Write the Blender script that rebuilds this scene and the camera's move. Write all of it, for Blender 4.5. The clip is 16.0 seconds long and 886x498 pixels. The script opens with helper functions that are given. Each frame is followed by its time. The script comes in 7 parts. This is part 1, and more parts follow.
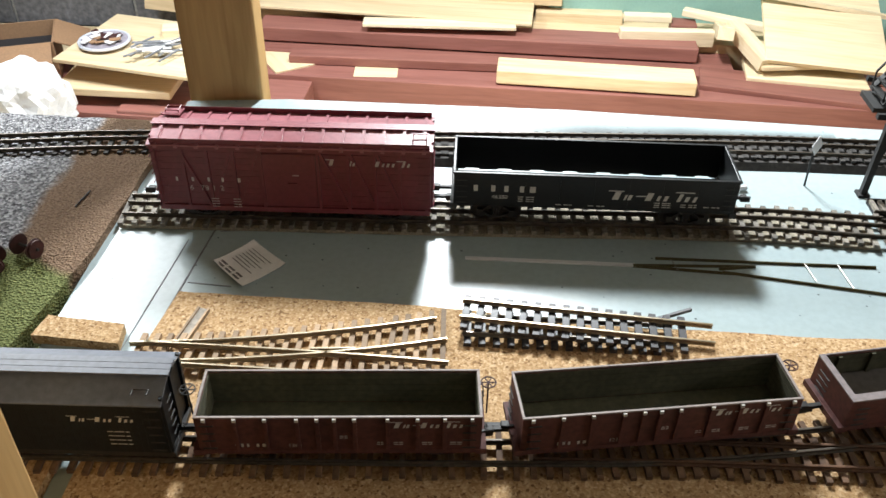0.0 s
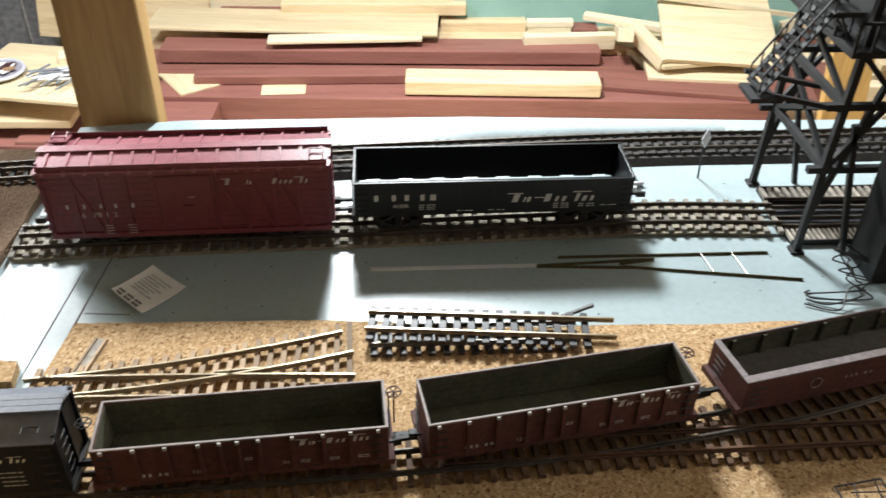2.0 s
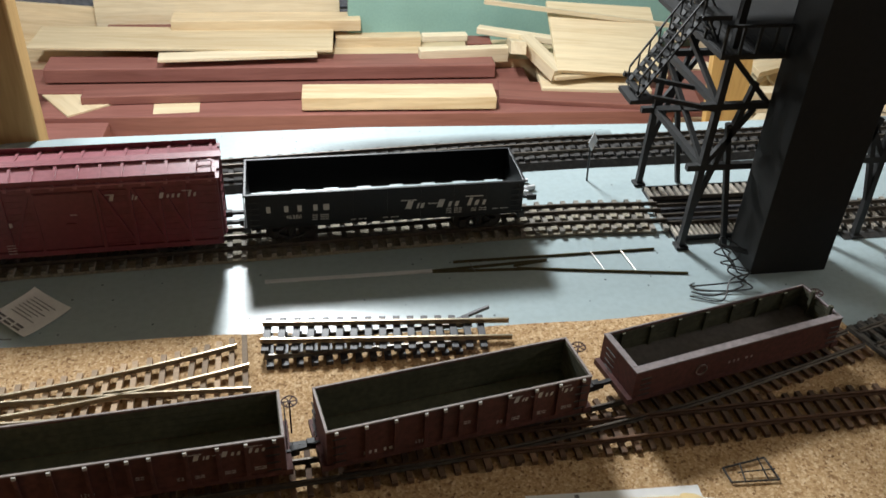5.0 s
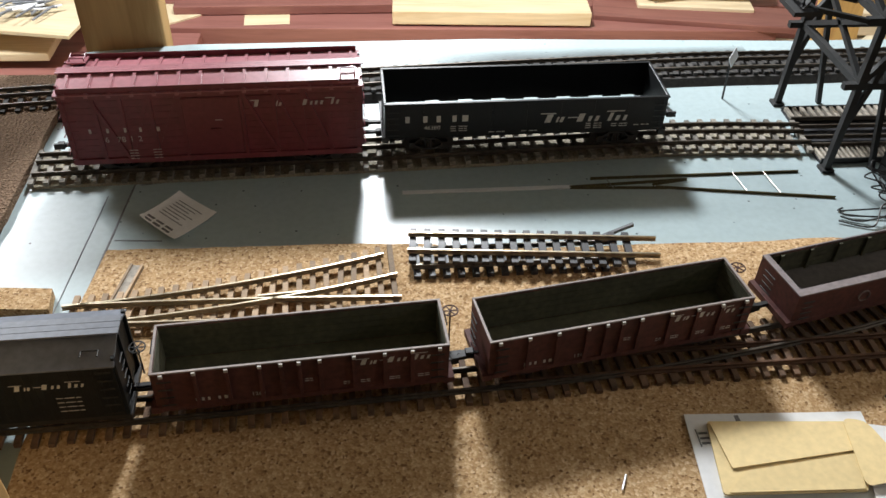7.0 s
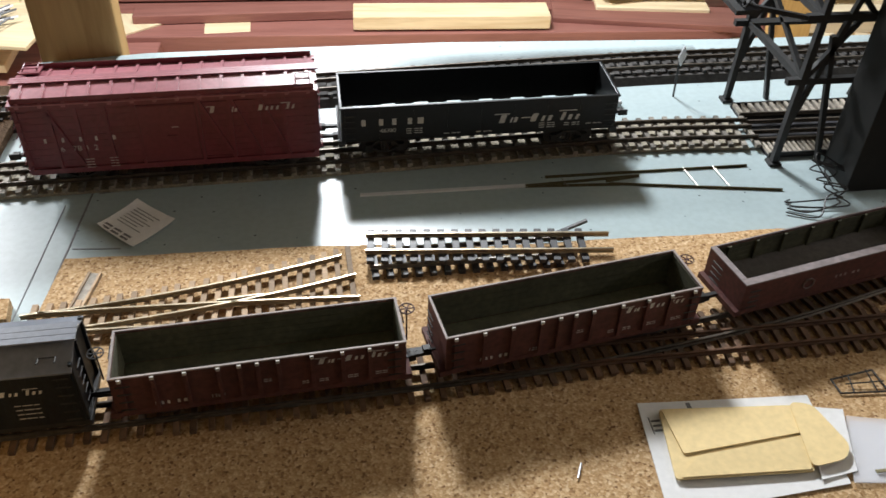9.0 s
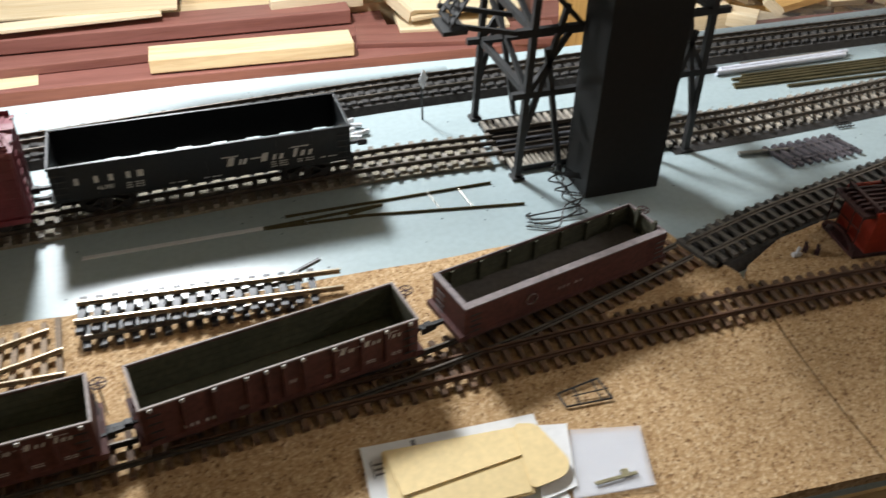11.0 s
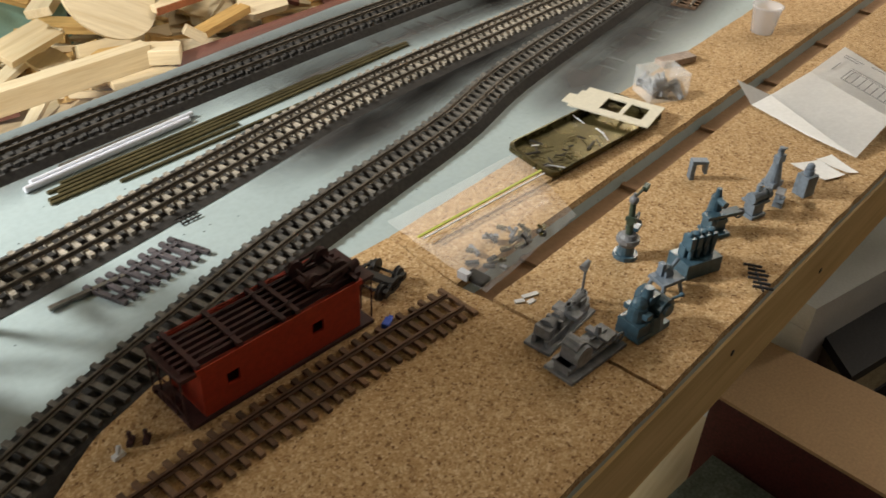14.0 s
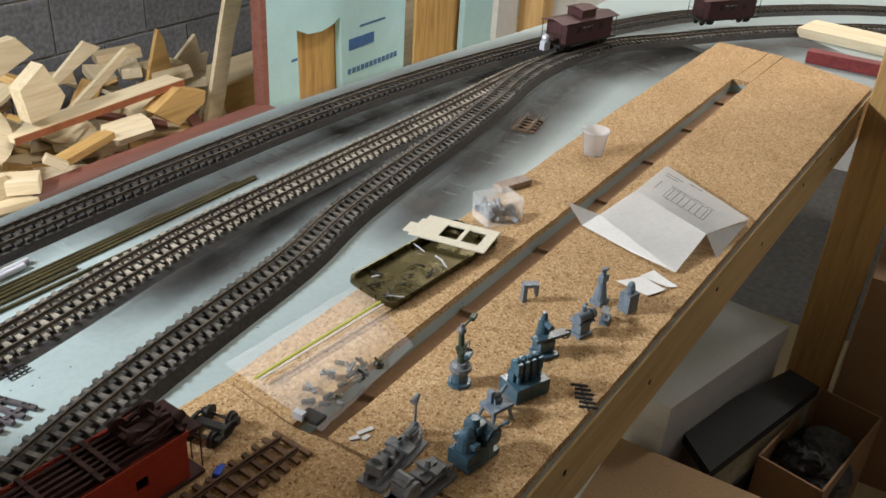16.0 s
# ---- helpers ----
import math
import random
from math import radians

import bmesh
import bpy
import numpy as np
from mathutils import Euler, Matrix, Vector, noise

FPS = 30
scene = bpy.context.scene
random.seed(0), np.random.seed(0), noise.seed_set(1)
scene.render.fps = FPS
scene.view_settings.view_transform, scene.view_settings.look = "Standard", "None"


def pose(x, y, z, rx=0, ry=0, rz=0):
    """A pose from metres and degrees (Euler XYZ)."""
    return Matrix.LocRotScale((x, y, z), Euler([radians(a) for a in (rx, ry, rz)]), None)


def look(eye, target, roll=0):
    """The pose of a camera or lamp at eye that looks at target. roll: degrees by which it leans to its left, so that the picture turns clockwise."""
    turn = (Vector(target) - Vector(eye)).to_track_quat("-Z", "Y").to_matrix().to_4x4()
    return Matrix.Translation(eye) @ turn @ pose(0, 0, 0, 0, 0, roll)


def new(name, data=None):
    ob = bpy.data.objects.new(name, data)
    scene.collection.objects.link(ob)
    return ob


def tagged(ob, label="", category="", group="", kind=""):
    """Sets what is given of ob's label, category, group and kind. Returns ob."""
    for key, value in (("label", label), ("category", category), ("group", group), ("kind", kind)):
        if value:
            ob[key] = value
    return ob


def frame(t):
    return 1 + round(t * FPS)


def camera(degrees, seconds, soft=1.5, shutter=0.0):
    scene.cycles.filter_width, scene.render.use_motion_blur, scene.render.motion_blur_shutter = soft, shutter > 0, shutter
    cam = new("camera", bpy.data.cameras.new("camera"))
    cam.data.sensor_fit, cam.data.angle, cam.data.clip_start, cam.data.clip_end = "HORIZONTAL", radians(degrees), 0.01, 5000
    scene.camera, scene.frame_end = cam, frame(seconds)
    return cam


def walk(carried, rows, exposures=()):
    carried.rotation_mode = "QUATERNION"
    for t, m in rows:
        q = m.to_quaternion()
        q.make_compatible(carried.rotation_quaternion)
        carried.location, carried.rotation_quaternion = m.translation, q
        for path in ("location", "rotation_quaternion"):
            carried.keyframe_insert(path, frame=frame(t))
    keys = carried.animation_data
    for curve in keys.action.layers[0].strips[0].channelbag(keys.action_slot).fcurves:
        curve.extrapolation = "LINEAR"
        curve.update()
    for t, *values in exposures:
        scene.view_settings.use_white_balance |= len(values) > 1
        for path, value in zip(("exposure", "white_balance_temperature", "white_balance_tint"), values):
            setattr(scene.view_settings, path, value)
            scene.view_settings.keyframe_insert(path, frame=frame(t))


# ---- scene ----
cam = camera(54.0, 16.0, shutter=0.5)
METRES, EYE, TILT, LEAN, TURN = 0.71, 0.49, -37.3, -1.0, 2.9
ROWS = [
    (0.0, 0.0, 0.0, 0.0, 0.0, 0.0, -0.0),
    (0.5, 0.0069, 0.0028, 0.0024, -0.53, -0.05, 0.39),
    (1.0, 0.0135, 0.0055, 0.0021, -1.01, 0.13, 0.89),
    (1.5, 0.0226, 0.0008, 0.0008, -2.76, 0.35, 1.61),
    (2.0, 0.0303, -0.0015, -0.0039, -4.74, 0.64, 3.75),
    (2.5, 0.0462, -0.0055, -0.0093, -8.28, 2.11, 5.69),
    (3.0, 0.0536, -0.0097, -0.0069, -10.72, 3.01, 6.32),
    (5.5, 0.0372, -0.0003, -0.0256, -10.82, -0.51, 6.07),
    (6.0, 0.0007, 0.0108, -0.0283, -10.38, -3.39, 4.68),
    (6.5, -0.0378, 0.0194, -0.0213, -7.41, -3.57, 4.34),
    (7.0, -0.0525, 0.0213, -0.0185, -6.86, -3.55, 4.48),
    (7.5, -0.0561, 0.023, -0.0168, -7.04, -3.59, 4.48),
    (8.0, -0.0505, 0.0174, -0.0175, -7.24, -3.6, 4.63),
    (10.5, 0.0466, -0.0089, -0.036, -15.34, -3.27, 10.59),
    (11.0, 0.1309, 0.0035, -0.033, -17.63, -3.25, 12.12),
    (11.5, 0.2221, -0.0056, -0.0282, -17.56, -2.4, 11.83),
    (12.0, 0.3265, -0.0289, -0.0467, -17.53, -2.13, 12.0),
    (12.5, 0.4185, -0.008, -0.0527, -22.6, -3.1, 16.22),
    (13.0, 0.5037, 0.0524, -0.0236, -35.69, -7.7, 21.59),
    (13.5, 0.552, 0.097, -0.0136, -45.26, -11.81, 26.69),
    (14.0, 0.5894, 0.1079, -0.0066, -48.81, -13.64, 28.03),
    (14.5, 0.6065, 0.0764, 0.0015, -51.82, -13.1, 28.79),
    (15.0, 0.6223, 0.0436, 0.0071, -55.11, -9.44, 29.2),
    (15.5, 0.6293, 0.0279, -0.0007, -57.56, -10.06, 29.57),
    (16.0, 0.6249, 0.0268, -0.0022, -57.33, -11.01, 29.57),
]
EXPOSURES = [(0.0, 0.42, 6500, 11), (1.5, 0.38, 6500, 11), (2.0, 0.34, 6500, 11), (2.5, 0.05, 6500, 11), (3.0, -0.25, 6500, 11), (5.5, -0.08, 6500, 12), (6.0, 0.10, 6500, 13), (6.5, 0.06, 6500, 13), (8.0, 0.06, 6500, 13), (10.5, 0.13, 6500, 14), (11.0, 0.16, 6500, 13), (11.5, 0.42, 6400, 13), (12.1, 0.38, 6900, 13), (12.5, 0.06, 7000, 13), (13.0, 0.36, 8400, 14), (13.5, 0.28, 8000, 14), (14.0, 0.26, 7300, 12), (14.5, 0.40, 7000, 13), (15.0, 0.40, 6450, 12), (16.0, 0.36, 6550, 12)]
walk(cam, [(t, pose(0, 0, EYE, TILT, LEAN, TURN) @ pose(METRES * x, METRES * y, METRES * z, 90 + pitch, roll, yaw)) for t, x, y, z, yaw, pitch, roll in ROWS], EXPOSURES)

# ---------------------------------------------------------------- world, lamps
world = bpy.data.worlds.new("world")
scene.world = world
world.use_nodes = True
world.node_tree.nodes["Background"].inputs[0].default_value = (0.9, 0.95, 1.0, 1)
world.node_tree.nodes["Background"].inputs[1].default_value = 0.035


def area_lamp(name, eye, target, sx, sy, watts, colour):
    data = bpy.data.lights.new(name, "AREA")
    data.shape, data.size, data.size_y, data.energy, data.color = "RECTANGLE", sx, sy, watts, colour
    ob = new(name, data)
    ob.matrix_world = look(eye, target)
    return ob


area_lamp("work_lamp", (0.02, 1.62, 0.86), (0.50, 1.35, 0.0), 0.30, 0.12, 42.0, (0.93, 0.985, 1.0))
area_lamp("second_work_lamp", (-1.0, 1.60, 0.80), (-0.85, 1.4, 0.0), 0.40, 0.12, 24.0, (0.93, 0.985, 1.0))
# unseen fill lamp added to brighten the scrap heap and blue foam sheets
area_lamp("right_fill_lamp", (2.90, 1.05, 1.42), (2.75, 1.5, 0.0), 1.2, 0.15, 18.0, (1.0, 0.955, 0.88))
# another added fill, out of view, for the fascia and low shelf
area_lamp("end_fill_lamp", (3.7, -0.45, 1.42), (2.5, -0.2, 0.0), 1.2, 0.15, 23.0, (1.0, 0.955, 0.88))

# ---------------------------------------------------------------- materials


def ramp(nt, fac, stops):
    n = nt.nodes.new("ShaderNodeValToRGB")
    while len(n.color_ramp.elements) < len(stops):
        n.color_ramp.elements.new(0.5)
    for e, (p, c) in zip(n.color_ramp.elements, stops):
        e.position, e.color = p, (*c, 1)
    nt.links.new(fac, n.inputs[0])
    return n.outputs[0]


def tex(nt, kind, scale, stretch=(1, 1, 1), detail=4.0, coords="Object"):
    tc = nt.nodes.new("ShaderNodeTexCoord")
    mp = nt.nodes.new("ShaderNodeMapping")
    mp.inputs["Scale"].default_value = stretch
    nt.links.new(tc.outputs[coords], mp.inputs[0])
    n = nt.nodes.new(kind)
    n.inputs["Scale"].default_value = scale
    if kind == "ShaderNodeTexNoise":
        n.inputs["Detail"].default_value = detail
    nt.links.new(mp.outputs[0], n.inputs["Vector"])
    return n


def mul(nt, a, b, fac=1.0, mode="MULTIPLY"):
    n = nt.nodes.new("ShaderNodeMix")
    n.data_type, n.blend_type = "RGBA", mode
    if isinstance(fac, float):
        n.inputs[0].default_value = fac
    else:
        nt.links.new(fac, n.inputs[0])
    for k, v in ((6, a), (7, b)):
        if isinstance(v, tuple):
            n.inputs[k].default_value = (*v, 1)
        else:
            nt.links.new(v, n.inputs[k])
    return n.outputs[2]


def base_material(name, rough, metal=0.0, spec=0.5):
    m = bpy.data.materials.new(name)
    m.use_nodes = True
    bs = m.node_tree.nodes["Principled BSDF"]
    bs.inputs["Roughness"].default_value = rough
    bs.inputs["Metallic"].default_value = metal
    bs.inputs["Specular IOR Level"].default_value = spec
    return m, m.node_tree, bs


def add_bump(nt, bs, height, strength, dist):
    b = nt.nodes.new("ShaderNodeBump")
    b.inputs["Strength"].default_value, b.inputs["Distance"].default_value = strength, dist
    nt.links.new(height, b.inputs["Height"])
    nt.links.new(b.outputs[0], bs.inputs["Normal"])


def plain(name, col, rough=0.5, metal=0.0, spec=0.5, vary=0.25, grain=220.0, coarse=25.0, bump=0.15, dist=0.0004, rand=0.12):
    """Colour with fine grain, larger stains and a little change from piece to piece."""
    m, nt, bs = base_material(name, rough, metal, spec)
    f = tex(nt, "ShaderNodeTexNoise", grain)
    g = tex(nt, "ShaderNodeTexNoise", coarse)
    lo = tuple(c * (1 - vary) for c in col)
    hi = tuple(min(1.0, c * (1 + vary)) for c in col)
    a = ramp(nt, f.outputs[0], ((0.3, lo), (0.7, hi)))
    b = ramp(nt, g.outputs[0], ((0.3, (1 - vary,) * 3), (0.65, (1.0,) * 3)))
    oi = nt.nodes.new("ShaderNodeObjectInfo")
    r = ramp(nt, oi.outputs["Random"], ((0.0, (1 - rand,) * 3), (1.0, (1.0,) * 3)))
    nt.links.new(mul(nt, mul(nt, a, b), r), bs.inputs["Base Color"])
    rr = nt.nodes.new("ShaderNodeMapRange")
    rr.inputs["To Min"].default_value, rr.inputs["To Max"].default_value = max(0.02, rough - 0.1), min(1, rough + 0.12)
    nt.links.new(g.outputs[0], rr.inputs[0])
    nt.links.new(rr.outputs[0], bs.inputs["Roughness"])
    if bump:
        add_bump(nt, bs, f.outputs[0], bump, dist)
    return m


def wood(name, col, dark, rough=0.6, scale=1.0, along="X", bump=0.2, knots=True, rand=0.3):
    m, nt, bs = base_material(name, rough, 0, 0.35)
    st = {"X": (1.2, 16, 16), "Y": (16, 1.2, 16), "Z": (16, 16, 1.2)}[along]
    oi = nt.nodes.new("ShaderNodeObjectInfo")
    tc = nt.nodes.new("ShaderNodeTexCoord")
    off = nt.nodes.new("ShaderNodeVectorMath")
    off.operation = "ADD"
    sc = nt.nodes.new("ShaderNodeMath")
    sc.operation = "MULTIPLY"
    sc.inputs[1].default_value = 37.0
    nt.links.new(oi.outputs["Random"], sc.inputs[0])
    nt.links.new(tc.outputs["Object"], off.inputs[0])
    nt.links.new(sc.outputs[0], off.inputs[1])
    mp = nt.nodes.new("ShaderNodeMapping")
    mp.inputs["Scale"].default_value = tuple(s * scale for s in st)
    nt.links.new(off.outputs[0], mp.inputs[0])
    n1 = nt.nodes.new("ShaderNodeTexNoise")
    n1.inputs["Scale"].default_value, n1.inputs["Detail"].default_value = 3.0, 6
    n1.inputs["Distortion"].default_value = 0.8
    nt.links.new(mp.outputs[0], n1.inputs["Vector"])
    n2 = nt.nodes.new("ShaderNodeTexNoise")
    n2.inputs["Scale"].default_value = 14.0
    nt.links.new(mp.outputs[0], n2.inputs["Vector"])
    c = ramp(nt, n1.outputs[0], ((0.32, dark), (0.5, col), (0.72, tuple(min(1, v * 1.12) for v in col))))
    c = mul(nt, c, ramp(nt, n2.outputs[0], ((0.35, (0.92, 0.90, 0.87)), (0.6, (1, 1, 1)))))
    c = mul(nt, c, ramp(nt, oi.outputs["Random"], ((0, (1 - rand, 1 - rand * 1.1, 1 - rand * 1.25)), (1, (1, 1, 1)))))
    if knots:
        v = nt.nodes.new("ShaderNodeTexVoronoi")
        v.inputs["Scale"].default_value = 1.0
        mk = nt.nodes.new("ShaderNodeMapping")
        mk.inputs["Scale"].default_value = tuple((5.0 if s < 2 else 9.0) * scale for s in st)
        nt.links.new(off.outputs[0], mk.inputs[0])
        nt.links.new(mk.outputs[0], v.inputs["Vector"])
        k = ramp(nt, v.outputs["Distance"], ((0.06, (0.35, 0.22, 0.13)), (0.13, (1, 1, 1))))
        c = mul(nt, c, k)
    nt.links.new(c, bs.inputs["Base Color"])
    add_bump(nt, bs, n2.outputs[0], bump, 0.0006)
    return m


def cork_material():
    m, nt, bs = base_material("cork", 0.85, 0, 0.2)
    v = tex(nt, "ShaderNodeTexVoronoi", 540.0)
    v2 = tex(nt, "ShaderNodeTexVoronoi", 280.0)
    n = tex(nt, "ShaderNodeTexNoise", 700.0)
    g = tex(nt, "ShaderNodeTexNoise", 9.0)
    c = ramp(nt, v.outputs["Color"], ((0.08, (0.22, 0.120, 0.055)), (0.26, (0.48, 0.305, 0.152)), (0.6, (0.58, 0.393, 0.212)), (0.93, (0.73, 0.55, 0.35))))
    c = mul(nt, c, ramp(nt, v2.outputs["Color"], ((0.1, (0.60, 0.52, 0.44)), (0.3, (1, 1, 1)))), 0.6)
    c = mul(nt, c, ramp(nt, n.outputs[0], ((0.35, (0.8, 0.76, 0.7)), (0.6, (1, 1, 1)))))
    c = mul(nt, c, ramp(nt, g.outputs[0], ((0.3, (0.88, 0.86, 0.83)), (0.65, (1, 1, 1)))))
    nt.links.new(c, bs.inputs["Base Color"])
    add_bump(nt, bs, v.outputs["Distance"], 0.30, 0.0008)
    return m


def foam_material(name, col, dots=True, rough=0.34):
    m, nt, bs = base_material(name, rough, 0, 0.5)
    g = tex(nt, "ShaderNodeTexNoise", 6.0)
    f = tex(nt, "ShaderNodeTexNoise", 160.0)
    c = ramp(nt, g.outputs[0], ((0.3, tuple(v * 0.86 for v in col)), (0.7, col)))
    c = mul(nt, c, ramp(nt, f.outputs[0], ((0.35, (0.93, 0.93, 0.93)), (0.6, (1, 1, 1)))))
    if dots:
        v = tex(nt, "ShaderNodeTexVoronoi", 60.0)
        c = mul(nt, c, ramp(nt, v.outputs["Distance"], ((0.045, (0.12, 0.12, 0.12)), (0.075, (1, 1, 1)))))
    nt.links.new(c, bs.inputs["Base Color"])
    s = tex(nt, "ShaderNodeTexNoise", 45.0)
    add_bump(nt, bs, s.outputs[0], 0.10, 0.0015)
    return m


def scenery_material():
    """Grey gravel, brown earth and green turf in patches on a scenic board."""
    m, nt, bs = base_material("scenery", 0.95, 0, 0.15)
    v = tex(nt, "ShaderNodeTexVoronoi", 420.0)
    n = tex(nt, "ShaderNodeTexNoise", 500.0)
    w = tex(nt, "ShaderNodeTexNoise", 16.0)
    grav = ramp(nt, v.outputs["Color"], ((0.1, (0.06, 0.06, 0.065)), (0.5, (0.2, 0.2, 0.21)), (0.9, (0.46, 0.46, 0.47))))
    earth = ramp(nt, n.outputs[0], ((0.3, (0.12, 0.078, 0.05)), (0.7, (0.27, 0.18, 0.12))))
    turf = ramp(nt, n.outputs[0], ((0.3, (0.07, 0.085, 0.028)), (0.7, (0.20, 0.22, 0.085))))
    sep = nt.nodes.new("ShaderNodeSeparateXYZ")
    tc = nt.nodes.new("ShaderNodeTexCoord")
    nt.links.new(tc.outputs["Object"], sep.inputs[0])

    def mask(out, lo, hi, wob):
        a = nt.nodes.new("ShaderNodeMath")
        a.operation = "MULTIPLY_ADD"
        a.inputs[1].default_value = wob
        nt.links.new(w.outputs[0], a.inputs[0])
        nt.links.new(out, a.inputs[2])
        r = nt.nodes.new("ShaderNodeMapRange")
        r.inputs["From Min"].default_value, r.inputs["From Max"].default_value = lo, hi
        nt.links.new(a.outputs[0], r.inputs[0])
        return r.outputs[0]
    c = mul(nt, grav, earth, mask(sep.outputs[0], -0.405, -0.395, 0.03), "MIX")
    # turf towards the front corner of the board
    d = nt.nodes.new("ShaderNodeMath")
    d.operation = "MULTIPLY_ADD"
    d.inputs[1].default_value = 1.9
    nt.links.new(sep.outputs[1], d.inputs[0])
    nt.links.new(sep.outputs[0], d.inputs[2])
    dm = nt.nodes.new("ShaderNodeMath")
    dm.operation = "MULTIPLY"
    dm.inputs[1].default_value = -1.0
    nt.links.new(d.outputs[0], dm.inputs[0])
    c = mul(nt, c, turf, mask(dm.outputs[0], -0.71, -0.69, 0.06), "MIX")
    nt.links.new(c, bs.inputs["Base Color"])
    add_bump(nt, bs, v.outputs["Distance"], 0.8, 0.003)
    return m


def glassy(name, col, rough=0.08, trans=0.9, alpha=1.0):
    m, nt, bs = base_material(name, rough, 0, 0.5)
    bs.inputs["Base Color"].default_value = (*col, 1)
    bs.inputs["Transmission Weight"].default_value = trans
    bs.inputs["IOR"].default_value = 1.2
    bs.inputs["Alpha"].default_value = alpha
    n = tex(nt, "ShaderNodeTexNoise", 90.0)
    add_bump(nt, bs, n.outputs[0], 0.25, 0.001)
    return m


def spray_material():
    """Soft-edged dark paint mist."""
    m, nt, bs = base_material("paint_overspray", 0.7, 0, 0.3)
    bs.inputs["Base Color"].default_value = (0.07, 0.066, 0.064, 1)
    tc = nt.nodes.new("ShaderNodeTexCoord")
    sep = nt.nodes.new("ShaderNodeSeparateXYZ")
    nt.links.new(tc.outputs["UV"], sep.inputs[0])
    n = tex(nt, "ShaderNodeTexNoise", 9.0)
    f = ramp(nt, sep.outputs[1], ((0.0, (0, 0, 0)), (0.5, (0.97, 0.97, 0.97)), (1.0, (0, 0, 0))))
    g = ramp(nt, n.outputs[0], ((0.25, (0.62, 0.62, 0.62)), (0.6, (1, 1, 1))))
    fade = nt.nodes.new("ShaderNodeMapRange")
    fade.inputs["From Max"].default_value = 0.12
    nt.links.new(sep.outputs[0], fade.inputs[0])
    k = mul(nt, mul(nt, f, g), fade.outputs[0])
    nt.links.new(k, bs.inputs["Alpha"])
    return m


SPRAY = spray_material()
CORK = cork_material()
FOAM = foam_material("green_foam_board", (0.38, 0.465, 0.48))
FOAM_EDGE = foam_material("foam_edge", (0.30, 0.44, 0.40), False, 0.6)
FOAM_BLUE = foam_material("blue_foam_sheet", (0.50, 0.80, 0.88), False, 0.6)
FOAM_TEAL = foam_material("teal_foam_sheet", (0.26, 0.44, 0.38), False, 0.55)
SCENERY = scenery_material()
PINE = wood("pine", (0.75, 0.60, 0.39), (0.68, 0.51, 0.31), rand=0.2)
PINE_Z = wood("pine_upright", (0.60, 0.38, 0.16), (0.46, 0.27, 0.10), along="Z", rand=0.1)
PALE = wood("pale_pine", (0.79, 0.68, 0.49), (0.74, 0.61, 0.41), knots=False, rand=0.22)
PLY = wood("plywood", (0.77, 0.64, 0.43), (0.71, 0.56, 0.35), scale=0.6, knots=False, rand=0.2)
OSB = wood("orange_plywood", (0.62, 0.39, 0.14), (0.46, 0.26, 0.09), along="Z", scale=0.8, knots=False)
REDWOOD = wood("red_painted_wood", (0.275, 0.115, 0.094), (0.23, 0.092, 0.074), knots=False, rough=0.5, rand=0.2)
OCHRE = wood("ochre_pine", (0.66, 0.43, 0.17), (0.52, 0.31, 0.11), knots=False, rand=0.3)
FASCIA = wood("fascia_pine", (0.68, 0.47, 0.22), (0.58, 0.38, 0.16), rand=0.05)
BLOCK = plain("concrete_block", (0.19, 0.195, 0.215), 0.9, vary=0.35, grain=60, coarse=5, bump=0.5, dist=0.003, rand=0.25)
MORTAR = plain("mortar", (0.42, 0.41, 0.39), 0.95, grain=90, coarse=8)
SANDY = plain("sandy_ballast", (0.30, 0.265, 0.20), 0.95, vary=0.35, grain=500)
GONFLOOR = plain("grey_gondola_floor", (0.10, 0.088, 0.082), 0.8, vary=0.2)
# for walls out of view: toned dark to cut the light they bounce
BASEMENT = plain("unseen_dark_wall", (0.20, 0.17, 0.14), 0.9, vary=0.1, grain=40, coarse=2)
CONCRETE = plain("concrete_floor", (0.13, 0.12, 0.11), 0.85, grain=40, coarse=3)
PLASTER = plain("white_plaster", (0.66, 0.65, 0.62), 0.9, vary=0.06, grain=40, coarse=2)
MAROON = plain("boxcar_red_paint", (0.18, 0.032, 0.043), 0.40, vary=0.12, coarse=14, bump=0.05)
# boxcar red made paler and pinker, with the roof's gloss reflection in the colour
MAROON_ROOF = plain("roof_red_sheen", (0.33, 0.115, 0.135), 0.34, vary=0.12, coarse=14, bump=0.05)
BLACK = plain("black_paint", (0.010, 0.011, 0.012), 0.40, spec=0.3, vary=0.2, bump=0.05)
IRON = plain("blackened_metal", (0.022, 0.020, 0.019), 0.55, vary=0.3)
GONRED = plain("weathered_red_boards", (0.115, 0.036, 0.030), 0.7, vary=0.3, coarse=30)
GONIN = plain("dark_olive_interior", (0.085, 0.082, 0.050), 0.85, vary=0.25, coarse=30)
GONRIM = plain("greyed_rim", (0.36, 0.30, 0.28), 0.6, vary=0.2)
GREYCAR = plain("dark_green_black_car", (0.010, 0.014, 0.017), 0.5, spec=0.3, vary=0.25)
# slate grey lifted and blued to stand in for the roof's glossy reflection
GREYROOF = plain("slate_roof_sheen", (0.165, 0.18, 0.215), 0.42, vary=0.14, coarse=18)
ORANGE = plain("orange_red_paint", (0.46, 0.042, 0.017), 0.5, vary=0.14, bump=0.04)
UNDER = plain("brown_underframe", (0.060, 0.018, 0.017), 0.65, vary=0.3)
CABRED = plain("caboose_brown_red", (0.075, 0.022, 0.024), 0.55, vary=0.25)
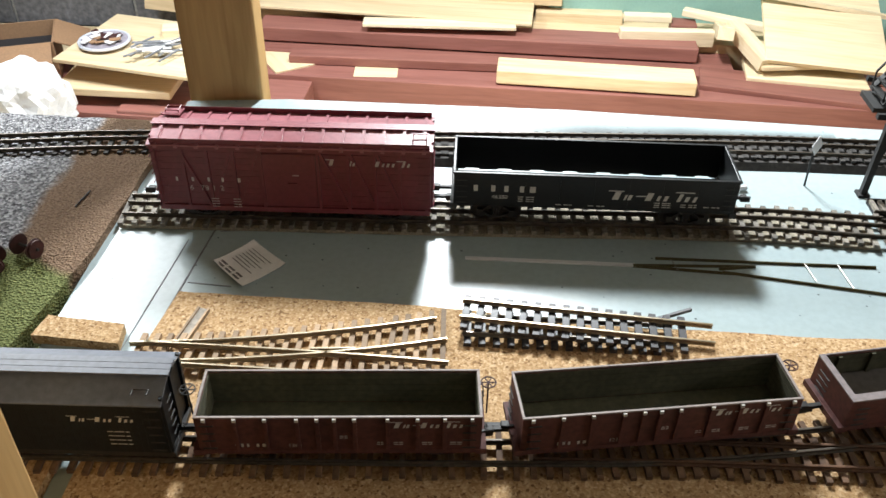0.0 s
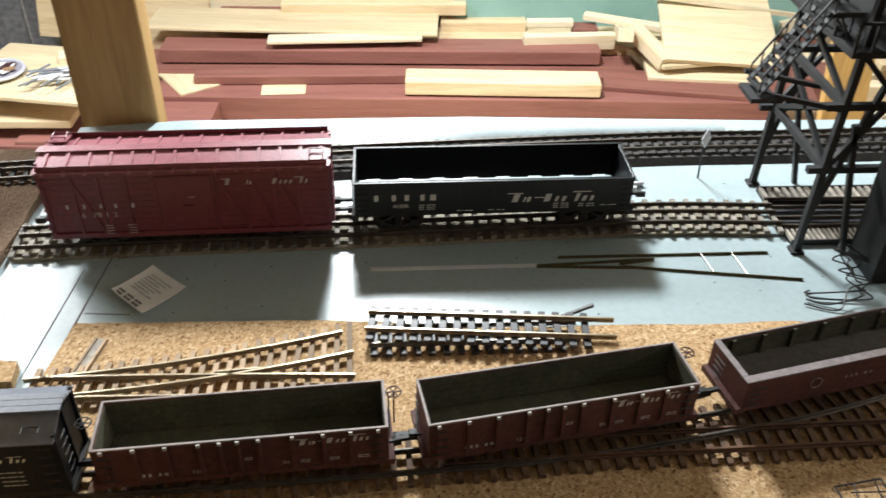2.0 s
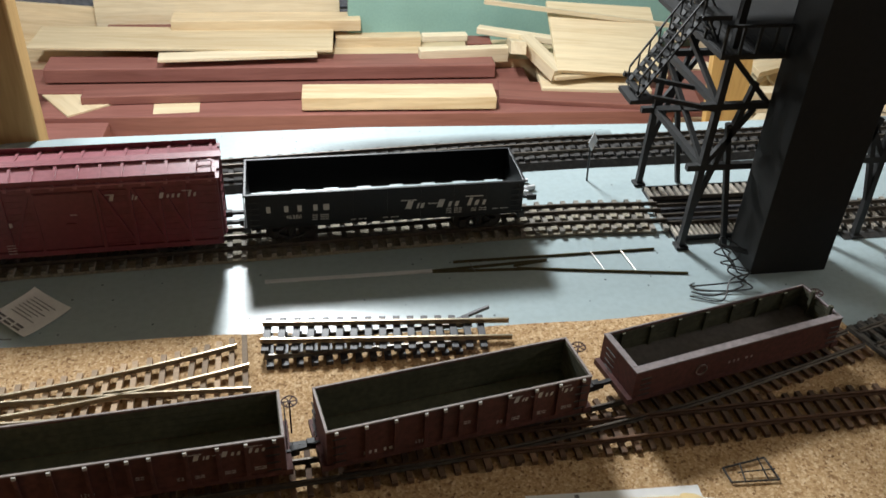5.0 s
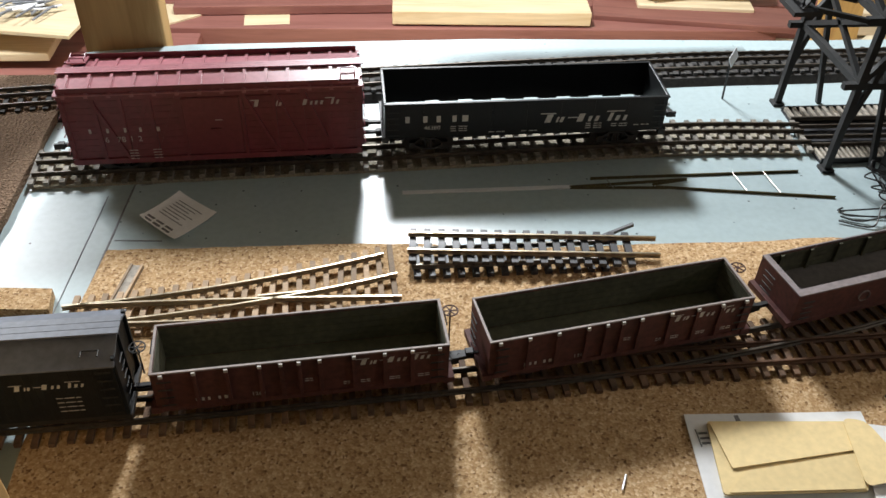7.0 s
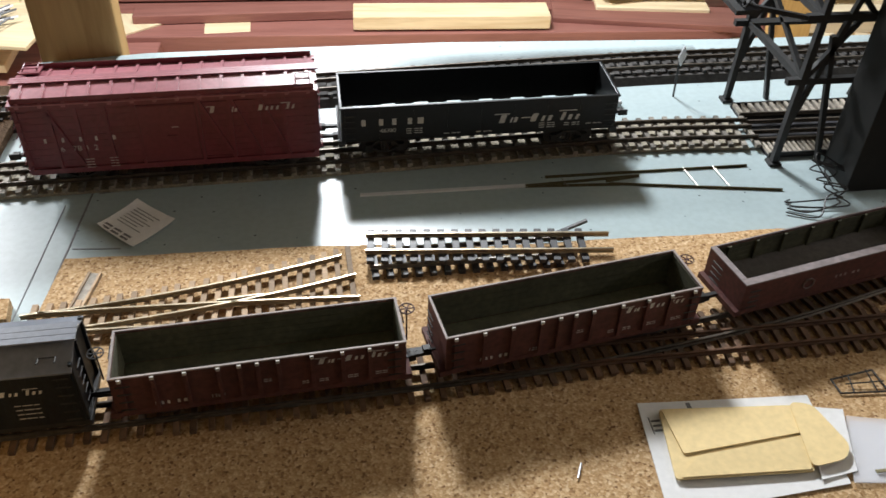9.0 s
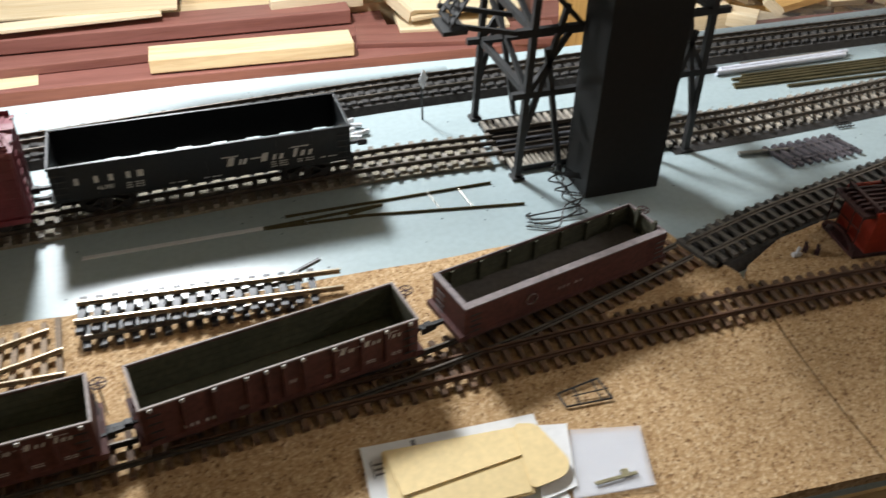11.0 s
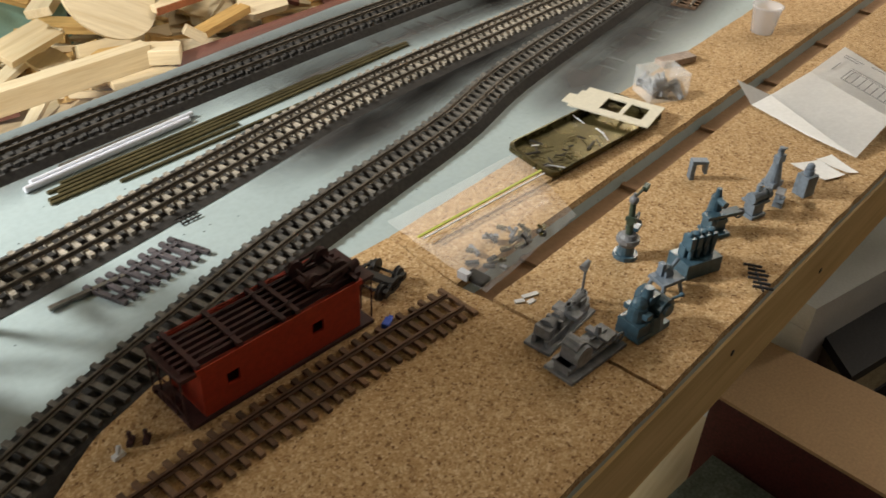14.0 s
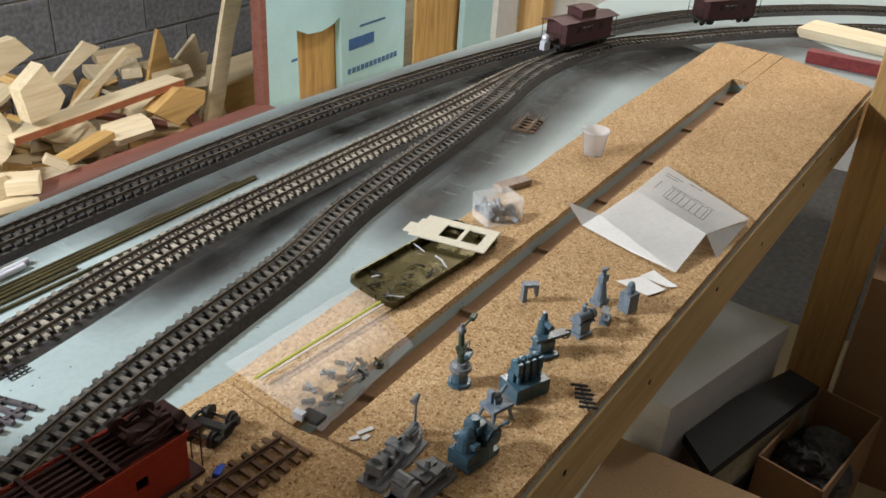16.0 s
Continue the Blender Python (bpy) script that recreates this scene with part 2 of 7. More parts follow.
WHITE = plain("white_lettering", (0.62, 0.60, 0.56), 0.6, vary=0.08, bump=0)
FADED = plain("faded_lettering", (0.52, 0.44, 0.42), 0.6, vary=0.15, bump=0)
TIE_DARK = plain("dark_tie", (0.050, 0.045, 0.040), 0.75, vary=0.35, rand=0.5)
TIE_GREY = plain("grey_brown_tie", (0.43, 0.38, 0.31), 0.7, vary=0.3, rand=0.5)
TIE_MID = plain("worn_brown_grey_tie", (0.17, 0.155, 0.135), 0.75, vary=0.3, rand=0.6)
TIE_BEIGE = plain("weathered_beige_tie", (0.30, 0.27, 0.225), 0.75, vary=0.3, rand=0.6)
TIE_BROWN = plain("brown_tie", (0.20, 0.112, 0.062), 0.8, vary=0.3, rand=0.5)
TIE_WOOD = plain("bare_wood_tie", (0.53, 0.37, 0.23), 0.75, vary=0.2, rand=0.6)
TIE_PLASTIC = plain("black_plastic_tie", (0.035, 0.035, 0.04), 0.5, vary=0.2)
RAIL = plain("weathered_rail", (0.14, 0.118, 0.095), 0.45, 0.6, vary=0.25)
RAIL_RUST = plain("rusty_rail", (0.15, 0.078, 0.045), 0.6, 0.4, vary=0.25)
LOWRIM = plain("brown_grey_rim", (0.25, 0.21, 0.21), 0.65, vary=0.2)
RAIL_NS = plain("nickel_rail", (0.50, 0.42, 0.30), 0.32, 0.9, vary=0.12, bump=0.03)
RAIL_GREY = plain("grey_rail", (0.30, 0.28, 0.25), 0.35, 0.8, vary=0.15, bump=0.03)
BED = plain("black_roadbed", (0.045, 0.041, 0.038), 0.9, vary=0.4)
TOWER = plain("charcoal_paint", (0.0115, 0.011, 0.010), 0.6, spec=0.3, vary=0.15, coarse=9)
TOWER_LT = plain("charcoal_frame", (0.018, 0.018, 0.018), 0.6, vary=0.2)
PAPER = plain("white_paper", (0.88, 0.88, 0.88), 0.8, vary=0.04, bump=0.1, coarse=30)
MANILA = plain("manila_paper", (0.90, 0.70, 0.36), 0.7, vary=0.06, bump=0.1, coarse=20)
INK = plain("grey_ink", (0.24, 0.24, 0.25), 0.8, bump=0)
FIGBLUE = plain("blue_grey_paint", (0.18, 0.23, 0.29), 0.45, vary=0.2, coarse=60)
FIGTEAL = plain("teal_blue_paint", (0.060, 0.125, 0.175), 0.30, vary=0.2, coarse=60)
FIGGREY = plain("grey_cast_metal", (0.22, 0.23, 0.25), 0.5, vary=0.25, coarse=80)
FIGGREEN = plain("grey_green_metal", (0.055, 0.085, 0.06), 0.45, vary=0.25, coarse=80)
SILVER = plain("silver_metal", (0.72, 0.75, 0.84), 0.32, 0.2, vary=0.08, bump=0.02)
BRASS = plain("dull_brass", (0.13, 0.108, 0.052), 0.45, 0.7, vary=0.2)
TRAYM = plain("brass_tray", (0.15, 0.125, 0.050), 0.26, 0.6, vary=0.2, coarse=40)
CARD = plain("cardboard", (0.34, 0.20, 0.11), 0.85, vary=0.1, coarse=8)
WHITEP = plain("white_plastic", (0.75, 0.76, 0.78), 0.4, vary=0.05, bump=0.05)
BLUEP = plain("blue_plastic", (0.03, 0.12, 0.75), 0.4, vary=0.1)
YELLOW = plain("yellow_green_seal", (0.46, 0.50, 0.09), 0.4, vary=0.05)
DARK = plain("dark_clutter", (0.02, 0.02, 0.024), 0.7, vary=0.3)
CLEAR = glassy("clear_plastic", (0.92, 0.95, 0.97), 0.04, 0.4, 0.18)
BAGM = glassy("bag_film", (0.93, 0.93, 0.95), 0.14, 0.2, 0.21)
CUPM = glassy("milky_cup", (0.88, 0.89, 0.94), 0.22, 0.3, 0.45)

# ---------------------------------------------------------------- mesh helpers


def link_mesh(name, bm, material, smooth=False):
    me = bpy.data.meshes.new(name)
    bm.normal_update()
    bm.to_mesh(me)
    bm.free()
    me.materials.append(material)
    if smooth:
        for p in me.polygons:
            p.use_smooth = True
    return new(name, me)


def part(name, bm, material, parent=None, label="", smooth=False):
    ob = link_mesh(name, bm, material, smooth)
    if parent is not None:
        ob.parent = parent
    return tagged(ob, label)


def thing(name, label, category, m=None, group="", kind=""):
    ob = new(name)
    ob.empty_display_size = 0.02
    if m is not None:
        ob.matrix_world = m
    return tagged(ob, label, category, group, kind)


def solid(name, bm, material, label, category, m=None, group="", kind="", smooth=False):
    ob = link_mesh(name, bm, material, smooth)
    if m is not None:
        ob.matrix_world = m
    return tagged(ob, label, category, group, kind)


def BM():
    return bmesh.new()


def box(bm, x0, x1, y0, y1, z0, z1, m=None, bevel=0.0):
    r = bmesh.ops.create_cube(bm, size=1.0)
    vs = r["verts"]
    mm = Matrix.LocRotScale(((x0 + x1) / 2, (y0 + y1) / 2, (z0 + z1) / 2), None, (abs(x1 - x0), abs(y1 - y0), abs(z1 - z0)))
    bmesh.ops.transform(bm, matrix=(m @ mm) if m is not None else mm, verts=vs)
    if bevel:
        es = list({e for v in vs for e in v.link_edges})
        bmesh.ops.bevel(bm, geom=es, offset=bevel, segments=2, profile=0.5, affect="EDGES")
    return bm


def beam(bm, a, b, w, h, up=(0, 0, 1)):
    """A square bar from a to b."""
    a, b = Vector(a), Vector(b)
    d = b - a
    z = d.normalized()
    x = z.cross(Vector(up))
    if x.length < 1e-4:
        x = z.cross(Vector((1, 0, 0)))
    x.normalize()
    y = z.cross(x)
    m = Matrix((x, y, z)).transposed().to_4x4()
    m.translation = (a + b) / 2
    r = bmesh.ops.create_cube(bm, size=1.0)
    bmesh.ops.transform(bm, matrix=m @ Matrix.Diagonal((w, h, d.length, 1)), verts=r["verts"])
    return bm


def rod(bm, a, b, r, r2=None, seg=10):
    a, b = Vector(a), Vector(b)
    d = b - a
    q = d.to_track_quat("Z", "Y").to_matrix().to_4x4()
    q.translation = (a + b) / 2
    bmesh.ops.create_cone(bm, cap_ends=True, segments=seg, radius1=r, radius2=r if r2 is None else r2, depth=d.length, matrix=q)
    return bm


def ball(bm, c, r, s=(1, 1, 1)):
    bmesh.ops.create_icosphere(bm, subdivisions=2, radius=r, matrix=Matrix.LocRotScale(c, None, s))
    return bm


def ring(bm, m, r, w, seg=16, tube=6):
    """A ring round the local z axis."""
    vs = []
    for i in range(seg):
        a = 2 * math.pi * i / seg
        row = []
        for j in range(tube):
            b = 2 * math.pi * j / tube
            row.append(bm.verts.new(m @ Vector(((r + w * math.cos(b)) * math.cos(a), (r + w * math.cos(b)) * math.sin(a), w * math.sin(b)))))
        vs.append(row)
    for i in range(seg):
        for j in range(tube):
            bm.faces.new((vs[i][j], vs[(i + 1) % seg][j], vs[(i + 1) % seg][(j + 1) % tube], vs[i][(j + 1) % tube]))
    return bm


def prism(bm, pts, z0, z1, rough=0.0, step=0.012):
    """An upright slab over a plan outline (anticlockwise); rough: worn, uneven edge."""
    out = []
    n = len(pts)
    for i in range(n):
        a, b = Vector((*pts[i], 0)), Vector((*pts[(i + 1) % n], 0))
        k = max(1, int((b - a).length / step)) if rough else 1
        for j in range(k):
            p = a.lerp(b, j / k)
            if rough:
                w = noise.noise_vector(p * 160) * rough + noise.noise_vector(p * 30) * rough
                p = p + Vector((w.x, w.y, 0))
            out.append(p)
    lo = [bm.verts.new((p.x, p.y, z0)) for p in out]
    hi = [bm.verts.new((p.x, p.y, z1)) for p in out]
    top = bm.faces.new(hi)
    bm.faces.new(lo[::-1])
    for i in range(len(out)):
        j = (i + 1) % len(out)
        bm.faces.new((lo[i], lo[j], hi[j], hi[i]))
    return bm


def smooth_line(pts, step):
    """Points at even steps along a smooth line through pts (plan), with headings."""
    P = [Vector((*p, 0)) for p in pts]
    P = [P[0] * 2 - P[1]] + P + [P[-1] * 2 - P[-2]]
    dense = []
    for i in range(1, len(P) - 2):
        for k in range(40):
            t = k / 40
            a, b, c, d = P[i - 1:i + 3]
            dense.append(0.5 * ((2 * b) + (c - a) * t + (2 * a - 5 * b + 4 * c - d) * t * t + (3 * b - a - 3 * c + d) * t ** 3))
    dense.append(P[-2])
    out, need = [], 0.0
    run = 0.0
    for a, b in zip(dense, dense[1:]):
        L = (b - a).length
        while need <= run + L and L > 0:
            p = a.lerp(b, (need - run) / L)
            out.append((p, math.atan2(b.y - a.y, b.x - a.x)))
            need += step
        run += L
    return out


def sweep(bm, line, profile):
    """A profile (across, up) swept along a plan line with headings."""
    rows = []
    for p, h in line:
        s = Vector((-math.sin(h), math.cos(h), 0))
        rows.append([bm.verts.new(p + s * u + Vector((0, 0, v))) for u, v in profile])
    n = len(profile)
    for a, b in zip(rows, rows[1:]):
        for i in range(n):
            j = (i + 1) % n
            bm.faces.new((a[i], b[i], b[j], a[j]))
    bm.faces.new(rows[0])
    bm.faces.new(rows[-1][::-1])
    bmesh.ops.recalc_face_normals(bm, faces=bm.faces[:])
    return bm


def rail_profile(off, z, h=0.0038, s=1.0):
    w, n, f = 0.0010 * s, 0.0004 * s, 0.0018 * s
    return [(off - f, z), (off + f, z), (off + f, z + 0.0006), (off + n, z + 0.0011), (off + n, z + h - 0.0013), (off + w, z + h - 0.0009), (off + w, z + h - 0.0002),
            (off + w * 0.6, z + h), (off - w * 0.6, z + h), (off - w, z + h - 0.0002), (off - w, z + h - 0.0009), (off - n, z + h - 0.0013), (off - n, z + 0.0011), (off - f, z + 0.0006)]


def track(label, pts, offsets, tie_len, spacing, z, tie_mat, rail_mat, bed=0.0, bed_mat=None, tie_w=0.0048, tie_h=0.0038, skip=(), skirt=0.010, m=None, name="railway_track"):
    """Track along a plan line: ties as pieces, rails, and a sloping roadbed where it has one."""
    t = thing(name, label, "railway track", m)
    if bed:
        line = smooth_line(pts, 0.03)
        w = tie_len / 2
        part("roadbed", sweep(BM(), line, [(-w - skirt, z), (w + skirt * 0.7, z), (w + 0.001, z + bed), (-w - skirt * 0.3, z + bed)]), bed_mat or BED, t)
    zt = z + bed
    line = smooth_line(pts, 0.012)
    for o in offsets:
        part("rail", sweep(BM(), line, rail_profile(o, zt + tie_h)), rail_mat, t)
    bm = box(BM(), -tie_w / 2, tie_w / 2, -tie_len / 2, tie_len / 2, -0.0003, tie_h)
    me = bpy.data.meshes.new("tie")
    bm.to_mesh(me)
    bm.free()
    me.materials.append(tie_mat)
    rnd = random.Random(len(label))
    rest = BM()
    for i, (p, h) in enumerate(smooth_line(pts, spacing)):
        mm = Matrix.Translation((p.x, p.y, zt)) @ Matrix.Rotation(h + rnd.uniform(-0.03, 0.03), 4, "Z") @ Matrix.Translation((0, rnd.uniform(-0.0012, 0.0012), 0))
        if i >= 290:
            rest.from_mesh(me)
            rest.verts.ensure_lookup_table()
            bmesh.ops.transform(rest, matrix=mm, verts=rest.verts[-8:])
            continue
        o = new("tie", me)
        o.parent = t
        o.matrix_local = mm
    if len(rest.verts):
        tagged(part("ties", rest, tie_mat, t), kind="stuff")
    else:
        rest.free()
    return t


def text_part(s, size, material, parent, m):
    cu = bpy.data.curves.new("writing", "FONT")
    cu.body, cu.size, cu.extrude, cu.align_x = s, size, 0.0, "LEFT"
    ob = new("writing", cu)
    bpy.context.view_layer.update()
    me = bpy.data.meshes.new_from_object(ob)
    bpy.data.objects.remove(ob)
    me.materials.append(material)
    o = new("lettering", me)
    o.parent = parent
    o.matrix_local = m
    return o


def mark_bars(bm, x, z, y, widths, h, gap, slant=0.0, stroke=0.0009, solid_marks=False):
    """Plain upright marks in a row on a side that faces -y."""
    for i, w in enumerate(widths):
        if w > 0:
            def P(u, v):
                return Vector((x + u + slant * v, y, z + v))
            k = w if solid_marks or w < 2.4 * stroke else w * 0.62
            hh = h * 0.66 if slant and i and not solid_marks else h
            f = [P(0, 0), P(k, 0), P(k, hh), P(0, hh)]
            bm.faces.new([bm.verts.new(p) for p in f])
        x += abs(w) + gap
    return x

# ---------------------------------------------------------------- room
solid("floor", box(BM(), -2.2, 5.0, -1.8, 3.0, -1.15, -1.05), CONCRETE, "grey concrete basement floor", "floor", kind="structure")
solid("ceiling", box(BM(), -2.2, 5.0, -1.8, 3.0, 1.5, 1.6), PLASTER, "plain pale ceiling", "ceiling", kind="structure")
# south and west walls are unseen; their dark tone holds back bounced light
solid("wall_south", box(BM(), -2.2, 5.0, -1.9, -1.8, -1.05, 1.5), BASEMENT, "plain basement wall out of view, toned dark", "wall", kind="structure")
solid("wall_west", box(BM(), -2.3, -2.2, -1.8, 3.0, -1.05, 1.5), BASEMENT, "plain basement wall out of view, toned dark", "wall", kind="structure")
solid("wall_east", box(BM(), 4.6, 4.7, -1.8, 2.6, -1.05, 1.5), PLASTER, "white painted end wall", "wall", kind="structure")
wall_north = solid("wall_north", box(BM(), -2.2, 4.6, 2.635, 2.75, -1.05, 1.5), MORTAR, "dark grey concrete block wall with pale mortar joints", "wall", kind="structure")

# lower shelf that carries the timber, behind the layout
solid("timber_shelf", box(BM(), -2.1, 2.75, 1.2, 2.6, -0.69, -0.655), PLY, "low plywood shelf under stacked timber", "shelf")

# ---------------------------------------------------------------- layout table


def front(x):
    return 0.243 - 0.0665 * (x - 0.418)


table = thing("layout_table", "model railway table of green foam board on pine framing", "table", kind="structure")
foam = BM()
slot_f = lambda x: 0.365 - 0.040 * (x - 0.866)
slot_b = lambda x: 0.398 - 0.040 * (x - 0.866)
back = [(0.862, 0.902), (0.73, 0.904), (0.46, 0.907), (0.107, 0.925), (-0.225, 0.924), (-0.34, 0.91)]
prism(foam, [(-0.34, front(-0.34)), (0.862, front(0.862)), *back], -0.025, 0.0)
prism(foam, [(0.862, slot_b(0.862)), (2.06, slot_b(2.06)), (2.06, 0.815), (1.92, 0.839), (1.6, 0.878), (1.45, 0.897), (1.25, 0.908), (0.98, 0.903), (0.862, 0.902)], -0.025, 0.0)
prism(foam, [(0.862, front(0.862)), (2.06, front(2.06)), (2.06, slot_f(2.06)), (0.862, slot_f(0.862))], -0.025, 0.0)
prism(foam, [(2.06, front(2.06)), (2.34, front(2.34)), (2.34, 0.10), (2.50, -0.9), (3.9, -0.9), (3.9, 0.85), (2.40, 0.77), (2.06, 0.815)], -0.025, 0.0)
part("foam_top", foam, FOAM, table, "glossy pale green foam board")
part("slot_floor", box(BM(), 0.864, 2.058, 0.3165, 0.399, -0.0245, -0.0150), CARD, table, "brown board at the bottom of the slot")
for i in range(7):
    x = 0.95 + i * 0.17
    part("cross_bar", box(BM(), x, x + 0.007, slot_f(x) + 0.001, slot_b(x) - 0.001, -0.0150, -0.0110), CARD, table)
fa = math.degrees(math.atan(-0.0665))
fas = part("fascia", box(BM(), 0, 3.0, 0, 0.019, -0.086, -0.0065), FASCIA, table, "yellowed pine front rail")
fas.matrix_local = pose(-0.75, front(-0.75) - 0.0025, 0, 0, 0, fa)
part("back_rail", box(BM(), -0.34, 1.4, 0.868, 0.887, -0.115, -0.026), PINE, table)
for x in (-0.6, 0.6, 1.5):
    part("leg", box(BM(), x, x + 0.04, 0.8, 0.88, -1.05, -0.026), PINE_Z, table)
    part("joist", box(BM(), x, x + 0.04, front(x) + 0.03, 0.80, -0.12, -0.064), PINE, table)
for i in range(9):
    x = 0.60 + i * 0.19
    part("nail_head", rod(BM(), (x, front(x) - 0.0034, -0.03 - 0.02 * (i % 2)), (x, front(x) - 0.0024, -0.03 - 0.02 * (i % 2)), 0.0028), IRON, table)
# drawn lines and joint on the foam
marks = BM()
for a, b, w in (((-0.240, 0.672), (-0.258, 0.470), 0.0016), ((-0.262, 0.64), (-0.276, 0.47), 0.0008), ((-0.236, 0.655), (-0.200, 0.66), 0.0012), ((-0.245, 0.578), (-0.206, 0.575), 0.0012)):
    beam(marks, (*a, 0.0), (*b, 0.0), w, 0.0008)
part("pencil_line", marks, INK, table)

# scenic board on the left
sc = BM()
prism(sc, [(-1.3, front(-1.3)), (-0.375, front(-0.375) + 0.03), (-0.357, 0.48), (-0.338, 0.62), (-0.334, 0.80), (-0.345, 0.845), (-1.3, 0.86)], -0.025, 0.0085, 0.0018)
solid("scenic_board", sc, SCENERY, "scenic board with grey ballast, brown earth and green turf", "scenery board", kind="structure")

# cork sheets
cork_sets = [
    ("large pale brown cork sheet under the front train", [(-0.262, front(-0.27) + 0.001), (0.502, front(0.5)), (0.508, 0.33), (0.522, 0.445), (0.517, 0.458), (0.500, 0.482), (0.49, 0.524), (0.355, 0.536), (0.276, 0.534), (0.203, 0.537), (0.093, 0.537), (0.0, 0.549), (-0.07, 0.552), (-0.245, 0.555), (-0.256, 0.46)]),
    ("pale brown cork sheet with the joint of a cut slot", [(0.5035, front(0.504)), (0.862, front(0.862)), (0.864, 0.366), (0.862, 0.398), (0.874, 0.482), (0.83, 0.487), (0.64, 0.489), (0.585, 0.478), (0.535, 0.452), (0.5245, 0.44), (0.5100, 0.33)]),
    ("long narrow cork strip behind the slot", [(0.864, slot_b(0.864)), (2.06, slot_b(2.06)), (2.29, 0.335), (2.30, 0.438), (1.72, 0.462), (1.46, 0.466), (0.876, 0.482)]),
    ("small cork filler at the end of the slot", [(2.062, slot_f(2.06) + 0.001), (2.285, 0.305), (2.288, 0.333), (2.062, slot_b(2.06) - 0.001)]),
    ("broad cork sheet in front of the slot", [(0.866, front(0.866)), (2.19, front(2.19)), (2.283, 0.303), (2.06, slot_f(2.06)), (0.868, slot_f(0.868))]),
    ("small square offcut of cork", [(-0.346, 0.494), (-0.274, 0.489), (-0.277, 0.512), (-0.342, 0.518)]),
    ("brown cork sheet beside the foam gap", [(-0.37, front(-0.37)), (-0.2785, front(-0.3)), (-0.277, 0.40), (-0.355, 0.40)]),
]
for label, pts in cork_sets:
    solid("cork_sheet", prism(BM(), pts, 0.0, 0.009, 0.0009), CORK, label, "cork sheet", kind="structure")

# posts
solid("timber_post", box(BM(), -0.342, -0.253, 0.922, 0.960, -1.05, 1.5, bevel=0.003), PINE_Z, "knotty pine post rising behind the red boxcar", "post")
solid("timber_post", box(BM(), -0.316, -0.227, 0.246, 0.284, -1.05, 1.5, bevel=0.003), PINE_Z, "pine post at the front edge of the table", "post")

# ---------------------------------------------------------------- tracks
A = [(-1.2, 0.66), (-0.9, 0.722), (-0.52, 0.775), (-0.357, 0.797), (0.0, 0.822), (0.29, 0.838), (0.45, 0.840), (0.70, 0.845), (0.95, 0.843), (1.2, 0.838), (1.5, 0.820), (1.78, 0.780), (2.04, 0.723), (2.28, 0.655), (2.50, 0.560), (2.75, 0.375), (2.92, 0.18), (3.02, -0.1)]
B1 = [(-0.332, 0.680), (-0.02, 0.690), (0.26, 0.701), (0.40, 0.696)]
B2 = [(0.575, 0.676), (0.70, 0.678), (0.83, 0.685), (1.05, 0.699), (1.3, 0.692), (1.6, 0.680), (1.88, 0.672), (2.10, 0.625)]
C = [(0.50, 0.479), (0.60, 0.506), (0.703, 0.526), (0.808, 0.546), (0.926, 0.558), (1.068, 0.570), (1.219, 0.597), (1.498, 0.620), (1.64, 0.634), (1.87, 0.660), (2.10, 0.622), (2.27, 0.522), (2.41, 0.432), (2.53, 0.335), (2.70, 0.16), (2.80, -0.1)]
DUAL = (-0.0159, 0.0032, 0.0159)
track("dual gauge track on black roadbed along the back", A, DUAL, 0.049, 0.0135, 0.0, TIE_DARK, RAIL, 0.007)
track("dual gauge track with grey ties under the red boxcar", B1, DUAL, 0.054, 0.0135, 0.0005, TIE_BEIGE, RAIL, 0.003, SANDY, skirt=0.0)
track("dual gauge track with light grey-brown ties", B2, DUAL, 0.054, 0.0135, 0.0005, TIE_GREY, RAIL, 0.003, BED)
track("dual gauge track on dark roadbed joining the main line", C, (-0.0085, 0.0110), 0.043, 0.0128, 0.0, TIE_MID, RAIL, 0.009)
D = [(-0.70, 0.372), (-0.40, 0.378), (-0.19, 0.3845), (0.028, 0.3955), (0.15, 0.405), (0.30, 0.43), (0.40, 0.456), (0.495, 0.483)]
E_ = [(0.05, 0.400), (0.15, 0.404), (0.25, 0.406), (0.40, 0.409), (0.52, 0.408), (0.65, 0.402), (0.78, 0.390), (0.845, 0.382)]
NG = (-0.0095, 0.0095)
track("narrow gauge track on cork under the front train", D, NG, 0.040, 0.0112, 0.009, TIE_BROWN, RAIL, tie_w=0.0042, tie_h=0.0032)
track("rusty narrow gauge siding on cork", E_, NG, 0.040, 0.0112, 0.0092, TIE_BROWN, RAIL_RUST, tie_w=0.0042, tie_h=0.0032)

# dark overspray from painting the track, left on the foam


def overspray(pts, off, half):
    line = smooth_line(pts, 0.03)
    me = bpy.data.meshes.new("overspray")
    vs, fs, uv = [], [], []
    for k, (p, h) in enumerate(line):
        s = Vector((-math.sin(h), math.cos(h), 0))
        for j in range(5):
            q = p + s * (off + half * (j - 2) / 2)
            vs.append((q.x, q.y, 0.0006))
            uv.append((k * 0.03, j / 4))
    for k in range(len(line) - 1):
        for j in range(4):
            fs.append((k * 5 + j, k * 5 + 5 + j, k * 5 + 6 + j, k * 5 + 1 + j))
    me.from_pydata(vs, [], fs)
    lay = me.uv_layers.new(name="UVMap")
    for loop in me.loops:
        lay.data[loop.index].uv = uv[loop.vertex_index]
    me.materials.append(SPRAY)
    o = new("overspray", me)
    o.parent = table
    return o


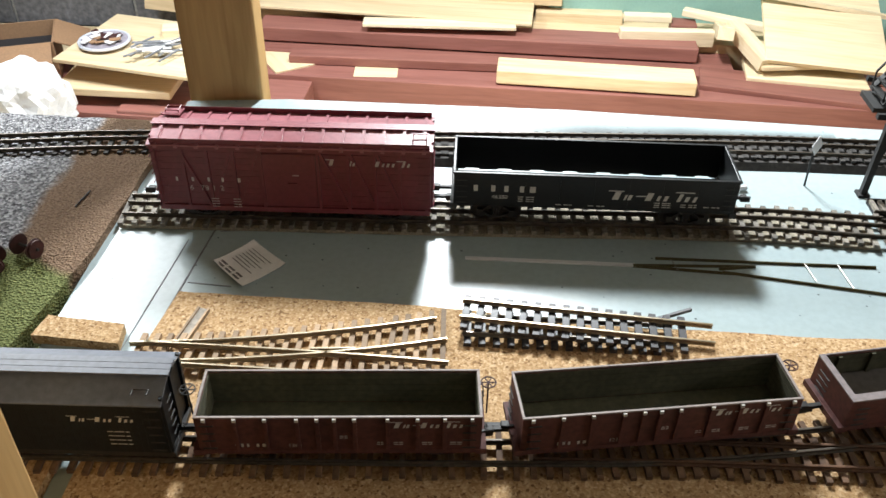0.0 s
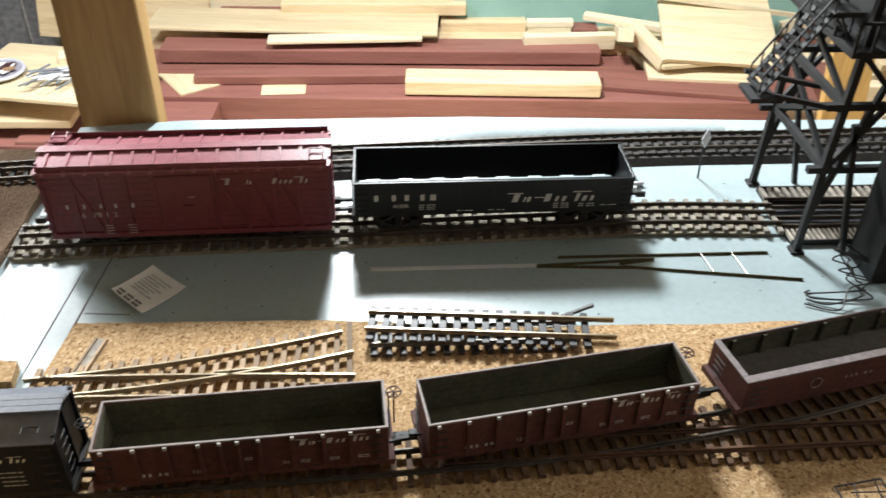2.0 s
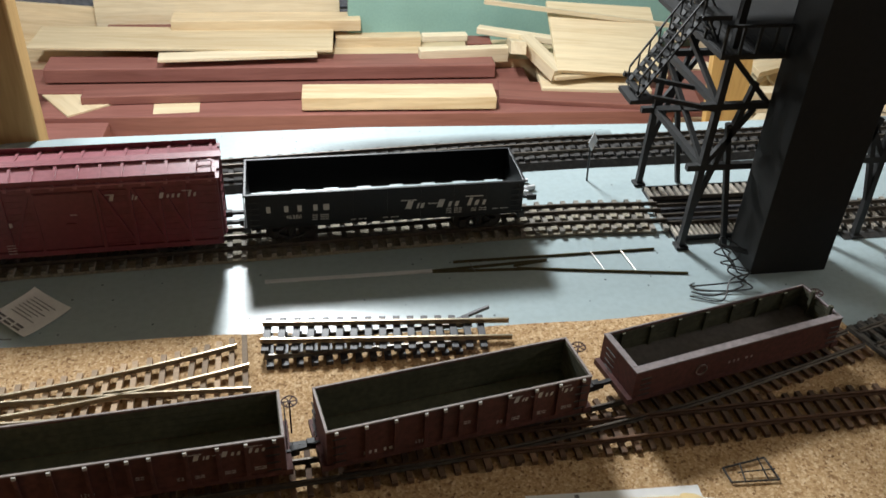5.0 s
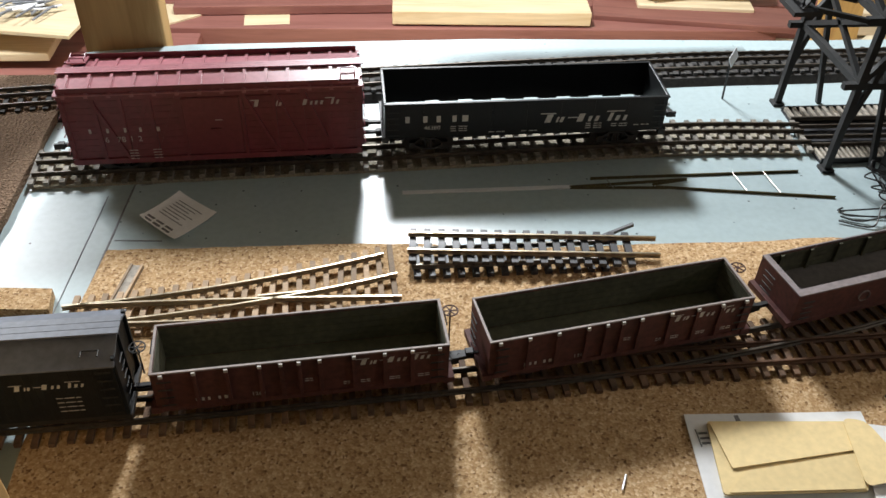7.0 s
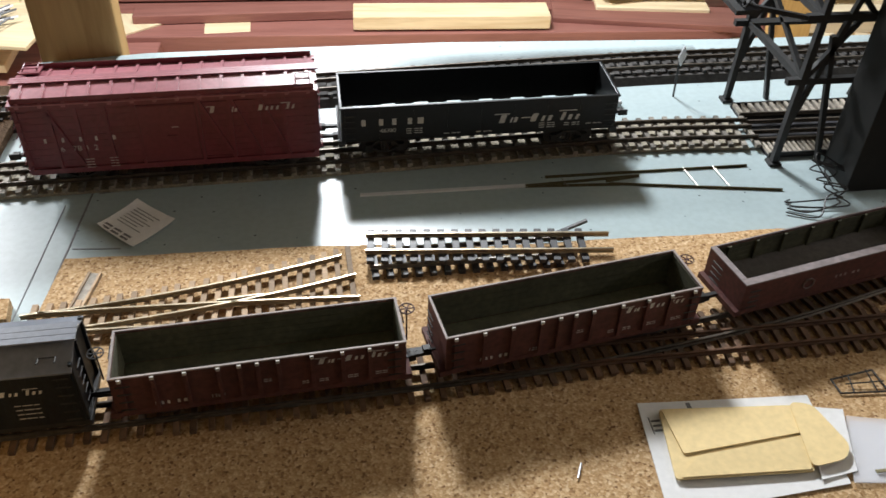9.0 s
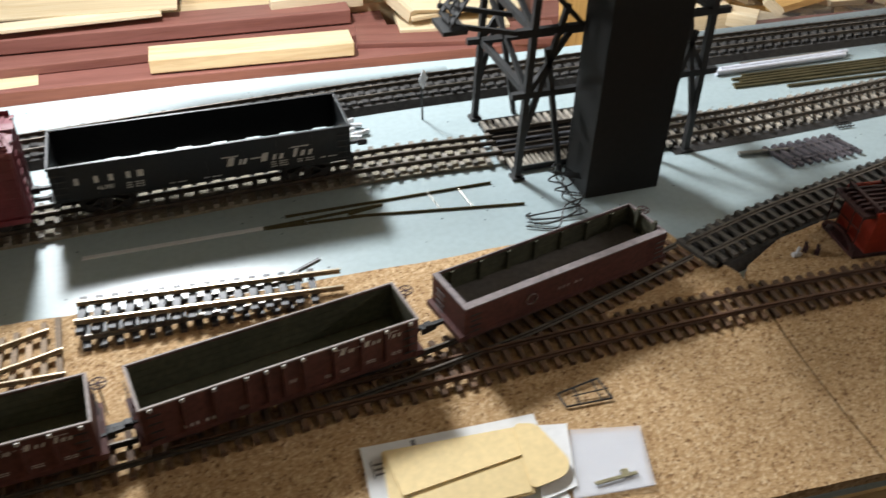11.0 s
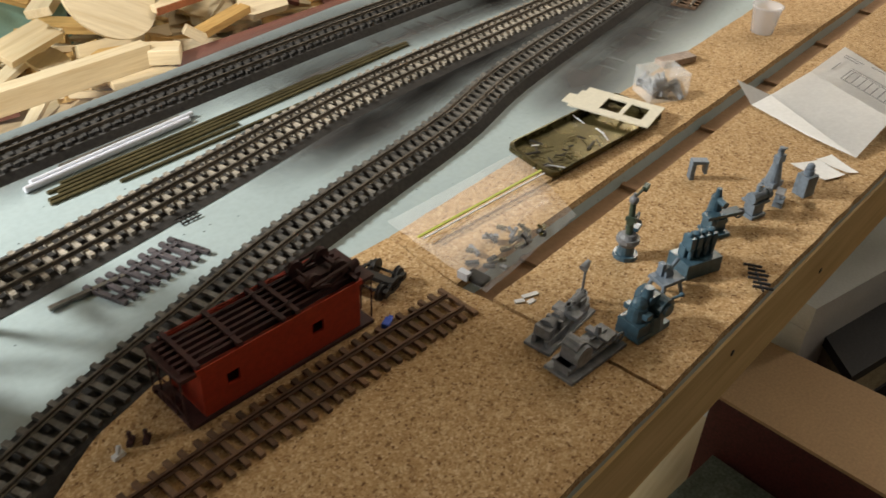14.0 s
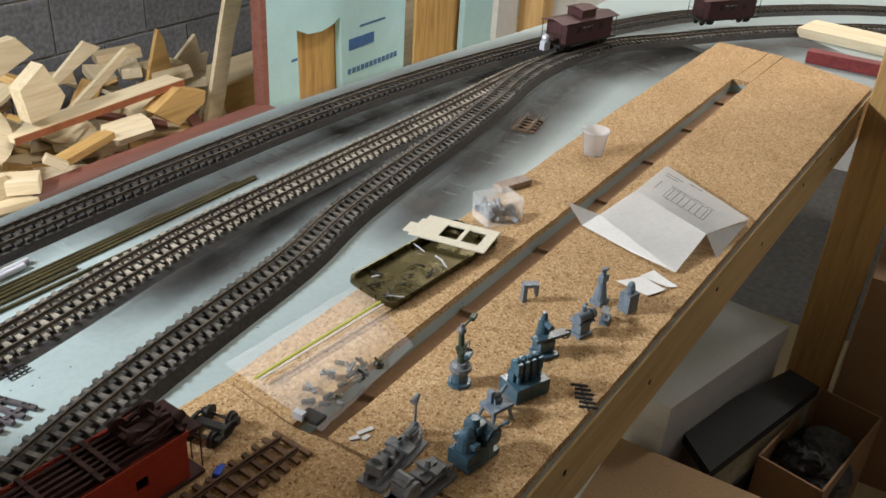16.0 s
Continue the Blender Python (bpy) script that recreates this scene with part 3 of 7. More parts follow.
# some strips reach beyond the paint to darken foam that is lit too brightly
overspray([(0.90, 0.60), (1.1, 0.63), (1.34, 0.650), (1.55, 0.662)], 0.014, 0.050)
overspray([(1.30, 0.60), (1.5, 0.615), (1.9, 0.655), (2.1, 0.615), (2.3, 0.50)], -0.012, 0.075)
overspray([(0.6, 0.85), (0.95, 0.85), (1.2, 0.845), (1.5, 0.825), (1.78, 0.785), (2.04, 0.727), (2.28, 0.655), (2.5, 0.56)], 0.004, 0.085)
overspray([(1.3, 0.775), (1.55, 0.745), (1.8, 0.715), (2.0, 0.68)], 0.0, 0.055)
overspray([(0.85, 0.645), (1.05, 0.655), (1.3, 0.655), (1.6, 0.66), (1.9, 0.665)], 0.0, 0.045)
overspray([(1.15, 0.53), (1.4, 0.555), (1.7, 0.575), (2.0, 0.585), (2.25, 0.49)], -0.01, 0.075)
overspray([(0.95, 0.775), (1.3, 0.770), (1.7, 0.735), (2.05, 0.66)], 0.0, 0.045)
overspray([(1.9, 0.56), (2.1, 0.50), (2.3, 0.40), (2.5, 0.25)], 0.0, 0.10)
overspray([(0.02, 0.865), (0.15, 0.868), (0.30, 0.868), (0.42, 0.866)], 0.0, 0.030)

# ---------------------------------------------------------------- rolling stock


def wheelset(parent, x, r, gauge, material):
    bm = BM()
    rod(bm, (x, -gauge / 2 - 0.004, r), (x, gauge / 2 + 0.004, r), 0.0012)
    for s in (-1, 1):
        rod(bm, (x, s * gauge / 2, r), (x, s * (gauge / 2 + 0.0028), r), r, seg=20)
        rod(bm, (x, s * (gauge / 2 - 0.0008), r), (x, s * gauge / 2, r), r + 0.0009, seg=20)
        rod(bm, (x, s * (gauge / 2 + 0.0028), r), (x, s * (gauge / 2 + 0.0036), r), r * 0.4, seg=12)
    part("wheelset", bm, material, parent)


def truck(parent, x, gauge, r, base, material):
    w = gauge / 2 + 0.0055
    bm = BM()
    for s in (-1, 1):
        y = s * w
        beam(bm, (x - base / 2, y, r), (x - base * 0.2, y, r * 1.75), 0.0022, 0.002)
        beam(bm, (x + base / 2, y, r), (x + base * 0.2, y, r * 1.75), 0.0022, 0.002)
        beam(bm, (x - base / 2, y, r), (x - base * 0.18, y, r * 0.45), 0.0022, 0.002)
        beam(bm, (x + base / 2, y, r), (x + base * 0.18, y, r * 0.45), 0.0022, 0.002)
        beam(bm, (x - base * 0.2, y, r * 1.75), (x + base * 0.2, y, r * 1.75), 0.0026, 0.0022)
        beam(bm, (x - base * 0.18, y, r * 0.45), (x + base * 0.18, y, r * 0.45), 0.0026, 0.0022)
        for d in (-0.0025, 0.0, 0.0025):
            rod(bm, (x + d, y, r * 0.5), (x + d, y, r * 1.7), 0.0011, seg=8)
        for d in (-base / 2, base / 2):
            box(bm, x + d - 0.0028, x + d + 0.0028, y - 0.0018, y + 0.0018, r - 0.0025, r + 0.003)
    box(bm, x - 0.0035, x + 0.0035, -w, w, r * 0.9, r * 1.5)
    t = part("truck", bm, material, parent)
    for d in (-base / 2, base / 2):
        wheelset(t, x + d, r, gauge, material)
    return t


def coupler(parent, x, s, z, material):
    bm = BM()
    box(bm, min(x, x + s * 0.012), max(x, x + s * 0.012), -0.0016, 0.0016, z - 0.0015, z + 0.0015)
    xk = x + s * 0.012
    box(bm, min(xk, xk + s * 0.006), max(xk, xk + s * 0.006), -0.0035, 0.002, z - 0.003, z + 0.003, bevel=0.0006)
    box(bm, min(xk + s * 0.004, xk + s * 0.009), max(xk + s * 0.004, xk + s * 0.009), -0.0035, -0.0015, z - 0.0028, z + 0.0028)
    return part("coupler", bm, material, parent)


def brake_wheel(parent, x, y, z0, z1, material, flat=True):
    bm = BM()
    rod(bm, (x, y, z0), (x, y, z1), 0.0006, seg=8)
    m = Matrix.Translation((x, y, z1))
    ring(bm, m, 0.0052, 0.0005)
    for i in range(3):
        a = i * math.pi / 3
        beam(bm, m @ Vector((0.005 * math.cos(a), 0.005 * math.sin(a), 0)), m @ Vector((-0.005 * math.cos(a), -0.005 * math.sin(a), 0)), 0.0007, 0.0006)
    return part("brake_wheel", bm, material, parent)


def ladder(parent, x, y, z0, z1, w, n, material, axis="x"):
    for i in range(n):
        bm = BM()
        z = z0 + (z1 - z0) * i / (n - 1)
        if axis == "x":
            rod(bm, (x - w / 2, y, z), (x + w / 2, y, z), 0.0005, seg=6)
        else:
            rod(bm, (x, y - w / 2, z), (x, y + w / 2, z), 0.0005, seg=6)
        part("grab_iron", bm, material, parent)


def speed_marks(bm, x, z, y, s):
    """Slanting marks with a line streaming from the top, in three groups."""
    for x0, widths in ((0.0, (5.2, 1.1, 3.0)), (17.5, (5.2, 2.8, 3.2)), (34.5, (3.2, 3.4, 2.8))):
        mark_bars(bm, x + x0 * s, z, y, [w * s for w in widths], 5.0 * s, 0.9 * s, 0.3, 0.75 * s)
    for x0, x1, zz in ((-2.5, 6.0, 5.2), (12.5, 19.0, 2.4), (33.5, 43.5, 5.6)):
        mark_bars(bm, x + x0 * s, z + zz * s, y, [(x1 - x0) * s], 0.65 * s, 0, 0.3, 0.0009, True)


def open_gondola(label, m, L, W, z0, H, body_mat, in_mat, rim_mat, gauge, stakes, number, num_x, style, category="gondola car", deck=0.0, deck_mat=None):
    car = thing("gondola_car", label, category, m)
    th = 0.0016
    for nm, b in (("side_panel", (-L / 2, L / 2, -W / 2, -W / 2 + th)), ("side_panel", (-L / 2, L / 2, W / 2 - th, W / 2)), ("end_panel", (-L / 2, -L / 2 + th, -W / 2 + th, W / 2 - th)), ("end_panel", (L / 2 - th, L / 2, -W / 2 + th, W / 2 - th))):
        p = part(nm, box(BM(), *b, z0, H - 0.0012), body_mat, car)
    # inner boards
    for nm, b in (("inner_boards", (-L / 2 + th, L / 2 - th, W / 2 - th - 0.0006, W / 2 - th)), ("inner_boards", (-L / 2 + th, L / 2 - th, -W / 2 + th, -W / 2 + th + 0.0006)), ("inner_boards", (-L / 2 + th, -L / 2 + th + 0.0006, -W / 2 + th + 0.0006, W / 2 - th - 0.0006)), ("inner_boards", (L / 2 - th - 0.0006, L / 2 - th, -W / 2 + th + 0.0006, W / 2 - th - 0.0006))):
        n = 5
        for i in range(n):
            za, zb = z0 + 0.002 + (H - z0 - 0.0035) * i / n, z0 + 0.002 + (H - z0 - 0.0035) * (i + 1) / n - 0.0003
            part("inner_board", box(BM(), *b, za, zb), in_mat, car)
    part("floor_deck", box(BM(), -L / 2 + th + 0.0008, L / 2 - th - 0.0008, -W / 2 + th + 0.0008, W / 2 - th - 0.0008, z0, z0 + 0.0018 + deck), deck_mat or in_mat, car)
    bm = BM()
    wn, we, wf = (0.0062, 0.0046, 0.0010) if style == "faded" else (th - 0.0002, th - 0.0002, th - 0.0004)
    for b in ((-L / 2 - 0.0003, L / 2 + 0.0003, -W / 2 - 0.0003, -W / 2 + wn), (-L / 2 - 0.0003, L / 2 + 0.0003, W / 2 - wf, W / 2 + 0.0003), (-L / 2 - 0.0003, -L / 2 + we, -W / 2 + wn, W / 2 - wf), (L / 2 - th, L / 2 + 0.0003, -W / 2 + wn, W / 2 - wf)):
        box(bm, *b, H - 0.0012, H, bevel=0.0002)
    part("top_rim", bm, rim_mat, car, "worn pale top edge")
    if style == "faded":
        for i in range(7):
            x = -L / 2 + L * (i + 0.6) / 7.4
            part("inner_post", box(BM(), x - 0.0016, x + 0.0016, W / 2 - th - 0.0026, W / 2 - th - 0.0006, z0 + 0.006, H - 0.0014, bevel=0.0003), in_mat, car)
        for y in (-0.012, 0.008):
            part("end_stanchion", box(BM(), L / 2 - 0.0050, L / 2 - 0.0022, y - 0.0015, y + 0.0015, z0 + 0.006, H + 0.0045, bevel=0.0003), in_mat, car)
    for x in stakes:
        for s in (-1, 1):
            bm = BM()
            y = s * (W / 2 + 0.001)
            box(bm, x * L - 0.0013, x * L + 0.0013, y - 0.001, y + 0.0004, z0 + 0.001, H - 0.0030, bevel=0.0002)
            part("stake", bm, body_mat, car)
            if s < 0:
                part("stake_cap", box(BM(), x * L - 0.0012, x * L + 0.0012, y - 0.0010, y + 0.0006, H - 0.0030, H - 0.0006), WHITE, car)
    bm = BM()
    box(bm, -L / 2 - 0.003, L / 2 + 0.003, -W / 2 - 0.0004, -W / 2 + 0.004, z0 - 0.004, z0)
    box(bm, -L / 2 - 0.003, L / 2 + 0.003, W / 2 - 0.004, W / 2 + 0.0004, z0 - 0.004, z0)
    box(bm, -L / 2 - 0.004, -L / 2 + 0.003, -W / 2 - 0.001, W / 2 + 0.001, z0 - 0.0045, z0 + 0.0005)
    box(bm, L / 2 - 0.003, L / 2 + 0.004, -W / 2 - 0.001, W / 2 + 0.001, z0 - 0.0045, z0 + 0.0005)
    box(bm, -L / 2, L / 2, -0.004, 0.004, z0 - 0.005, z0)
    for x in (-0.33, 0.33):
        box(bm, x * L - 0.004, x * L + 0.004, -W / 2, W / 2, z0 - 0.005, z0 - 0.001)
    part("underframe", bm, body_mat, car)
    bm = BM()
    for y in (-0.010, -0.004, 0.004, 0.010):
        rod(bm, (-L * 0.38, y, z0 - 0.002), (-L * 0.16, y, z0 - 0.0085), 0.0005, seg=6)
        rod(bm, (-L * 0.16, y, z0 - 0.0085), (L * 0.16, y, z0 - 0.0085), 0.0005, seg=6)
        rod(bm, (L * 0.16, y, z0 - 0.0085), (L * 0.38, y, z0 - 0.002), 0.0005, seg=6)
    part("truss_rods", bm, IRON, car)
    r = 0.0066 if gauge < 0.025 else 0.0085
    for s in (-1, 1):
        truck(car, s * L * 0.34, gauge, r, 0.023 if gauge < 0.025 else 0.029, IRON)
        coupler(car, s * (L / 2 + 0.003), s, z0 - 0.0015, IRON)
        ladder(car, s * (L / 2 - 0.008), -W / 2 - 0.0024, z0 + 0.004, H - 0.006, 0.009, 4, IRON)
        ladder(car, s * (L / 2 + 0.0022), 0.008, z0 + 0.004, H - 0.006, 0.012, 4, IRON, "y")
    brake_wheel(car, L / 2 + 0.006, W * 0.28, z0 - 0.002, H - 0.003, UNDER)
    y = -W / 2 - 0.0003
    bm = BM()
    if style == "narrow":
        speed_marks(bm, L * 0.19, H - 0.0105, y, 0.00100)
        mark_bars(bm, -L * 0.37, z0 + 0.0028, y, [0.0026, 0.0028, 0.0026, -0.0018, 0.0028, 0.0036], 0.0030, 0.0010, 0, 0.0006)
        for x, zz, w in ((0.0, 0.011, 0.005), (0.13, 0.0045, 0.004), (0.19, 0.0045, 0.006), (0.29, 0.0045, 0.007), (0.39, 0.0045, 0.008)):
            for k in range(2):
                mark_bars(bm, x * L, z0 + zz + k * 0.0018, y, [w * 0.5, w * 0.4], 0.0007, 0.0006, 0, 0.0009, True)
        if number:
            text_part(number, 0.0046, WHITE, car, Matrix.Translation((num_x * L, y - 0.0001, z0 + 0.0027)) @ Matrix.Rotation(math.pi / 2, 4, "X"))
    if style == "faded":
        mark_bars(bm, -L * 0.06, z0 + 0.0095, y, [0.003, 0.003, 0.003, -0.002, 0.004, 0.003], 0.0026, 0.0012, 0, 0.0006)
        for k in range(12):
            a = 2 * math.pi * k / 12
            beam(bm, (-L * 0.19 + 0.0048 * math.cos(a), y, z0 + 0.011 + 0.0048 * math.sin(a)), (-L * 0.19 + 0.0048 * math.cos(a + 0.5), y, z0 + 0.011 + 0.0048 * math.sin(a + 0.5)), 0.0004, 0.0016, (0, 1, 0))
    part("side_markings", bm, WHITE if style == "narrow" else GONRIM, car, "white side markings")
    return car


ST = (-0.465, -0.36, -0.255, -0.145, -0.075, -0.015, 0.055, 0.17, 0.275, 0.37, 0.465)
railz = 0.0162
open_gondola("weathered red-brown narrow gauge gondola, empty and dark inside", pose(-0.081, 0.3990, railz, 0, 0, 4.0), 0.187, 0.0430, 0.0145, 0.0458, GONRED, GONIN, GONRIM, 0.019, ST, "1269", -0.185, "narrow")
open_gondola("weathered red-brown narrow gauge gondola standing askew on the curve", pose(0.131, 0.4205, railz, 0, 0, 9.3), 0.191, 0.0430, 0.0145, 0.0458, GONRED, GONIN, GONRIM, 0.019, ST, "1217", -0.185, "narrow")
open_gondola("faded brown low gondola with a worn brown-grey rim", pose(0.354, 0.4635, railz, 0, 0, 12.6), 0.192, 0.0460, 0.0135, 0.0392, GONRED, GONIN, LOWRIM, 0.019, (), "", 0, "faded", deck=0.0045, deck_mat=GONFLOOR)


def black_gondola(m):
    L, W, z0, H = 0.258, 0.0640, 0.0225, 0.0585
    car = thing("gondola_car", "glossy black steel gondola with white side markings", "gondola car", m)
    th = 0.0015
    for nm, b in (("side_panel", (-L / 2, L / 2, -W / 2, -W / 2 + th, z0, H - 0.001)), ("side_panel", (-L / 2, L / 2, W / 2 - th, W / 2, z0 + 0.0014, H - 0.001)), ("end_panel", (-L / 2, -L / 2 + th, -W / 2 + th, W / 2 - th, z0, H - 0.001)), ("end_panel", (L / 2 - th, L / 2, -W / 2 + th, W / 2 - th, z0, H - 0.001))):
        part(nm, box(BM(), *b), BLACK, car)
    # hopper doors leave light slits along the foot of the far side
    n = 8
    for i in range(n + 1):
        x = -L / 2 + L * i / n
        part("door_post", box(BM(), max(-L / 2, x - 0.0092), min(L / 2, x + 0.0092), W / 2 - th, W / 2, z0, z0 + 0.0014), BLACK, car)
    part("floor_plate", box(BM(), -L / 2 + th, L / 2 - th, -W / 2 + th, W / 2 - 0.006, z0, z0 + 0.0015), BLACK, car)
    bm = BM()
    for b in ((-L / 2 - 0.0012, L / 2 + 0.0012, -W / 2 - 0.0016, -W / 2 + th), (-L / 2 - 0.0012, L / 2 + 0.0012, W / 2 - th, W / 2 + 0.0016), (-L / 2 - 0.0012, -L / 2 + th, -W / 2 + th, W / 2 - th), (L / 2 - th, L / 2 + 0.0012, -W / 2 + th, W / 2 - th)):
        box(bm, *b, H - 0.0016, H, bevel=0.0005)
    part("top_rim", bm, BLACK, car, "rounded black top edge catching the light")
    for i in range(9):
        x = -L / 2 + 0.004 + (L - 0.008) * i / 8
        for s in (-1, 1):
            part("rib", box(BM(), x - 0.0006, x + 0.0006, s * W / 2 - 0.0004, s * W / 2 + 0.0004, z0, H - 0.0018), BLACK, car)
    bm = BM()
    box(bm, -L / 2 - 0.002, L / 2 + 0.002, -0.006, 0.006, z0 - 0.006, z0)
    box(bm, -L / 2 - 0.003, -L / 2 + 0.003, -W / 2, W / 2, z0 - 0.005, z0 + 0.001)
    box(bm, L / 2 - 0.003, L / 2 + 0.003, -W / 2, W / 2, z0 - 0.005, z0 + 0.001)
    for i in range(1, n):
        x = -L / 2 + L * i / n
        box(bm, x - 0.001, x + 0.001, -W / 2 + 0.012, W / 2 - 0.012, z0 - 0.003, z0)
    part("underframe", bm, IRON, car)
    for s in (-1, 1):
        truck(car, s * L * 0.345, 0.0318, 0.0085, 0.030, IRON)
        coupler(car, s * (L / 2 + 0.002), s, z0 - 0.002, IRON)
        ladder(car, s * (L / 2 - 0.007), -W / 2 - 0.0022, z0 + 0.004, H - 0.008, 0.010, 5, IRON)
        ladder(car, s * (L / 2 + 0.002), -0.018, z0 + 0.004, H - 0.008, 0.010, 5, SILVER if s > 0 else IRON, "y")
    y = -W / 2 - 0.0005
    bm = BM()
    speed_marks(bm, 0.016, 0.0345, y, 0.00170)
    mark_bars(bm, -L * 0.43, 0.0385, y, [0.0062, -0.0042, 0.0062, -0.0002, 0.0062, -0.0025, 0.0062, 0.0088], 0.0066, 0.0028, 0, 0.0012)
    for x, zz, rows in ((-0.070, 0.0285, 3), (-0.035, 0.0262, 1), (-0.005, 0.0262, 1), (0.055, 0.0272, 3), (0.079, 0.0285, 2), (0.100, 0.0290, 1)):
        for k in range(rows):
            mark_bars(bm, x, zz + k * 0.0023, y, [0.005, -0.001, 0.004, 0.003], 0.0009, 0.0007, 0, 0.0009, True)
    part("side_markings", bm, WHITE, car, "white side markings")
    text_part("46380", 0.0058, WHITE, car, Matrix.Translation((-0.094, y - 0.0001, 0.0310)) @ Matrix.Rotation(math.pi / 2, 4, "X"))
    return car


black_gondola(pose(0.1125, 0.7010, 0.0115, 0, 0, 0.6))


def roof_mesh(L, W, z, rise, over):
    bm = BM()
    prof = [(-W / 2 - over, z), (0, z + rise), (W / 2 + over, z), (W / 2 + over, z - 0.0012), (0, z + rise - 0.0016), (-W / 2 - over, z - 0.0012)]
    a = [bm.verts.new((-L / 2, *p)) for p in prof]
    b = [bm.verts.new((L / 2, *p)) for p in prof]
    for i in range(6):
        j = (i + 1) % 6
        bm.faces.new((a[i], b[i], b[j], a[j]))
    bm.faces.new(a[::-1])
    bm.faces.new(b)
    bmesh.ops.recalc_face_normals(bm, faces=bm.faces[:])
    return bm


def red_boxcar(m):
    L, W, z0, H = 0.250, 0.0600, 0.0165, 0.0825
    car = thing("boxcar", "glossy dark red wooden boxcar with outside bracing", "boxcar", m)
    bm = BM()
    box(bm, -L / 2, L / 2, -W / 2, W / 2, z0, H)
    part("body", bm, MAROON, car)
    for s in (-1, 1):
        for i in range(11):
            z = z0 + 0.004 + i * 0.0062
            part("board", box(BM(), -L / 2 + 0.001, L / 2 - 0.001, s * W / 2 - 0.0002, s * W / 2 + 0.00012, z, z + 0.0060), MAROON, car)
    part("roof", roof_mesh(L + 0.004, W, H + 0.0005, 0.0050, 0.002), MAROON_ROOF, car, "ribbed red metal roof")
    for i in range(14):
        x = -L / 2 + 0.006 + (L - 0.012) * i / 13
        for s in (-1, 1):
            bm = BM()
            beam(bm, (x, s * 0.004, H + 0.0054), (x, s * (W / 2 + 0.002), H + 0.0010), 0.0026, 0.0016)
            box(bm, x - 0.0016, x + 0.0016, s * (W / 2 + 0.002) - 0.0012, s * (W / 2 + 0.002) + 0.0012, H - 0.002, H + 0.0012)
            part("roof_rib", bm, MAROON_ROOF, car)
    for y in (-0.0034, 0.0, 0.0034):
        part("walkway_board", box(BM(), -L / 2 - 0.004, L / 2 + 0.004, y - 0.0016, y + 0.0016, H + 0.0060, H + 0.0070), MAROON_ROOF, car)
    bm = BM()
    for i in range(10):
        x = -L / 2 + 0.01 + (L - 0.02) * i / 9
        box(bm, x - 0.001, x + 0.001, -0.005, 0.005, H + 0.0036, H + 0.0060)
    part("walkway_saddles", bm, MAROON, car)
    for sx, sy in ((1, -1), (-1, 1)):
        bm = BM()
        x0 = sx * (L / 2 - 0.010)
        box(bm, -0.008, 0.008, -0.010, 0.010, 0, 0.0012, pose(x0, sy * 0.021, H + 0.0046, -sy * 9.0, 0, 0))
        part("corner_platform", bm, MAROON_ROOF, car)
        bm = BM()
        for a, b in (((x0 - 0.006, sy * 0.016), (x0 + 0.006, sy * 0.016)), ((x0 + 0.006, sy * 0.016), (x0 + 0.006, sy * 0.027)), ((x0 + 0.006, sy * 0.027), (x0 - 0.006, sy * 0.027)), ((x0 - 0.006, sy * 0.027), (x0 - 0.006, sy * 0.016))):
            rod(bm, (*a, H + 0.0090), (*b, H + 0.0090), 0.0005, seg=6)
            rod(bm, (*a, H + 0.0050), (*a, H + 0.0090), 0.0005, seg=6)
        part("roof_grab", bm, MAROON, car)
    for s in (-1, 1):
        y = s * (W / 2 + 0.0011)
        bm = BM()
        box(bm, -L / 2, L / 2, y - 0.001, y + 0.001, z0 - 0.002, z0 + 0.003)
        box(bm, -L / 2, L / 2, y - 0.001, y + 0.001, H - 0.004, H - 0.0008)
        part("side_sill", bm, MAROON, car)
        top, bot = H - 0.004, z0 + 0.003
        for x in (-0.122, -0.097, -0.075, -0.0515, -0.027, 0.024, 0.051, 0.075, 0.097, 0.122):
            part("post", box(BM(), x - 0.0014, x + 0.0014, y - 0.0009, y + 0.0011, bot, top), MAROON, car)
        for xa, xb in ((-0.099, -0.077), (-0.053, -0.075), (-0.029, -0.0515), (0.026, 0.051), (0.053, 0.075), (0.077, 0.099)):
            bm = BM()
            beam(bm, (xa, y, top), (xb, y, bot), 0.0026, 0.0018, (0, 1, 0))
            part("brace", bm, MAROON, car)
        d = part("door", box(BM(), -0.026, 0.022, y - 0.0004, y + 0.0008, z0 + 0.004, H - 0.007), MAROON, car)
        part("door_rail", box(BM(), -0.030, 0.070, y, y + 0.0018, H - 0.0075, H - 0.006), MAROON, d)
        part("door_rail", box(BM(), -0.030, 0.052, y, y + 0.0018, z0 + 0.0042, z0 + 0.0055), MAROON, d)
        part("door_latch", box(BM(), -0.004, 0.004, y + 0.0006 * s, y + 0.0016 * s, 0.045, 0.0465), MAROON, d)
    for s in (-1, 1):
        for y in (-0.02, -0.007, 0.007, 0.02):
            part("end_post", box(BM(), s * (L / 2 + 0.001) - 0.001, s * (L / 2 + 0.001) + 0.001, y - 0.0014, y + 0.0014, z0, H + 0.004), MAROON, car)
        ladder(car, s * (L / 2 - 0.006), -W / 2 - 0.003, z0 + 0.006, H - 0.006, 0.011, 7, MAROON)
        ladder(car, s * (L / 2 + 0.003), -0.022, z0 + 0.006, H - 0.006, 0.011, 7, MAROON, "y")
        truck(car, s * L * 0.34, 0.0318, 0.0080, 0.030, IRON)
        coupler(car, s * (L / 2 + 0.002), s, z0 - 0.001, IRON)
    bm = BM()
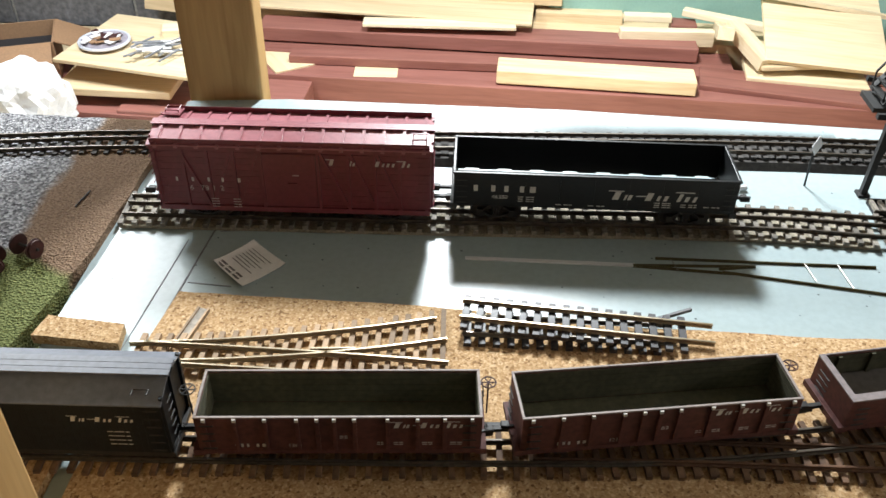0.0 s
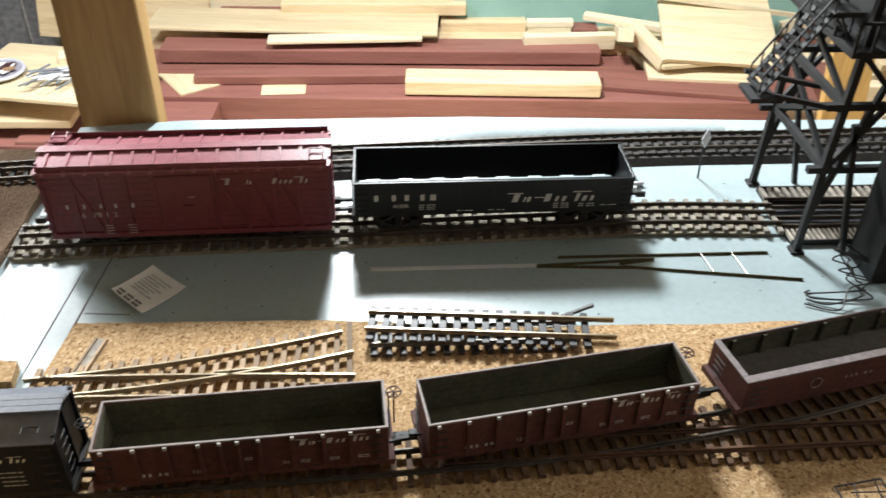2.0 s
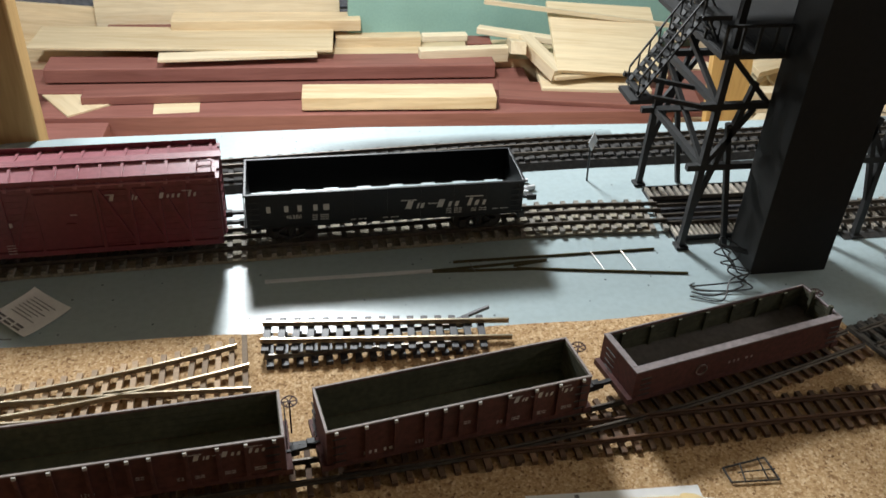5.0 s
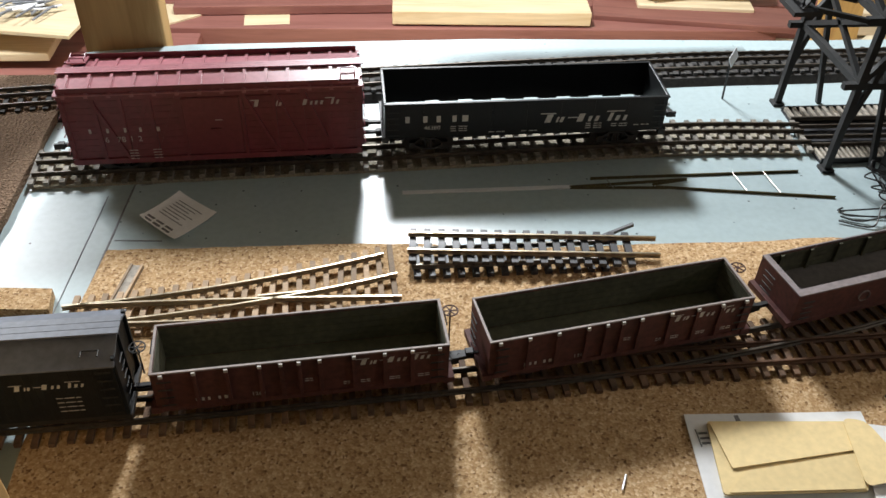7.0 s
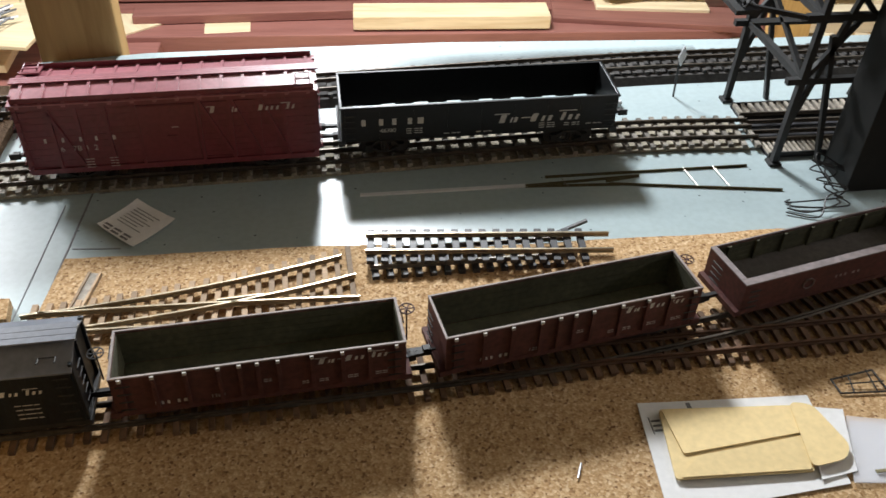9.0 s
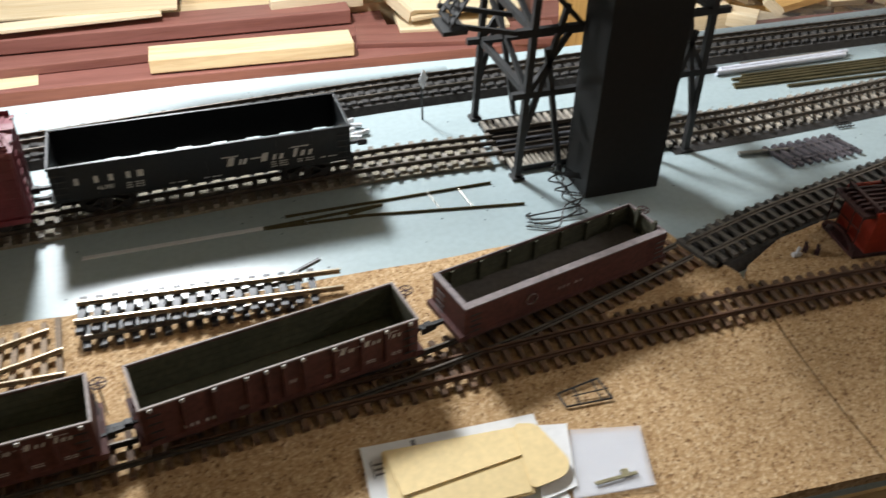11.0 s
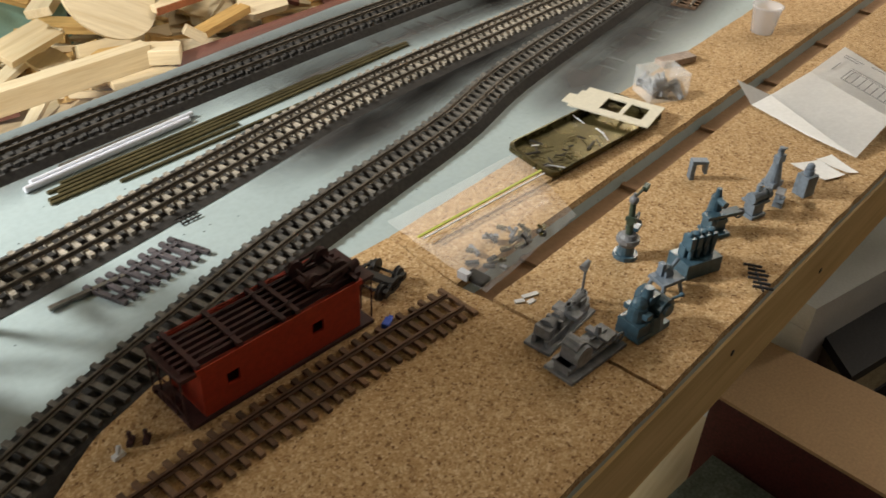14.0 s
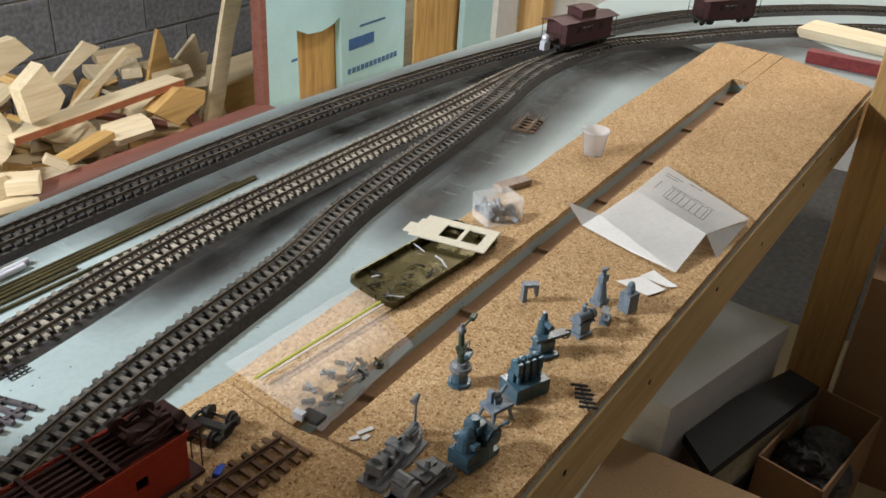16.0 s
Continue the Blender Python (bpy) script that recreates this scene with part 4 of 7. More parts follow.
    box(bm, -L / 2 - 0.002, L / 2 + 0.002, -0.006, 0.006, z0 - 0.005, z0)
    box(bm, -0.03, 0.012, -0.02, -0.01, z0 - 0.007, z0)
    rod(bm, (0.02, -0.018, z0 - 0.005), (0.045, -0.018, z0 - 0.005), 0.005)
    part("underframe", bm, IRON, car)
    y = -W / 2 - 0.0026
    bm = BM()
    s = 0.00165
    mark_bars(bm, 0.034, 0.0665, y, [0.0052], 0.0062, 0, 0.3, 0.0012)
    mark_bars(bm, 0.0525, 0.0665, y, [0.0012, 0.0035], 0.0052, 0.0012, 0.3, 0.001)
    mark_bars(bm, 0.075, 0.0665, y, [0.0052, 0.003, 0.0035, 0.0035], 0.0056, 0.0011, 0.3, 0.001)
    mark_bars(bm, 0.099, 0.0665, y, [0.0035, 0.0033], 0.0062, 0.0011, 0.3, 0.001)
    mark_bars(bm, 0.0315, 0.0722, y, [0.0075], 0.001, 0, 0.3, 0.0009, True)
    mark_bars(bm, 0.0945, 0.0722, y, [0.0085], 0.001, 0, 0.3, 0.0009, True)
    mark_bars(bm, -0.1055, 0.0462, y, [0.0034, -0.0066, 0.0034, -0.0066, 0.0034, -0.0049, 0.0034, -0.0066, 0.0044], 0.0044, 0.0022, 0, 0.0011)
    for x in (-0.076, -0.056):
        for k in range(4):
            mark_bars(bm, x, 0.019 + k * 0.0028, y, [0.0035, 0.003], 0.0009, 0.0006, 0, 0.0009, True)
    mark_bars(bm, 0.0005, 0.0545, y, [0.006], 0.0009, 0, 0, 0.0009, True)
    part("side_markings", bm, FADED, car, "faded white side markings")
    for ch, x in (("6", -0.094), ("78", -0.084), ("1", -0.0735), ("2", -0.0665)):
        text_part(ch, 0.0075, FADED, car, Matrix.Translation((x, y - 0.0001, 0.0370)) @ Matrix.Rotation(math.pi / 2, 4, "X"))
    return car


red_boxcar(pose(-0.163, 0.6870, 0.0115, 0, 0, 1.6))


def grey_boxcar(m):
    L, W, z0, H = 0.200, 0.0440, 0.0130, 0.0600
    car = thing("boxcar", "dark green-black narrow gauge boxcar with a slate grey roof", "boxcar", m)
    part("body", box(BM(), -L / 2, L / 2, -W / 2, W / 2, z0, H), GREYCAR, car)
    for i in range(46):
        x = -L / 2 + 0.002 + (L - 0.004) * i / 45
        for s in (-1, 1):
            part("board", box(BM(), x - 0.0018, x + 0.0018, s * W / 2 - 0.0002, s * W / 2 + 0.0003, z0 + 0.001, H), GREYCAR, car)
    part("roof", roof_mesh(L + 0.004, W, H + 0.0006, 0.0085, 0.0025), GREYROOF, car, "slate grey roof with sheen in its colour")
    for y in (-0.0052, 0.0, 0.0052):
        part("walkway_board", box(BM(), -L / 2 - 0.004, L / 2 + 0.004, y - 0.0024, y + 0.0024, H + 0.0106, H + 0.0118), GREYROOF, car)
    part("walkway_saddles", box(BM(), -L / 2 + 0.01, L / 2 - 0.01, -0.003, 0.003, H + 0.007, H + 0.0107), GREYROOF, car)
    bm = BM()
    x0 = L / 2 - 0.012
    for a, b in (((x0 - 0.005, -0.016), (x0 + 0.005, -0.016)), ((x0 + 0.005, -0.016), (x0 + 0.005, -0.021)), ((x0 - 0.005, -0.021), (x0 - 0.005, -0.016))):
        rod(bm, (*a, H + 0.0065), (*b, H + 0.0065), 0.0005, seg=6)
    part("roof_grab", bm, IRON, car)
    for s in (-1, 1):
        for y in (-0.02, 0.0, 0.02):
            part("end_post", box(BM(), s * (L / 2 + 0.001) - 0.001, s * (L / 2 + 0.001) + 0.001, y - 0.0012, y + 0.0012, z0, H + 0.004), GREYCAR, car)
        ladder(car, s * (L / 2 - 0.006), -W / 2 - 0.0022, z0 + 0.005, H - 0.005, 0.009, 6, IRON)
        ladder(car, s * (L / 2 + 0.003), -0.012, z0 + 0.005, H - 0.005, 0.009, 6, IRON, "y")
        truck(car, s * L * 0.34, 0.019, 0.0066, 0.023, IRON)
        coupler(car, s * (L / 2 + 0.002), s, z0 - 0.001, IRON)
    brake_wheel(car, L / 2 + 0.006, 0.012, z0, H - 0.022, IRON)
    bm = BM()
    box(bm, -L / 2 - 0.003, L / 2 + 0.003, -W / 2, W / 2, z0 - 0.004, z0)
    part("underframe", bm, IRON, car)
    y = -W / 2 - 0.0006
    bm = BM()
    speed_marks(bm, 0.040, 0.0425, y, 0.00090)
    for k in range(4):
        mark_bars(bm, 0.062, 0.021 + k * 0.004, y, [0.004, 0.006, 0.003], 0.0008, 0.0008, 0, 0.0009, True)
    part("side_markings", bm, WHITE, car, "white side markings")
    return car


grey_boxcar(pose(-0.292, 0.3870, railz, 0, 0, 1.8))

# ---------------------------------------------------------------- coaling tower


def coaling_tower():
    t = thing("coaling_tower", "charcoal black model coaling tower on braced legs", "coaling tower")
    part("hoist_shaft", box(BM(), 0.450, 0.528, 0.593, 0.640, 0.0, 0.46, bevel=0.0008), TOWER, t, "tall plain charcoal hoist shaft")
    # bunker above the tracks
    bm = BM()
    box(bm, 0.392, 0.600, 0.668, 0.775, 0.250, 0.315)
    box(bm, 0.452, 0.600, 0.642, 0.668, 0.250, 0.315)
    part("bunker", bm, TOWER, t)
    bm = BM()
    for i in range(9):
        x = 0.460 + i * 0.0165
        box(bm, x - 0.002, x + 0.002, 0.6405, 0.6425, 0.250, 0.315)
    part("bunker_batten", bm, TOWER, t)
    xs, ys = (0.401, 0.590), (0.645, 0.766)
    for x in xs:
        for y in ys:
            part("leg", beam(BM(), (x, y, 0.0), (x + (0.006 if x < 0.5 else -0.006), y, 0.262), 0.0062, 0.0062), TOWER_LT, t)
            part("footing", box(BM(), x - 0.006, x + 0.006, y - 0.006, y + 0.006, 0.0, 0.003), TOWER_LT, t)
    for x in xs:
        for y in ys:
            s = 1 if x < 0.5 else -1
            part("inner_leg", beam(BM(), (x + s * 0.002, y, 0.045), (x + s * 0.034, y, 0.175), 0.0048, 0.0048), TOWER_LT, t)
            part("splayed_leg", beam(BM(), (x + s * 0.046, y, 0.0), (x + s * 0.018, y, 0.135), 0.0048, 0.0048), TOWER_LT, t)
    for z in (0.088, 0.150):
        for y in ys:
            part("cross_beam", box(BM(), 0.388, 0.604, y - 0.003, y + 0.003, z, z + 0.006), TOWER_LT, t)
        for x in (0.404, 0.588):
            part("cross_beam", box(BM(), x - 0.003, x + 0.003, ys[0], ys[1], z, z + 0.006), TOWER_LT, t)
    for x in (0.404, 0.588):
        part("brace", beam(BM(), (x, ys[0], 0.092), (x, ys[1], 0.152), 0.0045, 0.0045), TOWER_LT, t)
        part("brace", beam(BM(), (x, ys[1], 0.092), (x, ys[0], 0.152), 0.0045, 0.0045), TOWER_LT, t)
        part("brace", beam(BM(), (x, ys[0], 0.155), (x, ys[1], 0.205), 0.0045, 0.0045), TOWER_LT, t)
    for y in ys:
        part("brace", beam(BM(), (0.404, y, 0.092), (0.440, y, 0.150), 0.0045, 0.0045), TOWER_LT, t)
        part("brace", beam(BM(), (0.588, y, 0.092), (0.552, y, 0.150), 0.0045, 0.0045), TOWER_LT, t)
        part("brace", beam(BM(), (0.404, y, 0.203), (0.450, y, 0.156), 0.0045, 0.0045), TOWER_LT, t)
        part("brace", beam(BM(), (0.588, y, 0.203), (0.545, y, 0.156), 0.0045, 0.0045), TOWER_LT, t)
    # platform with railing
    p = part("platform", box(BM(), 0.388, 0.600, 0.630, 0.775, 0.203, 0.2075), TOWER_LT, t, "grey gridded platform")
    for i in range(12):
        x = 0.390 + i * 0.0055
        part("deck_plank", box(BM(), x, x + 0.0048, 0.631, 0.690, 0.2075, 0.2082), TOWER_LT, p)
    for x, y in ((0.389, 0.631), (0.404, 0.631), (0.419, 0.631), (0.434, 0.631), (0.447, 0.631), (0.389, 0.668), (0.389, 0.69)):
        part("railing_post", box(BM(), x - 0.0012, x + 0.0012, y - 0.0012, y + 0.0012, 0.2075, 0.232), TOWER_LT, p)
    part("railing", beam(BM(), (0.388, 0.631, 0.232), (0.448, 0.631, 0.232), 0.0022, 0.0022), TOWER_LT, p)
    part("railing", beam(BM(), (0.389, 0.668, 0.232), (0.389, 0.70, 0.232), 0.0022, 0.0022), TOWER_LT, p)

    def stair(a, b, n, w):
        a, b = Vector(a), Vector(b)
        s = part("staircase", beam(BM(), a + Vector((0, -w / 2, 0)), b + Vector((0, -w / 2, 0)), 0.0016, 0.006, (0, 1, 0)), TOWER_LT, t)
        part("stringer", beam(BM(), a + Vector((0, w / 2, 0)), b + Vector((0, w / 2, 0)), 0.0016, 0.006, (0, 1, 0)), TOWER_LT, s)
        for i in range(n):
            c = a.lerp(b, (i + 0.5) / n)
            part("step", box(BM(), c.x - 0.0032, c.x + 0.0032, c.y - w / 2, c.y + w / 2, c.z - 0.0005, c.z + 0.0008), TOWER_LT, s)
        up = Vector((0, 0, 0.016))
        for d in (-w / 2, w / 2):
            o = Vector((0, d, 0))
            part("handrail", beam(BM(), a + o + up, b + o + up, 0.0014, 0.0014), TOWER_LT, s)
            for i in range(7):
                c = a.lerp(b, i / 6) + o
                part("baluster", beam(BM(), c, c + up, 0.0011, 0.0011), TOWER_LT, s)
    stair((0.322, 0.648, 0.170), (0.366, 0.648, 0.240), 11, 0.026)
    stair((0.396, 0.668, 0.2085), (0.345, 0.668, 0.292), 12, 0.020)
    part("landing", box(BM(), 0.316, 0.338, 0.633, 0.664, 0.163, 0.167), TOWER_LT, t)
    part("landing", box(BM(), 0.362, 0.392, 0.634, 0.662, 0.236, 0.240), TOWER_LT, t)
    for y in (0.645, 0.690):
        part("bracket", beam(BM(), (0.402, y, 0.150), (0.330, y, 0.166), 0.004, 0.004), TOWER_LT, t)
    return t


coaling_tower()

# ash pit with grating under the tower
pit = thing("track_pit", "black pit with slatted grating under the tower", "pit")
part("pit_floor", box(BM(), 0.400, 0.580, 0.655, 0.752, 0.0, 0.0022), DARK, pit)
for k, (y0, y1) in enumerate(((0.655, 0.678), (0.726, 0.750))):
    part("grate_frame", box(BM(), 0.400, 0.578, y0 - 0.001, y0 + 0.0005, 0.002, 0.0062), IRON, pit)
    part("grate_frame", box(BM(), 0.400, 0.578, y1 - 0.0005, y1 + 0.001, 0.002, 0.0062), IRON, pit)
    for i in range(34 if k == 0 else 22):
        s = 0.178 / (34 if k == 0 else 22)
        x = 0.401 + i * s
        part("slat", box(BM(), x, x + s * 0.5, y0, y1, 0.0025, 0.0058), TIE_GREY, pit)
for y in (0.678, 0.726, 0.692, 0.711):
    part("rail", sweep(BM(), [(Vector((0.398, y, 0)), 0), (Vector((0.585, y - 0.003, 0)), 0)], rail_profile(0, 0.005)), RAIL, pit)

# crossing sign
sg = thing("track_sign", "small white diamond sign on a thin black post", "sign")
part("post", rod(BM(), (0.346, 0.779, 0.0), (0.344, 0.779, 0.052), 0.0011), IRON, sg)
bm = box(BM(), -0.0060, 0.0060, -0.0005, 0.0005, -0.0060, 0.0060, Matrix.Rotation(math.radians(45), 4, "Y"))
pl = part("sign_plate", bm, WHITEP, sg)
pl.matrix_local = pose(0.345, 0.776, 0.050, 0, 0, 25) @ Matrix.Diagonal((0.75, 1, 1.35, 1))

# white tubes between the tracks
for x, y, a in ((0.252, 0.800, 10), (0.262, 0.790, 20), (0.268, 0.782, -15), (0.258, 0.772, 5), (0.272, 0.764, 12), (0.262, 0.757, -8)):
    solid("plastic_tube", rod(BM(), (-0.011, 0, 0.0026), (0.011, 0, 0.0026), 0.0026, seg=10), WHITEP, "short white plastic tube lying on foam", "tube", pose(x, y, 0.0005, 0, 0, a), "white tubes")


def polyline_tube(pts, r):
    bm = BM()
    for a, b in zip(pts, pts[1:]):
        rod(bm, a, b, r, seg=6)
    return bm


# ---------------------------------------------------------------- loose track and wire
rnd = random.Random(4)


def wander(pts, r, amp=0.0):
    out = []
    P = [Vector(p) for p in pts]
    P = [P[0]] + P + [P[-1]]
    for i in range(1, len(P) - 2):
        for k in range(6):
            t = k / 6
            a, b, c, d = P[i - 1:i + 3]
            out.append(0.5 * ((2 * b) + (c - a) * t + (2 * a - 5 * b + 4 * c - d) * t * t + (3 * b - a - 3 * c + d) * t ** 3))
    out.append(P[-1])
    return polyline_tube(out, r)


wire = thing("wire_tangle", "tangle of thin black wire from the tower foot", "wire")
rw = random.Random(17)
for k in range(4):
    pts = [(0.462, 0.600, 0.010 + 0.003 * k)]
    for i in range(7):
        pts.append((0.428 + rw.uniform(-0.010, 0.012), 0.615 - 0.0075 * i + rw.uniform(-0.006, 0.006), max(0.0015, 0.020 - 0.0025 * i + rw.uniform(-0.006, 0.008))))
    pts += [(0.405 - 0.006 * k, 0.556 + 0.008 * k, 0.002), (0.378 + 0.004 * k, 0.566 + 0.006 * k, 0.002)]
    part("strand", wander(pts, 0.0008), IRON, wire)

tr = thing("turnout_track", "loose narrow gauge turnout with bare wooden ties", "railway track")


def line_pts(a, b, bend=0.0, n=9):
    a, b = Vector((*a, 0)), Vector((*b, 0))
    s = Vector((-(b - a).y, (b - a).x, 0)).normalized()
    pts = [a.lerp(b, i / n) + s * bend * 4 * (i / n) * (1 - i / n) for i in range(n + 1)]
    return [(p, math.atan2((pts[min(i + 1, n)] - pts[max(i - 1, 0)]).y, (pts[min(i + 1, n)] - pts[max(i - 1, 0)]).x)) for i, p in enumerate(pts)]


tz = 0.0126
for a, b, bend, in (((-0.262, 0.4845), (-0.024, 0.5300), -0.006), ((-0.245, 0.4655), (-0.014, 0.5060), -0.006), ((-0.250, 0.4860), (-0.012, 0.4800), 0.0015), ((-0.243, 0.4650), (-0.016, 0.4610), 0.0), ((-0.12, 0.4870), (-0.085, 0.4900), 0.0)):
    part("rail", sweep(BM(), line_pts(a, b, bend), rail_profile(0, tz, 0.0036)), RAIL_NS, tr, "bright brass-coloured rail")
tie_me = bpy.data.meshes.new("tie")
bm = box(BM(), -0.0021, 0.0021, -0.5, 0.5, 0, 0.0034)
bm.to_mesh(tie_me)
bm.free()
tie_me.materials.append(TIE_WOOD)
for i in range(24):
    f = i / 23
    x = -0.255 + 0.238 * f
    y0 = 0.456 + 0.002 * f
    y1 = 0.499 + 0.046 * f ** 1.5
    o = new("tie", tie_me)
    o.parent = tr
    o.matrix_local = Matrix.LocRotScale((x, (y0 + y1) / 2, 0.0092), Euler((0, 0, rnd.uniform(-0.05, 0.05))), (1, y1 - y0, 1))
strip = thing("wooden_strip", "short grooved wooden strip lying on cork", "wood strip", pose(-0.221, 0.511, 0.0092, 0, 0, -11))
part("strip_base", box(BM(), -0.0052, 0.0052, -0.022, 0.022, 0, 0.002), TIE_GREY, strip)
for x in (-0.0043, 0.0043):
    part("strip_edge", box(BM(), x - 0.0009, x + 0.0009, -0.022, 0.022, 0.002, 0.0035), TIE_WOOD, strip)


def loose_track(label, m, n, spacing, tie_len, rails, mat_t, mat_r, rail_over, z=0.0):
    t = thing("railway_track", label, "railway track", m, "stacked track panels")
    me = bpy.data.meshes.new("tie")
    b = box(BM(), -0.0028, 0.0028, -tie_len / 2, tie_len / 2, 0, 0.0036)
    b.to_mesh(me)
    b.free()
    me.materials.append(mat_t)
    for i in range(n):
        o = new("tie", me)
        o.parent = t
        o.matrix_local = pose(i * spacing, 0, z)
    for y in rails:
        part("rail", sweep(BM(), [(Vector((-0.004, y, 0)), 0), (Vector((n * spacing + rail_over, y, 0)), 0)], rail_profile(0, z + 0.0036)), mat_r, t)
    return t


loose_track("straight track panel with black plastic ties, upper one of two", pose(0.000, 0.5350, 0.0166, 0, 0.0, -5.0), 16, 0.0116, 0.040, (-0.0105, 0.0105), TIE_PLASTIC, RAIL_NS, 0.012)
loose_track("straight track panel with black plastic ties under another", pose(0.002, 0.5245, 0.0092, 0, 0, 0.0), 14, 0.0116, 0.040, (-0.0105, 0.0105), TIE_PLASTIC, RAIL_GREY, 0.004)
solid("rail_offcut", beam(BM(), (0.146, 0.540, 0.011), (0.186, 0.552, 0.018), 0.0024, 0.003), TIE_PLASTIC, "short black rail offcut", "rail")

# strips and half-built rails on the foam
# plain white instead of metal: the strip's bright reflection is put into its colour
solid("metal_strip", beam(BM(), (-0.003, 0.630, 0.0008), (0.152, 0.6305, 0.0008), 0.0040, 0.0014), WHITEP, "thin silver strip lying on foam", "metal strip")
br = thing("brass_rails", "half-built frame of brass rails on foam", "model rails")
for a, b in (((0.150, 0.630), (0.262, 0.636)), ((0.172, 0.642), (0.373, 0.643)), ((0.230, 0.626), (0.391, 0.601)), ((0.262, 0.636), (0.228, 0.630)), ((0.150, 0.629), (0.240, 0.624))):
    part("rail", sweep(BM(), line_pts(a, b), rail_profile(0, 0.0, 0.0024, 0.62)), BRASS, br)
for a, b in (((0.308, 0.643), (0.312, 0.613)), ((0.338, 0.643), (0.342, 0.609)), ((0.186, 0.640), (0.190, 0.622))):
    part("spreader", rod(BM(), (*a, 0.0022), (*b, 0.0022), 0.0004, seg=6), RAIL_GREY, br)

wr = thing("bent_wire", "small bent wire frame lying on cork", "wire")
FRAME_PTS = [Vector(p) for p in ((0.317, 0.364, 0.0105), (0.318, 0.351, 0.0105), (0.353, 0.349, 0.0105), (0.351, 0.369, 0.0110), (0.317, 0.364, 0.0105))]
part("loop", polyline_tube(FRAME_PTS, 0.0007), IRON, wr)
for a, b in (((0.325, 0.358, 0.0115), (0.353, 0.357, 0.0125)), ((0.330, 0.3655, 0.0120), (0.328, 0.351, 0.0108)), ((0.344, 0.3675, 0.0140), (0.345, 0.3498, 0.0108))):
    part("cross_wire", polyline_tube([Vector(a), Vector(b)], 0.0005), IRON, wr)

# metal rods and tubes
for x0, x1, y0, y1, r in ((0.716, 0.903, 0.7855, 0.7865, 0.0033), (0.726, 0.912, 0.7925, 0.7935, 0.0033), (0.760, 0.900, 0.8005, 0.8000, 0.0024)):
    solid("metal_tube", rod(BM(), (x0, y0, r), (x1, y1, r), r, seg=16), SILVER if r > 0.003 else RAIL_GREY, "thin silver metal tube" if r > 0.003 else "thin dull grey metal tube", "metal tube", group="metal rods")
for x0, x1, y0, y1, w in ((0.722, 1.214, 0.757, 0.748, 0.0040), (0.735, 1.218, 0.763, 0.7535, 0.0040), (0.728, 1.190, 0.7690, 0.7590, 0.0036), (0.745, 1.075, 0.7750, 0.7650, 0.0032), (0.720, 0.933, 0.7510, 0.7435, 0.0036), (0.784, 1.045, 0.7375, 0.7275, 0.0036)):
    solid("brass_rod", beam(BM(), (x0, y0, 0.0013), (x1, y1, 0.0013), w, 0.0026), BRASS, "thin flat olive brass bar", "metal rod", group="metal rods")

TIE_LOOSE = plain("purple_grey_plastic_tie", (0.11, 0.095, 0.105), 0.6, vary=0.3, rand=0.3)
rt = thing("loose_ties", "loose strip of purple-grey plastic ties on a rail", "railway track")
for i in range(9):
    x = 0.676 + i * 0.0105
    mt = Matrix.Translation((x, 0.603 + 0.0005 * i, 0.001)) @ Matrix.Rotation(math.radians(12 + rnd.uniform(-3, 3)), 4, "Z")
    bm = box(BM(), -0.0024, 0.0024, -0.021, 0.021, 0.0, 0.0032, mt)
    for yy in (-0.0135, -0.0080, 0.0080, 0.0135):
        box(bm, -0.0010, 0.0010, yy - 0.0008, yy + 0.0008, 0.0032, 0.0046, mt)
    part("tie", bm, TIE_LOOSE, rt)
    if i < 8:
        for yy in (-0.0105, 0.0105):
            part("web", box(BM(), 0.0024, 0.0082, yy - 0.0022, yy + 0.0022, 0.0004, 0.0020, mt), TIE_LOOSE, rt)
part("rail", beam(BM(), (0.638, 0.620, 0.003), (0.70, 0.612, 0.003), 0.004, 0.003), RAIL_GREY, rt)
gr = thing("wire_grid", "small grey metal grid on foam", "grid")
for i in range(4):
    part("bar", rod(BM(), (0.778 + i * 0.005, 0.636, 0.001), (0.782 + i * 0.005, 0.656, 0.001), 0.0007, seg=6), IRON, gr)
    part("bar", rod(BM(), (0.777, 0.638 + i * 0.005, 0.0018), (0.798, 0.637 + i * 0.005, 0.0018), 0.0007, seg=6), IRON, gr)
loose_track("tiny rusty track piece on foam", pose(1.590, 0.548, 0.0005, 0, 0, 10), 5, 0.013, 0.036, (-0.0095, 0.0095), TIE_BROWN, RAIL, 0.002)

# wheels on the scenic board
for i, (x, y, a, c) in enumerate(((-0.412, 0.575, 20, 0), (-0.392, 0.596, 70, 0), (-0.430, 0.585, -30, 0), (-0.408, 0.556, 15, 1))):
    w = thing("wheelset", "loose blackened metal wheelset lying on ballast" if not c else "loose wheelset with a bright wheel face", "wheelset", pose(x, y, 0.0182, 0, 0, a), "loose wheelsets")
    part("axle", rod(BM(), (0, -0.014, 0), (0, 0.014, 0), 0.0012), IRON, w)
    for s in (-1, 1):
        b = BM()
        rod(b, (0, s * 0.0090, 0), (0, s * 0.0118, 0), 0.0085, seg=24)
        rod(b, (0, s * 0.0085, 0), (0, s * 0.0092, 0), 0.0096, seg=24)
        part("wheel", b, SILVER if c and s < 0 else UNDER, w)
solid("small_nail", rod(BM(), (-0.380, 0.672, 0.0095), (-0.376, 0.700, 0.0095), 0.0007), IRON, "thin dark nail on brown earth", "nail")

# ---------------------------------------------------------------- papers on the cork


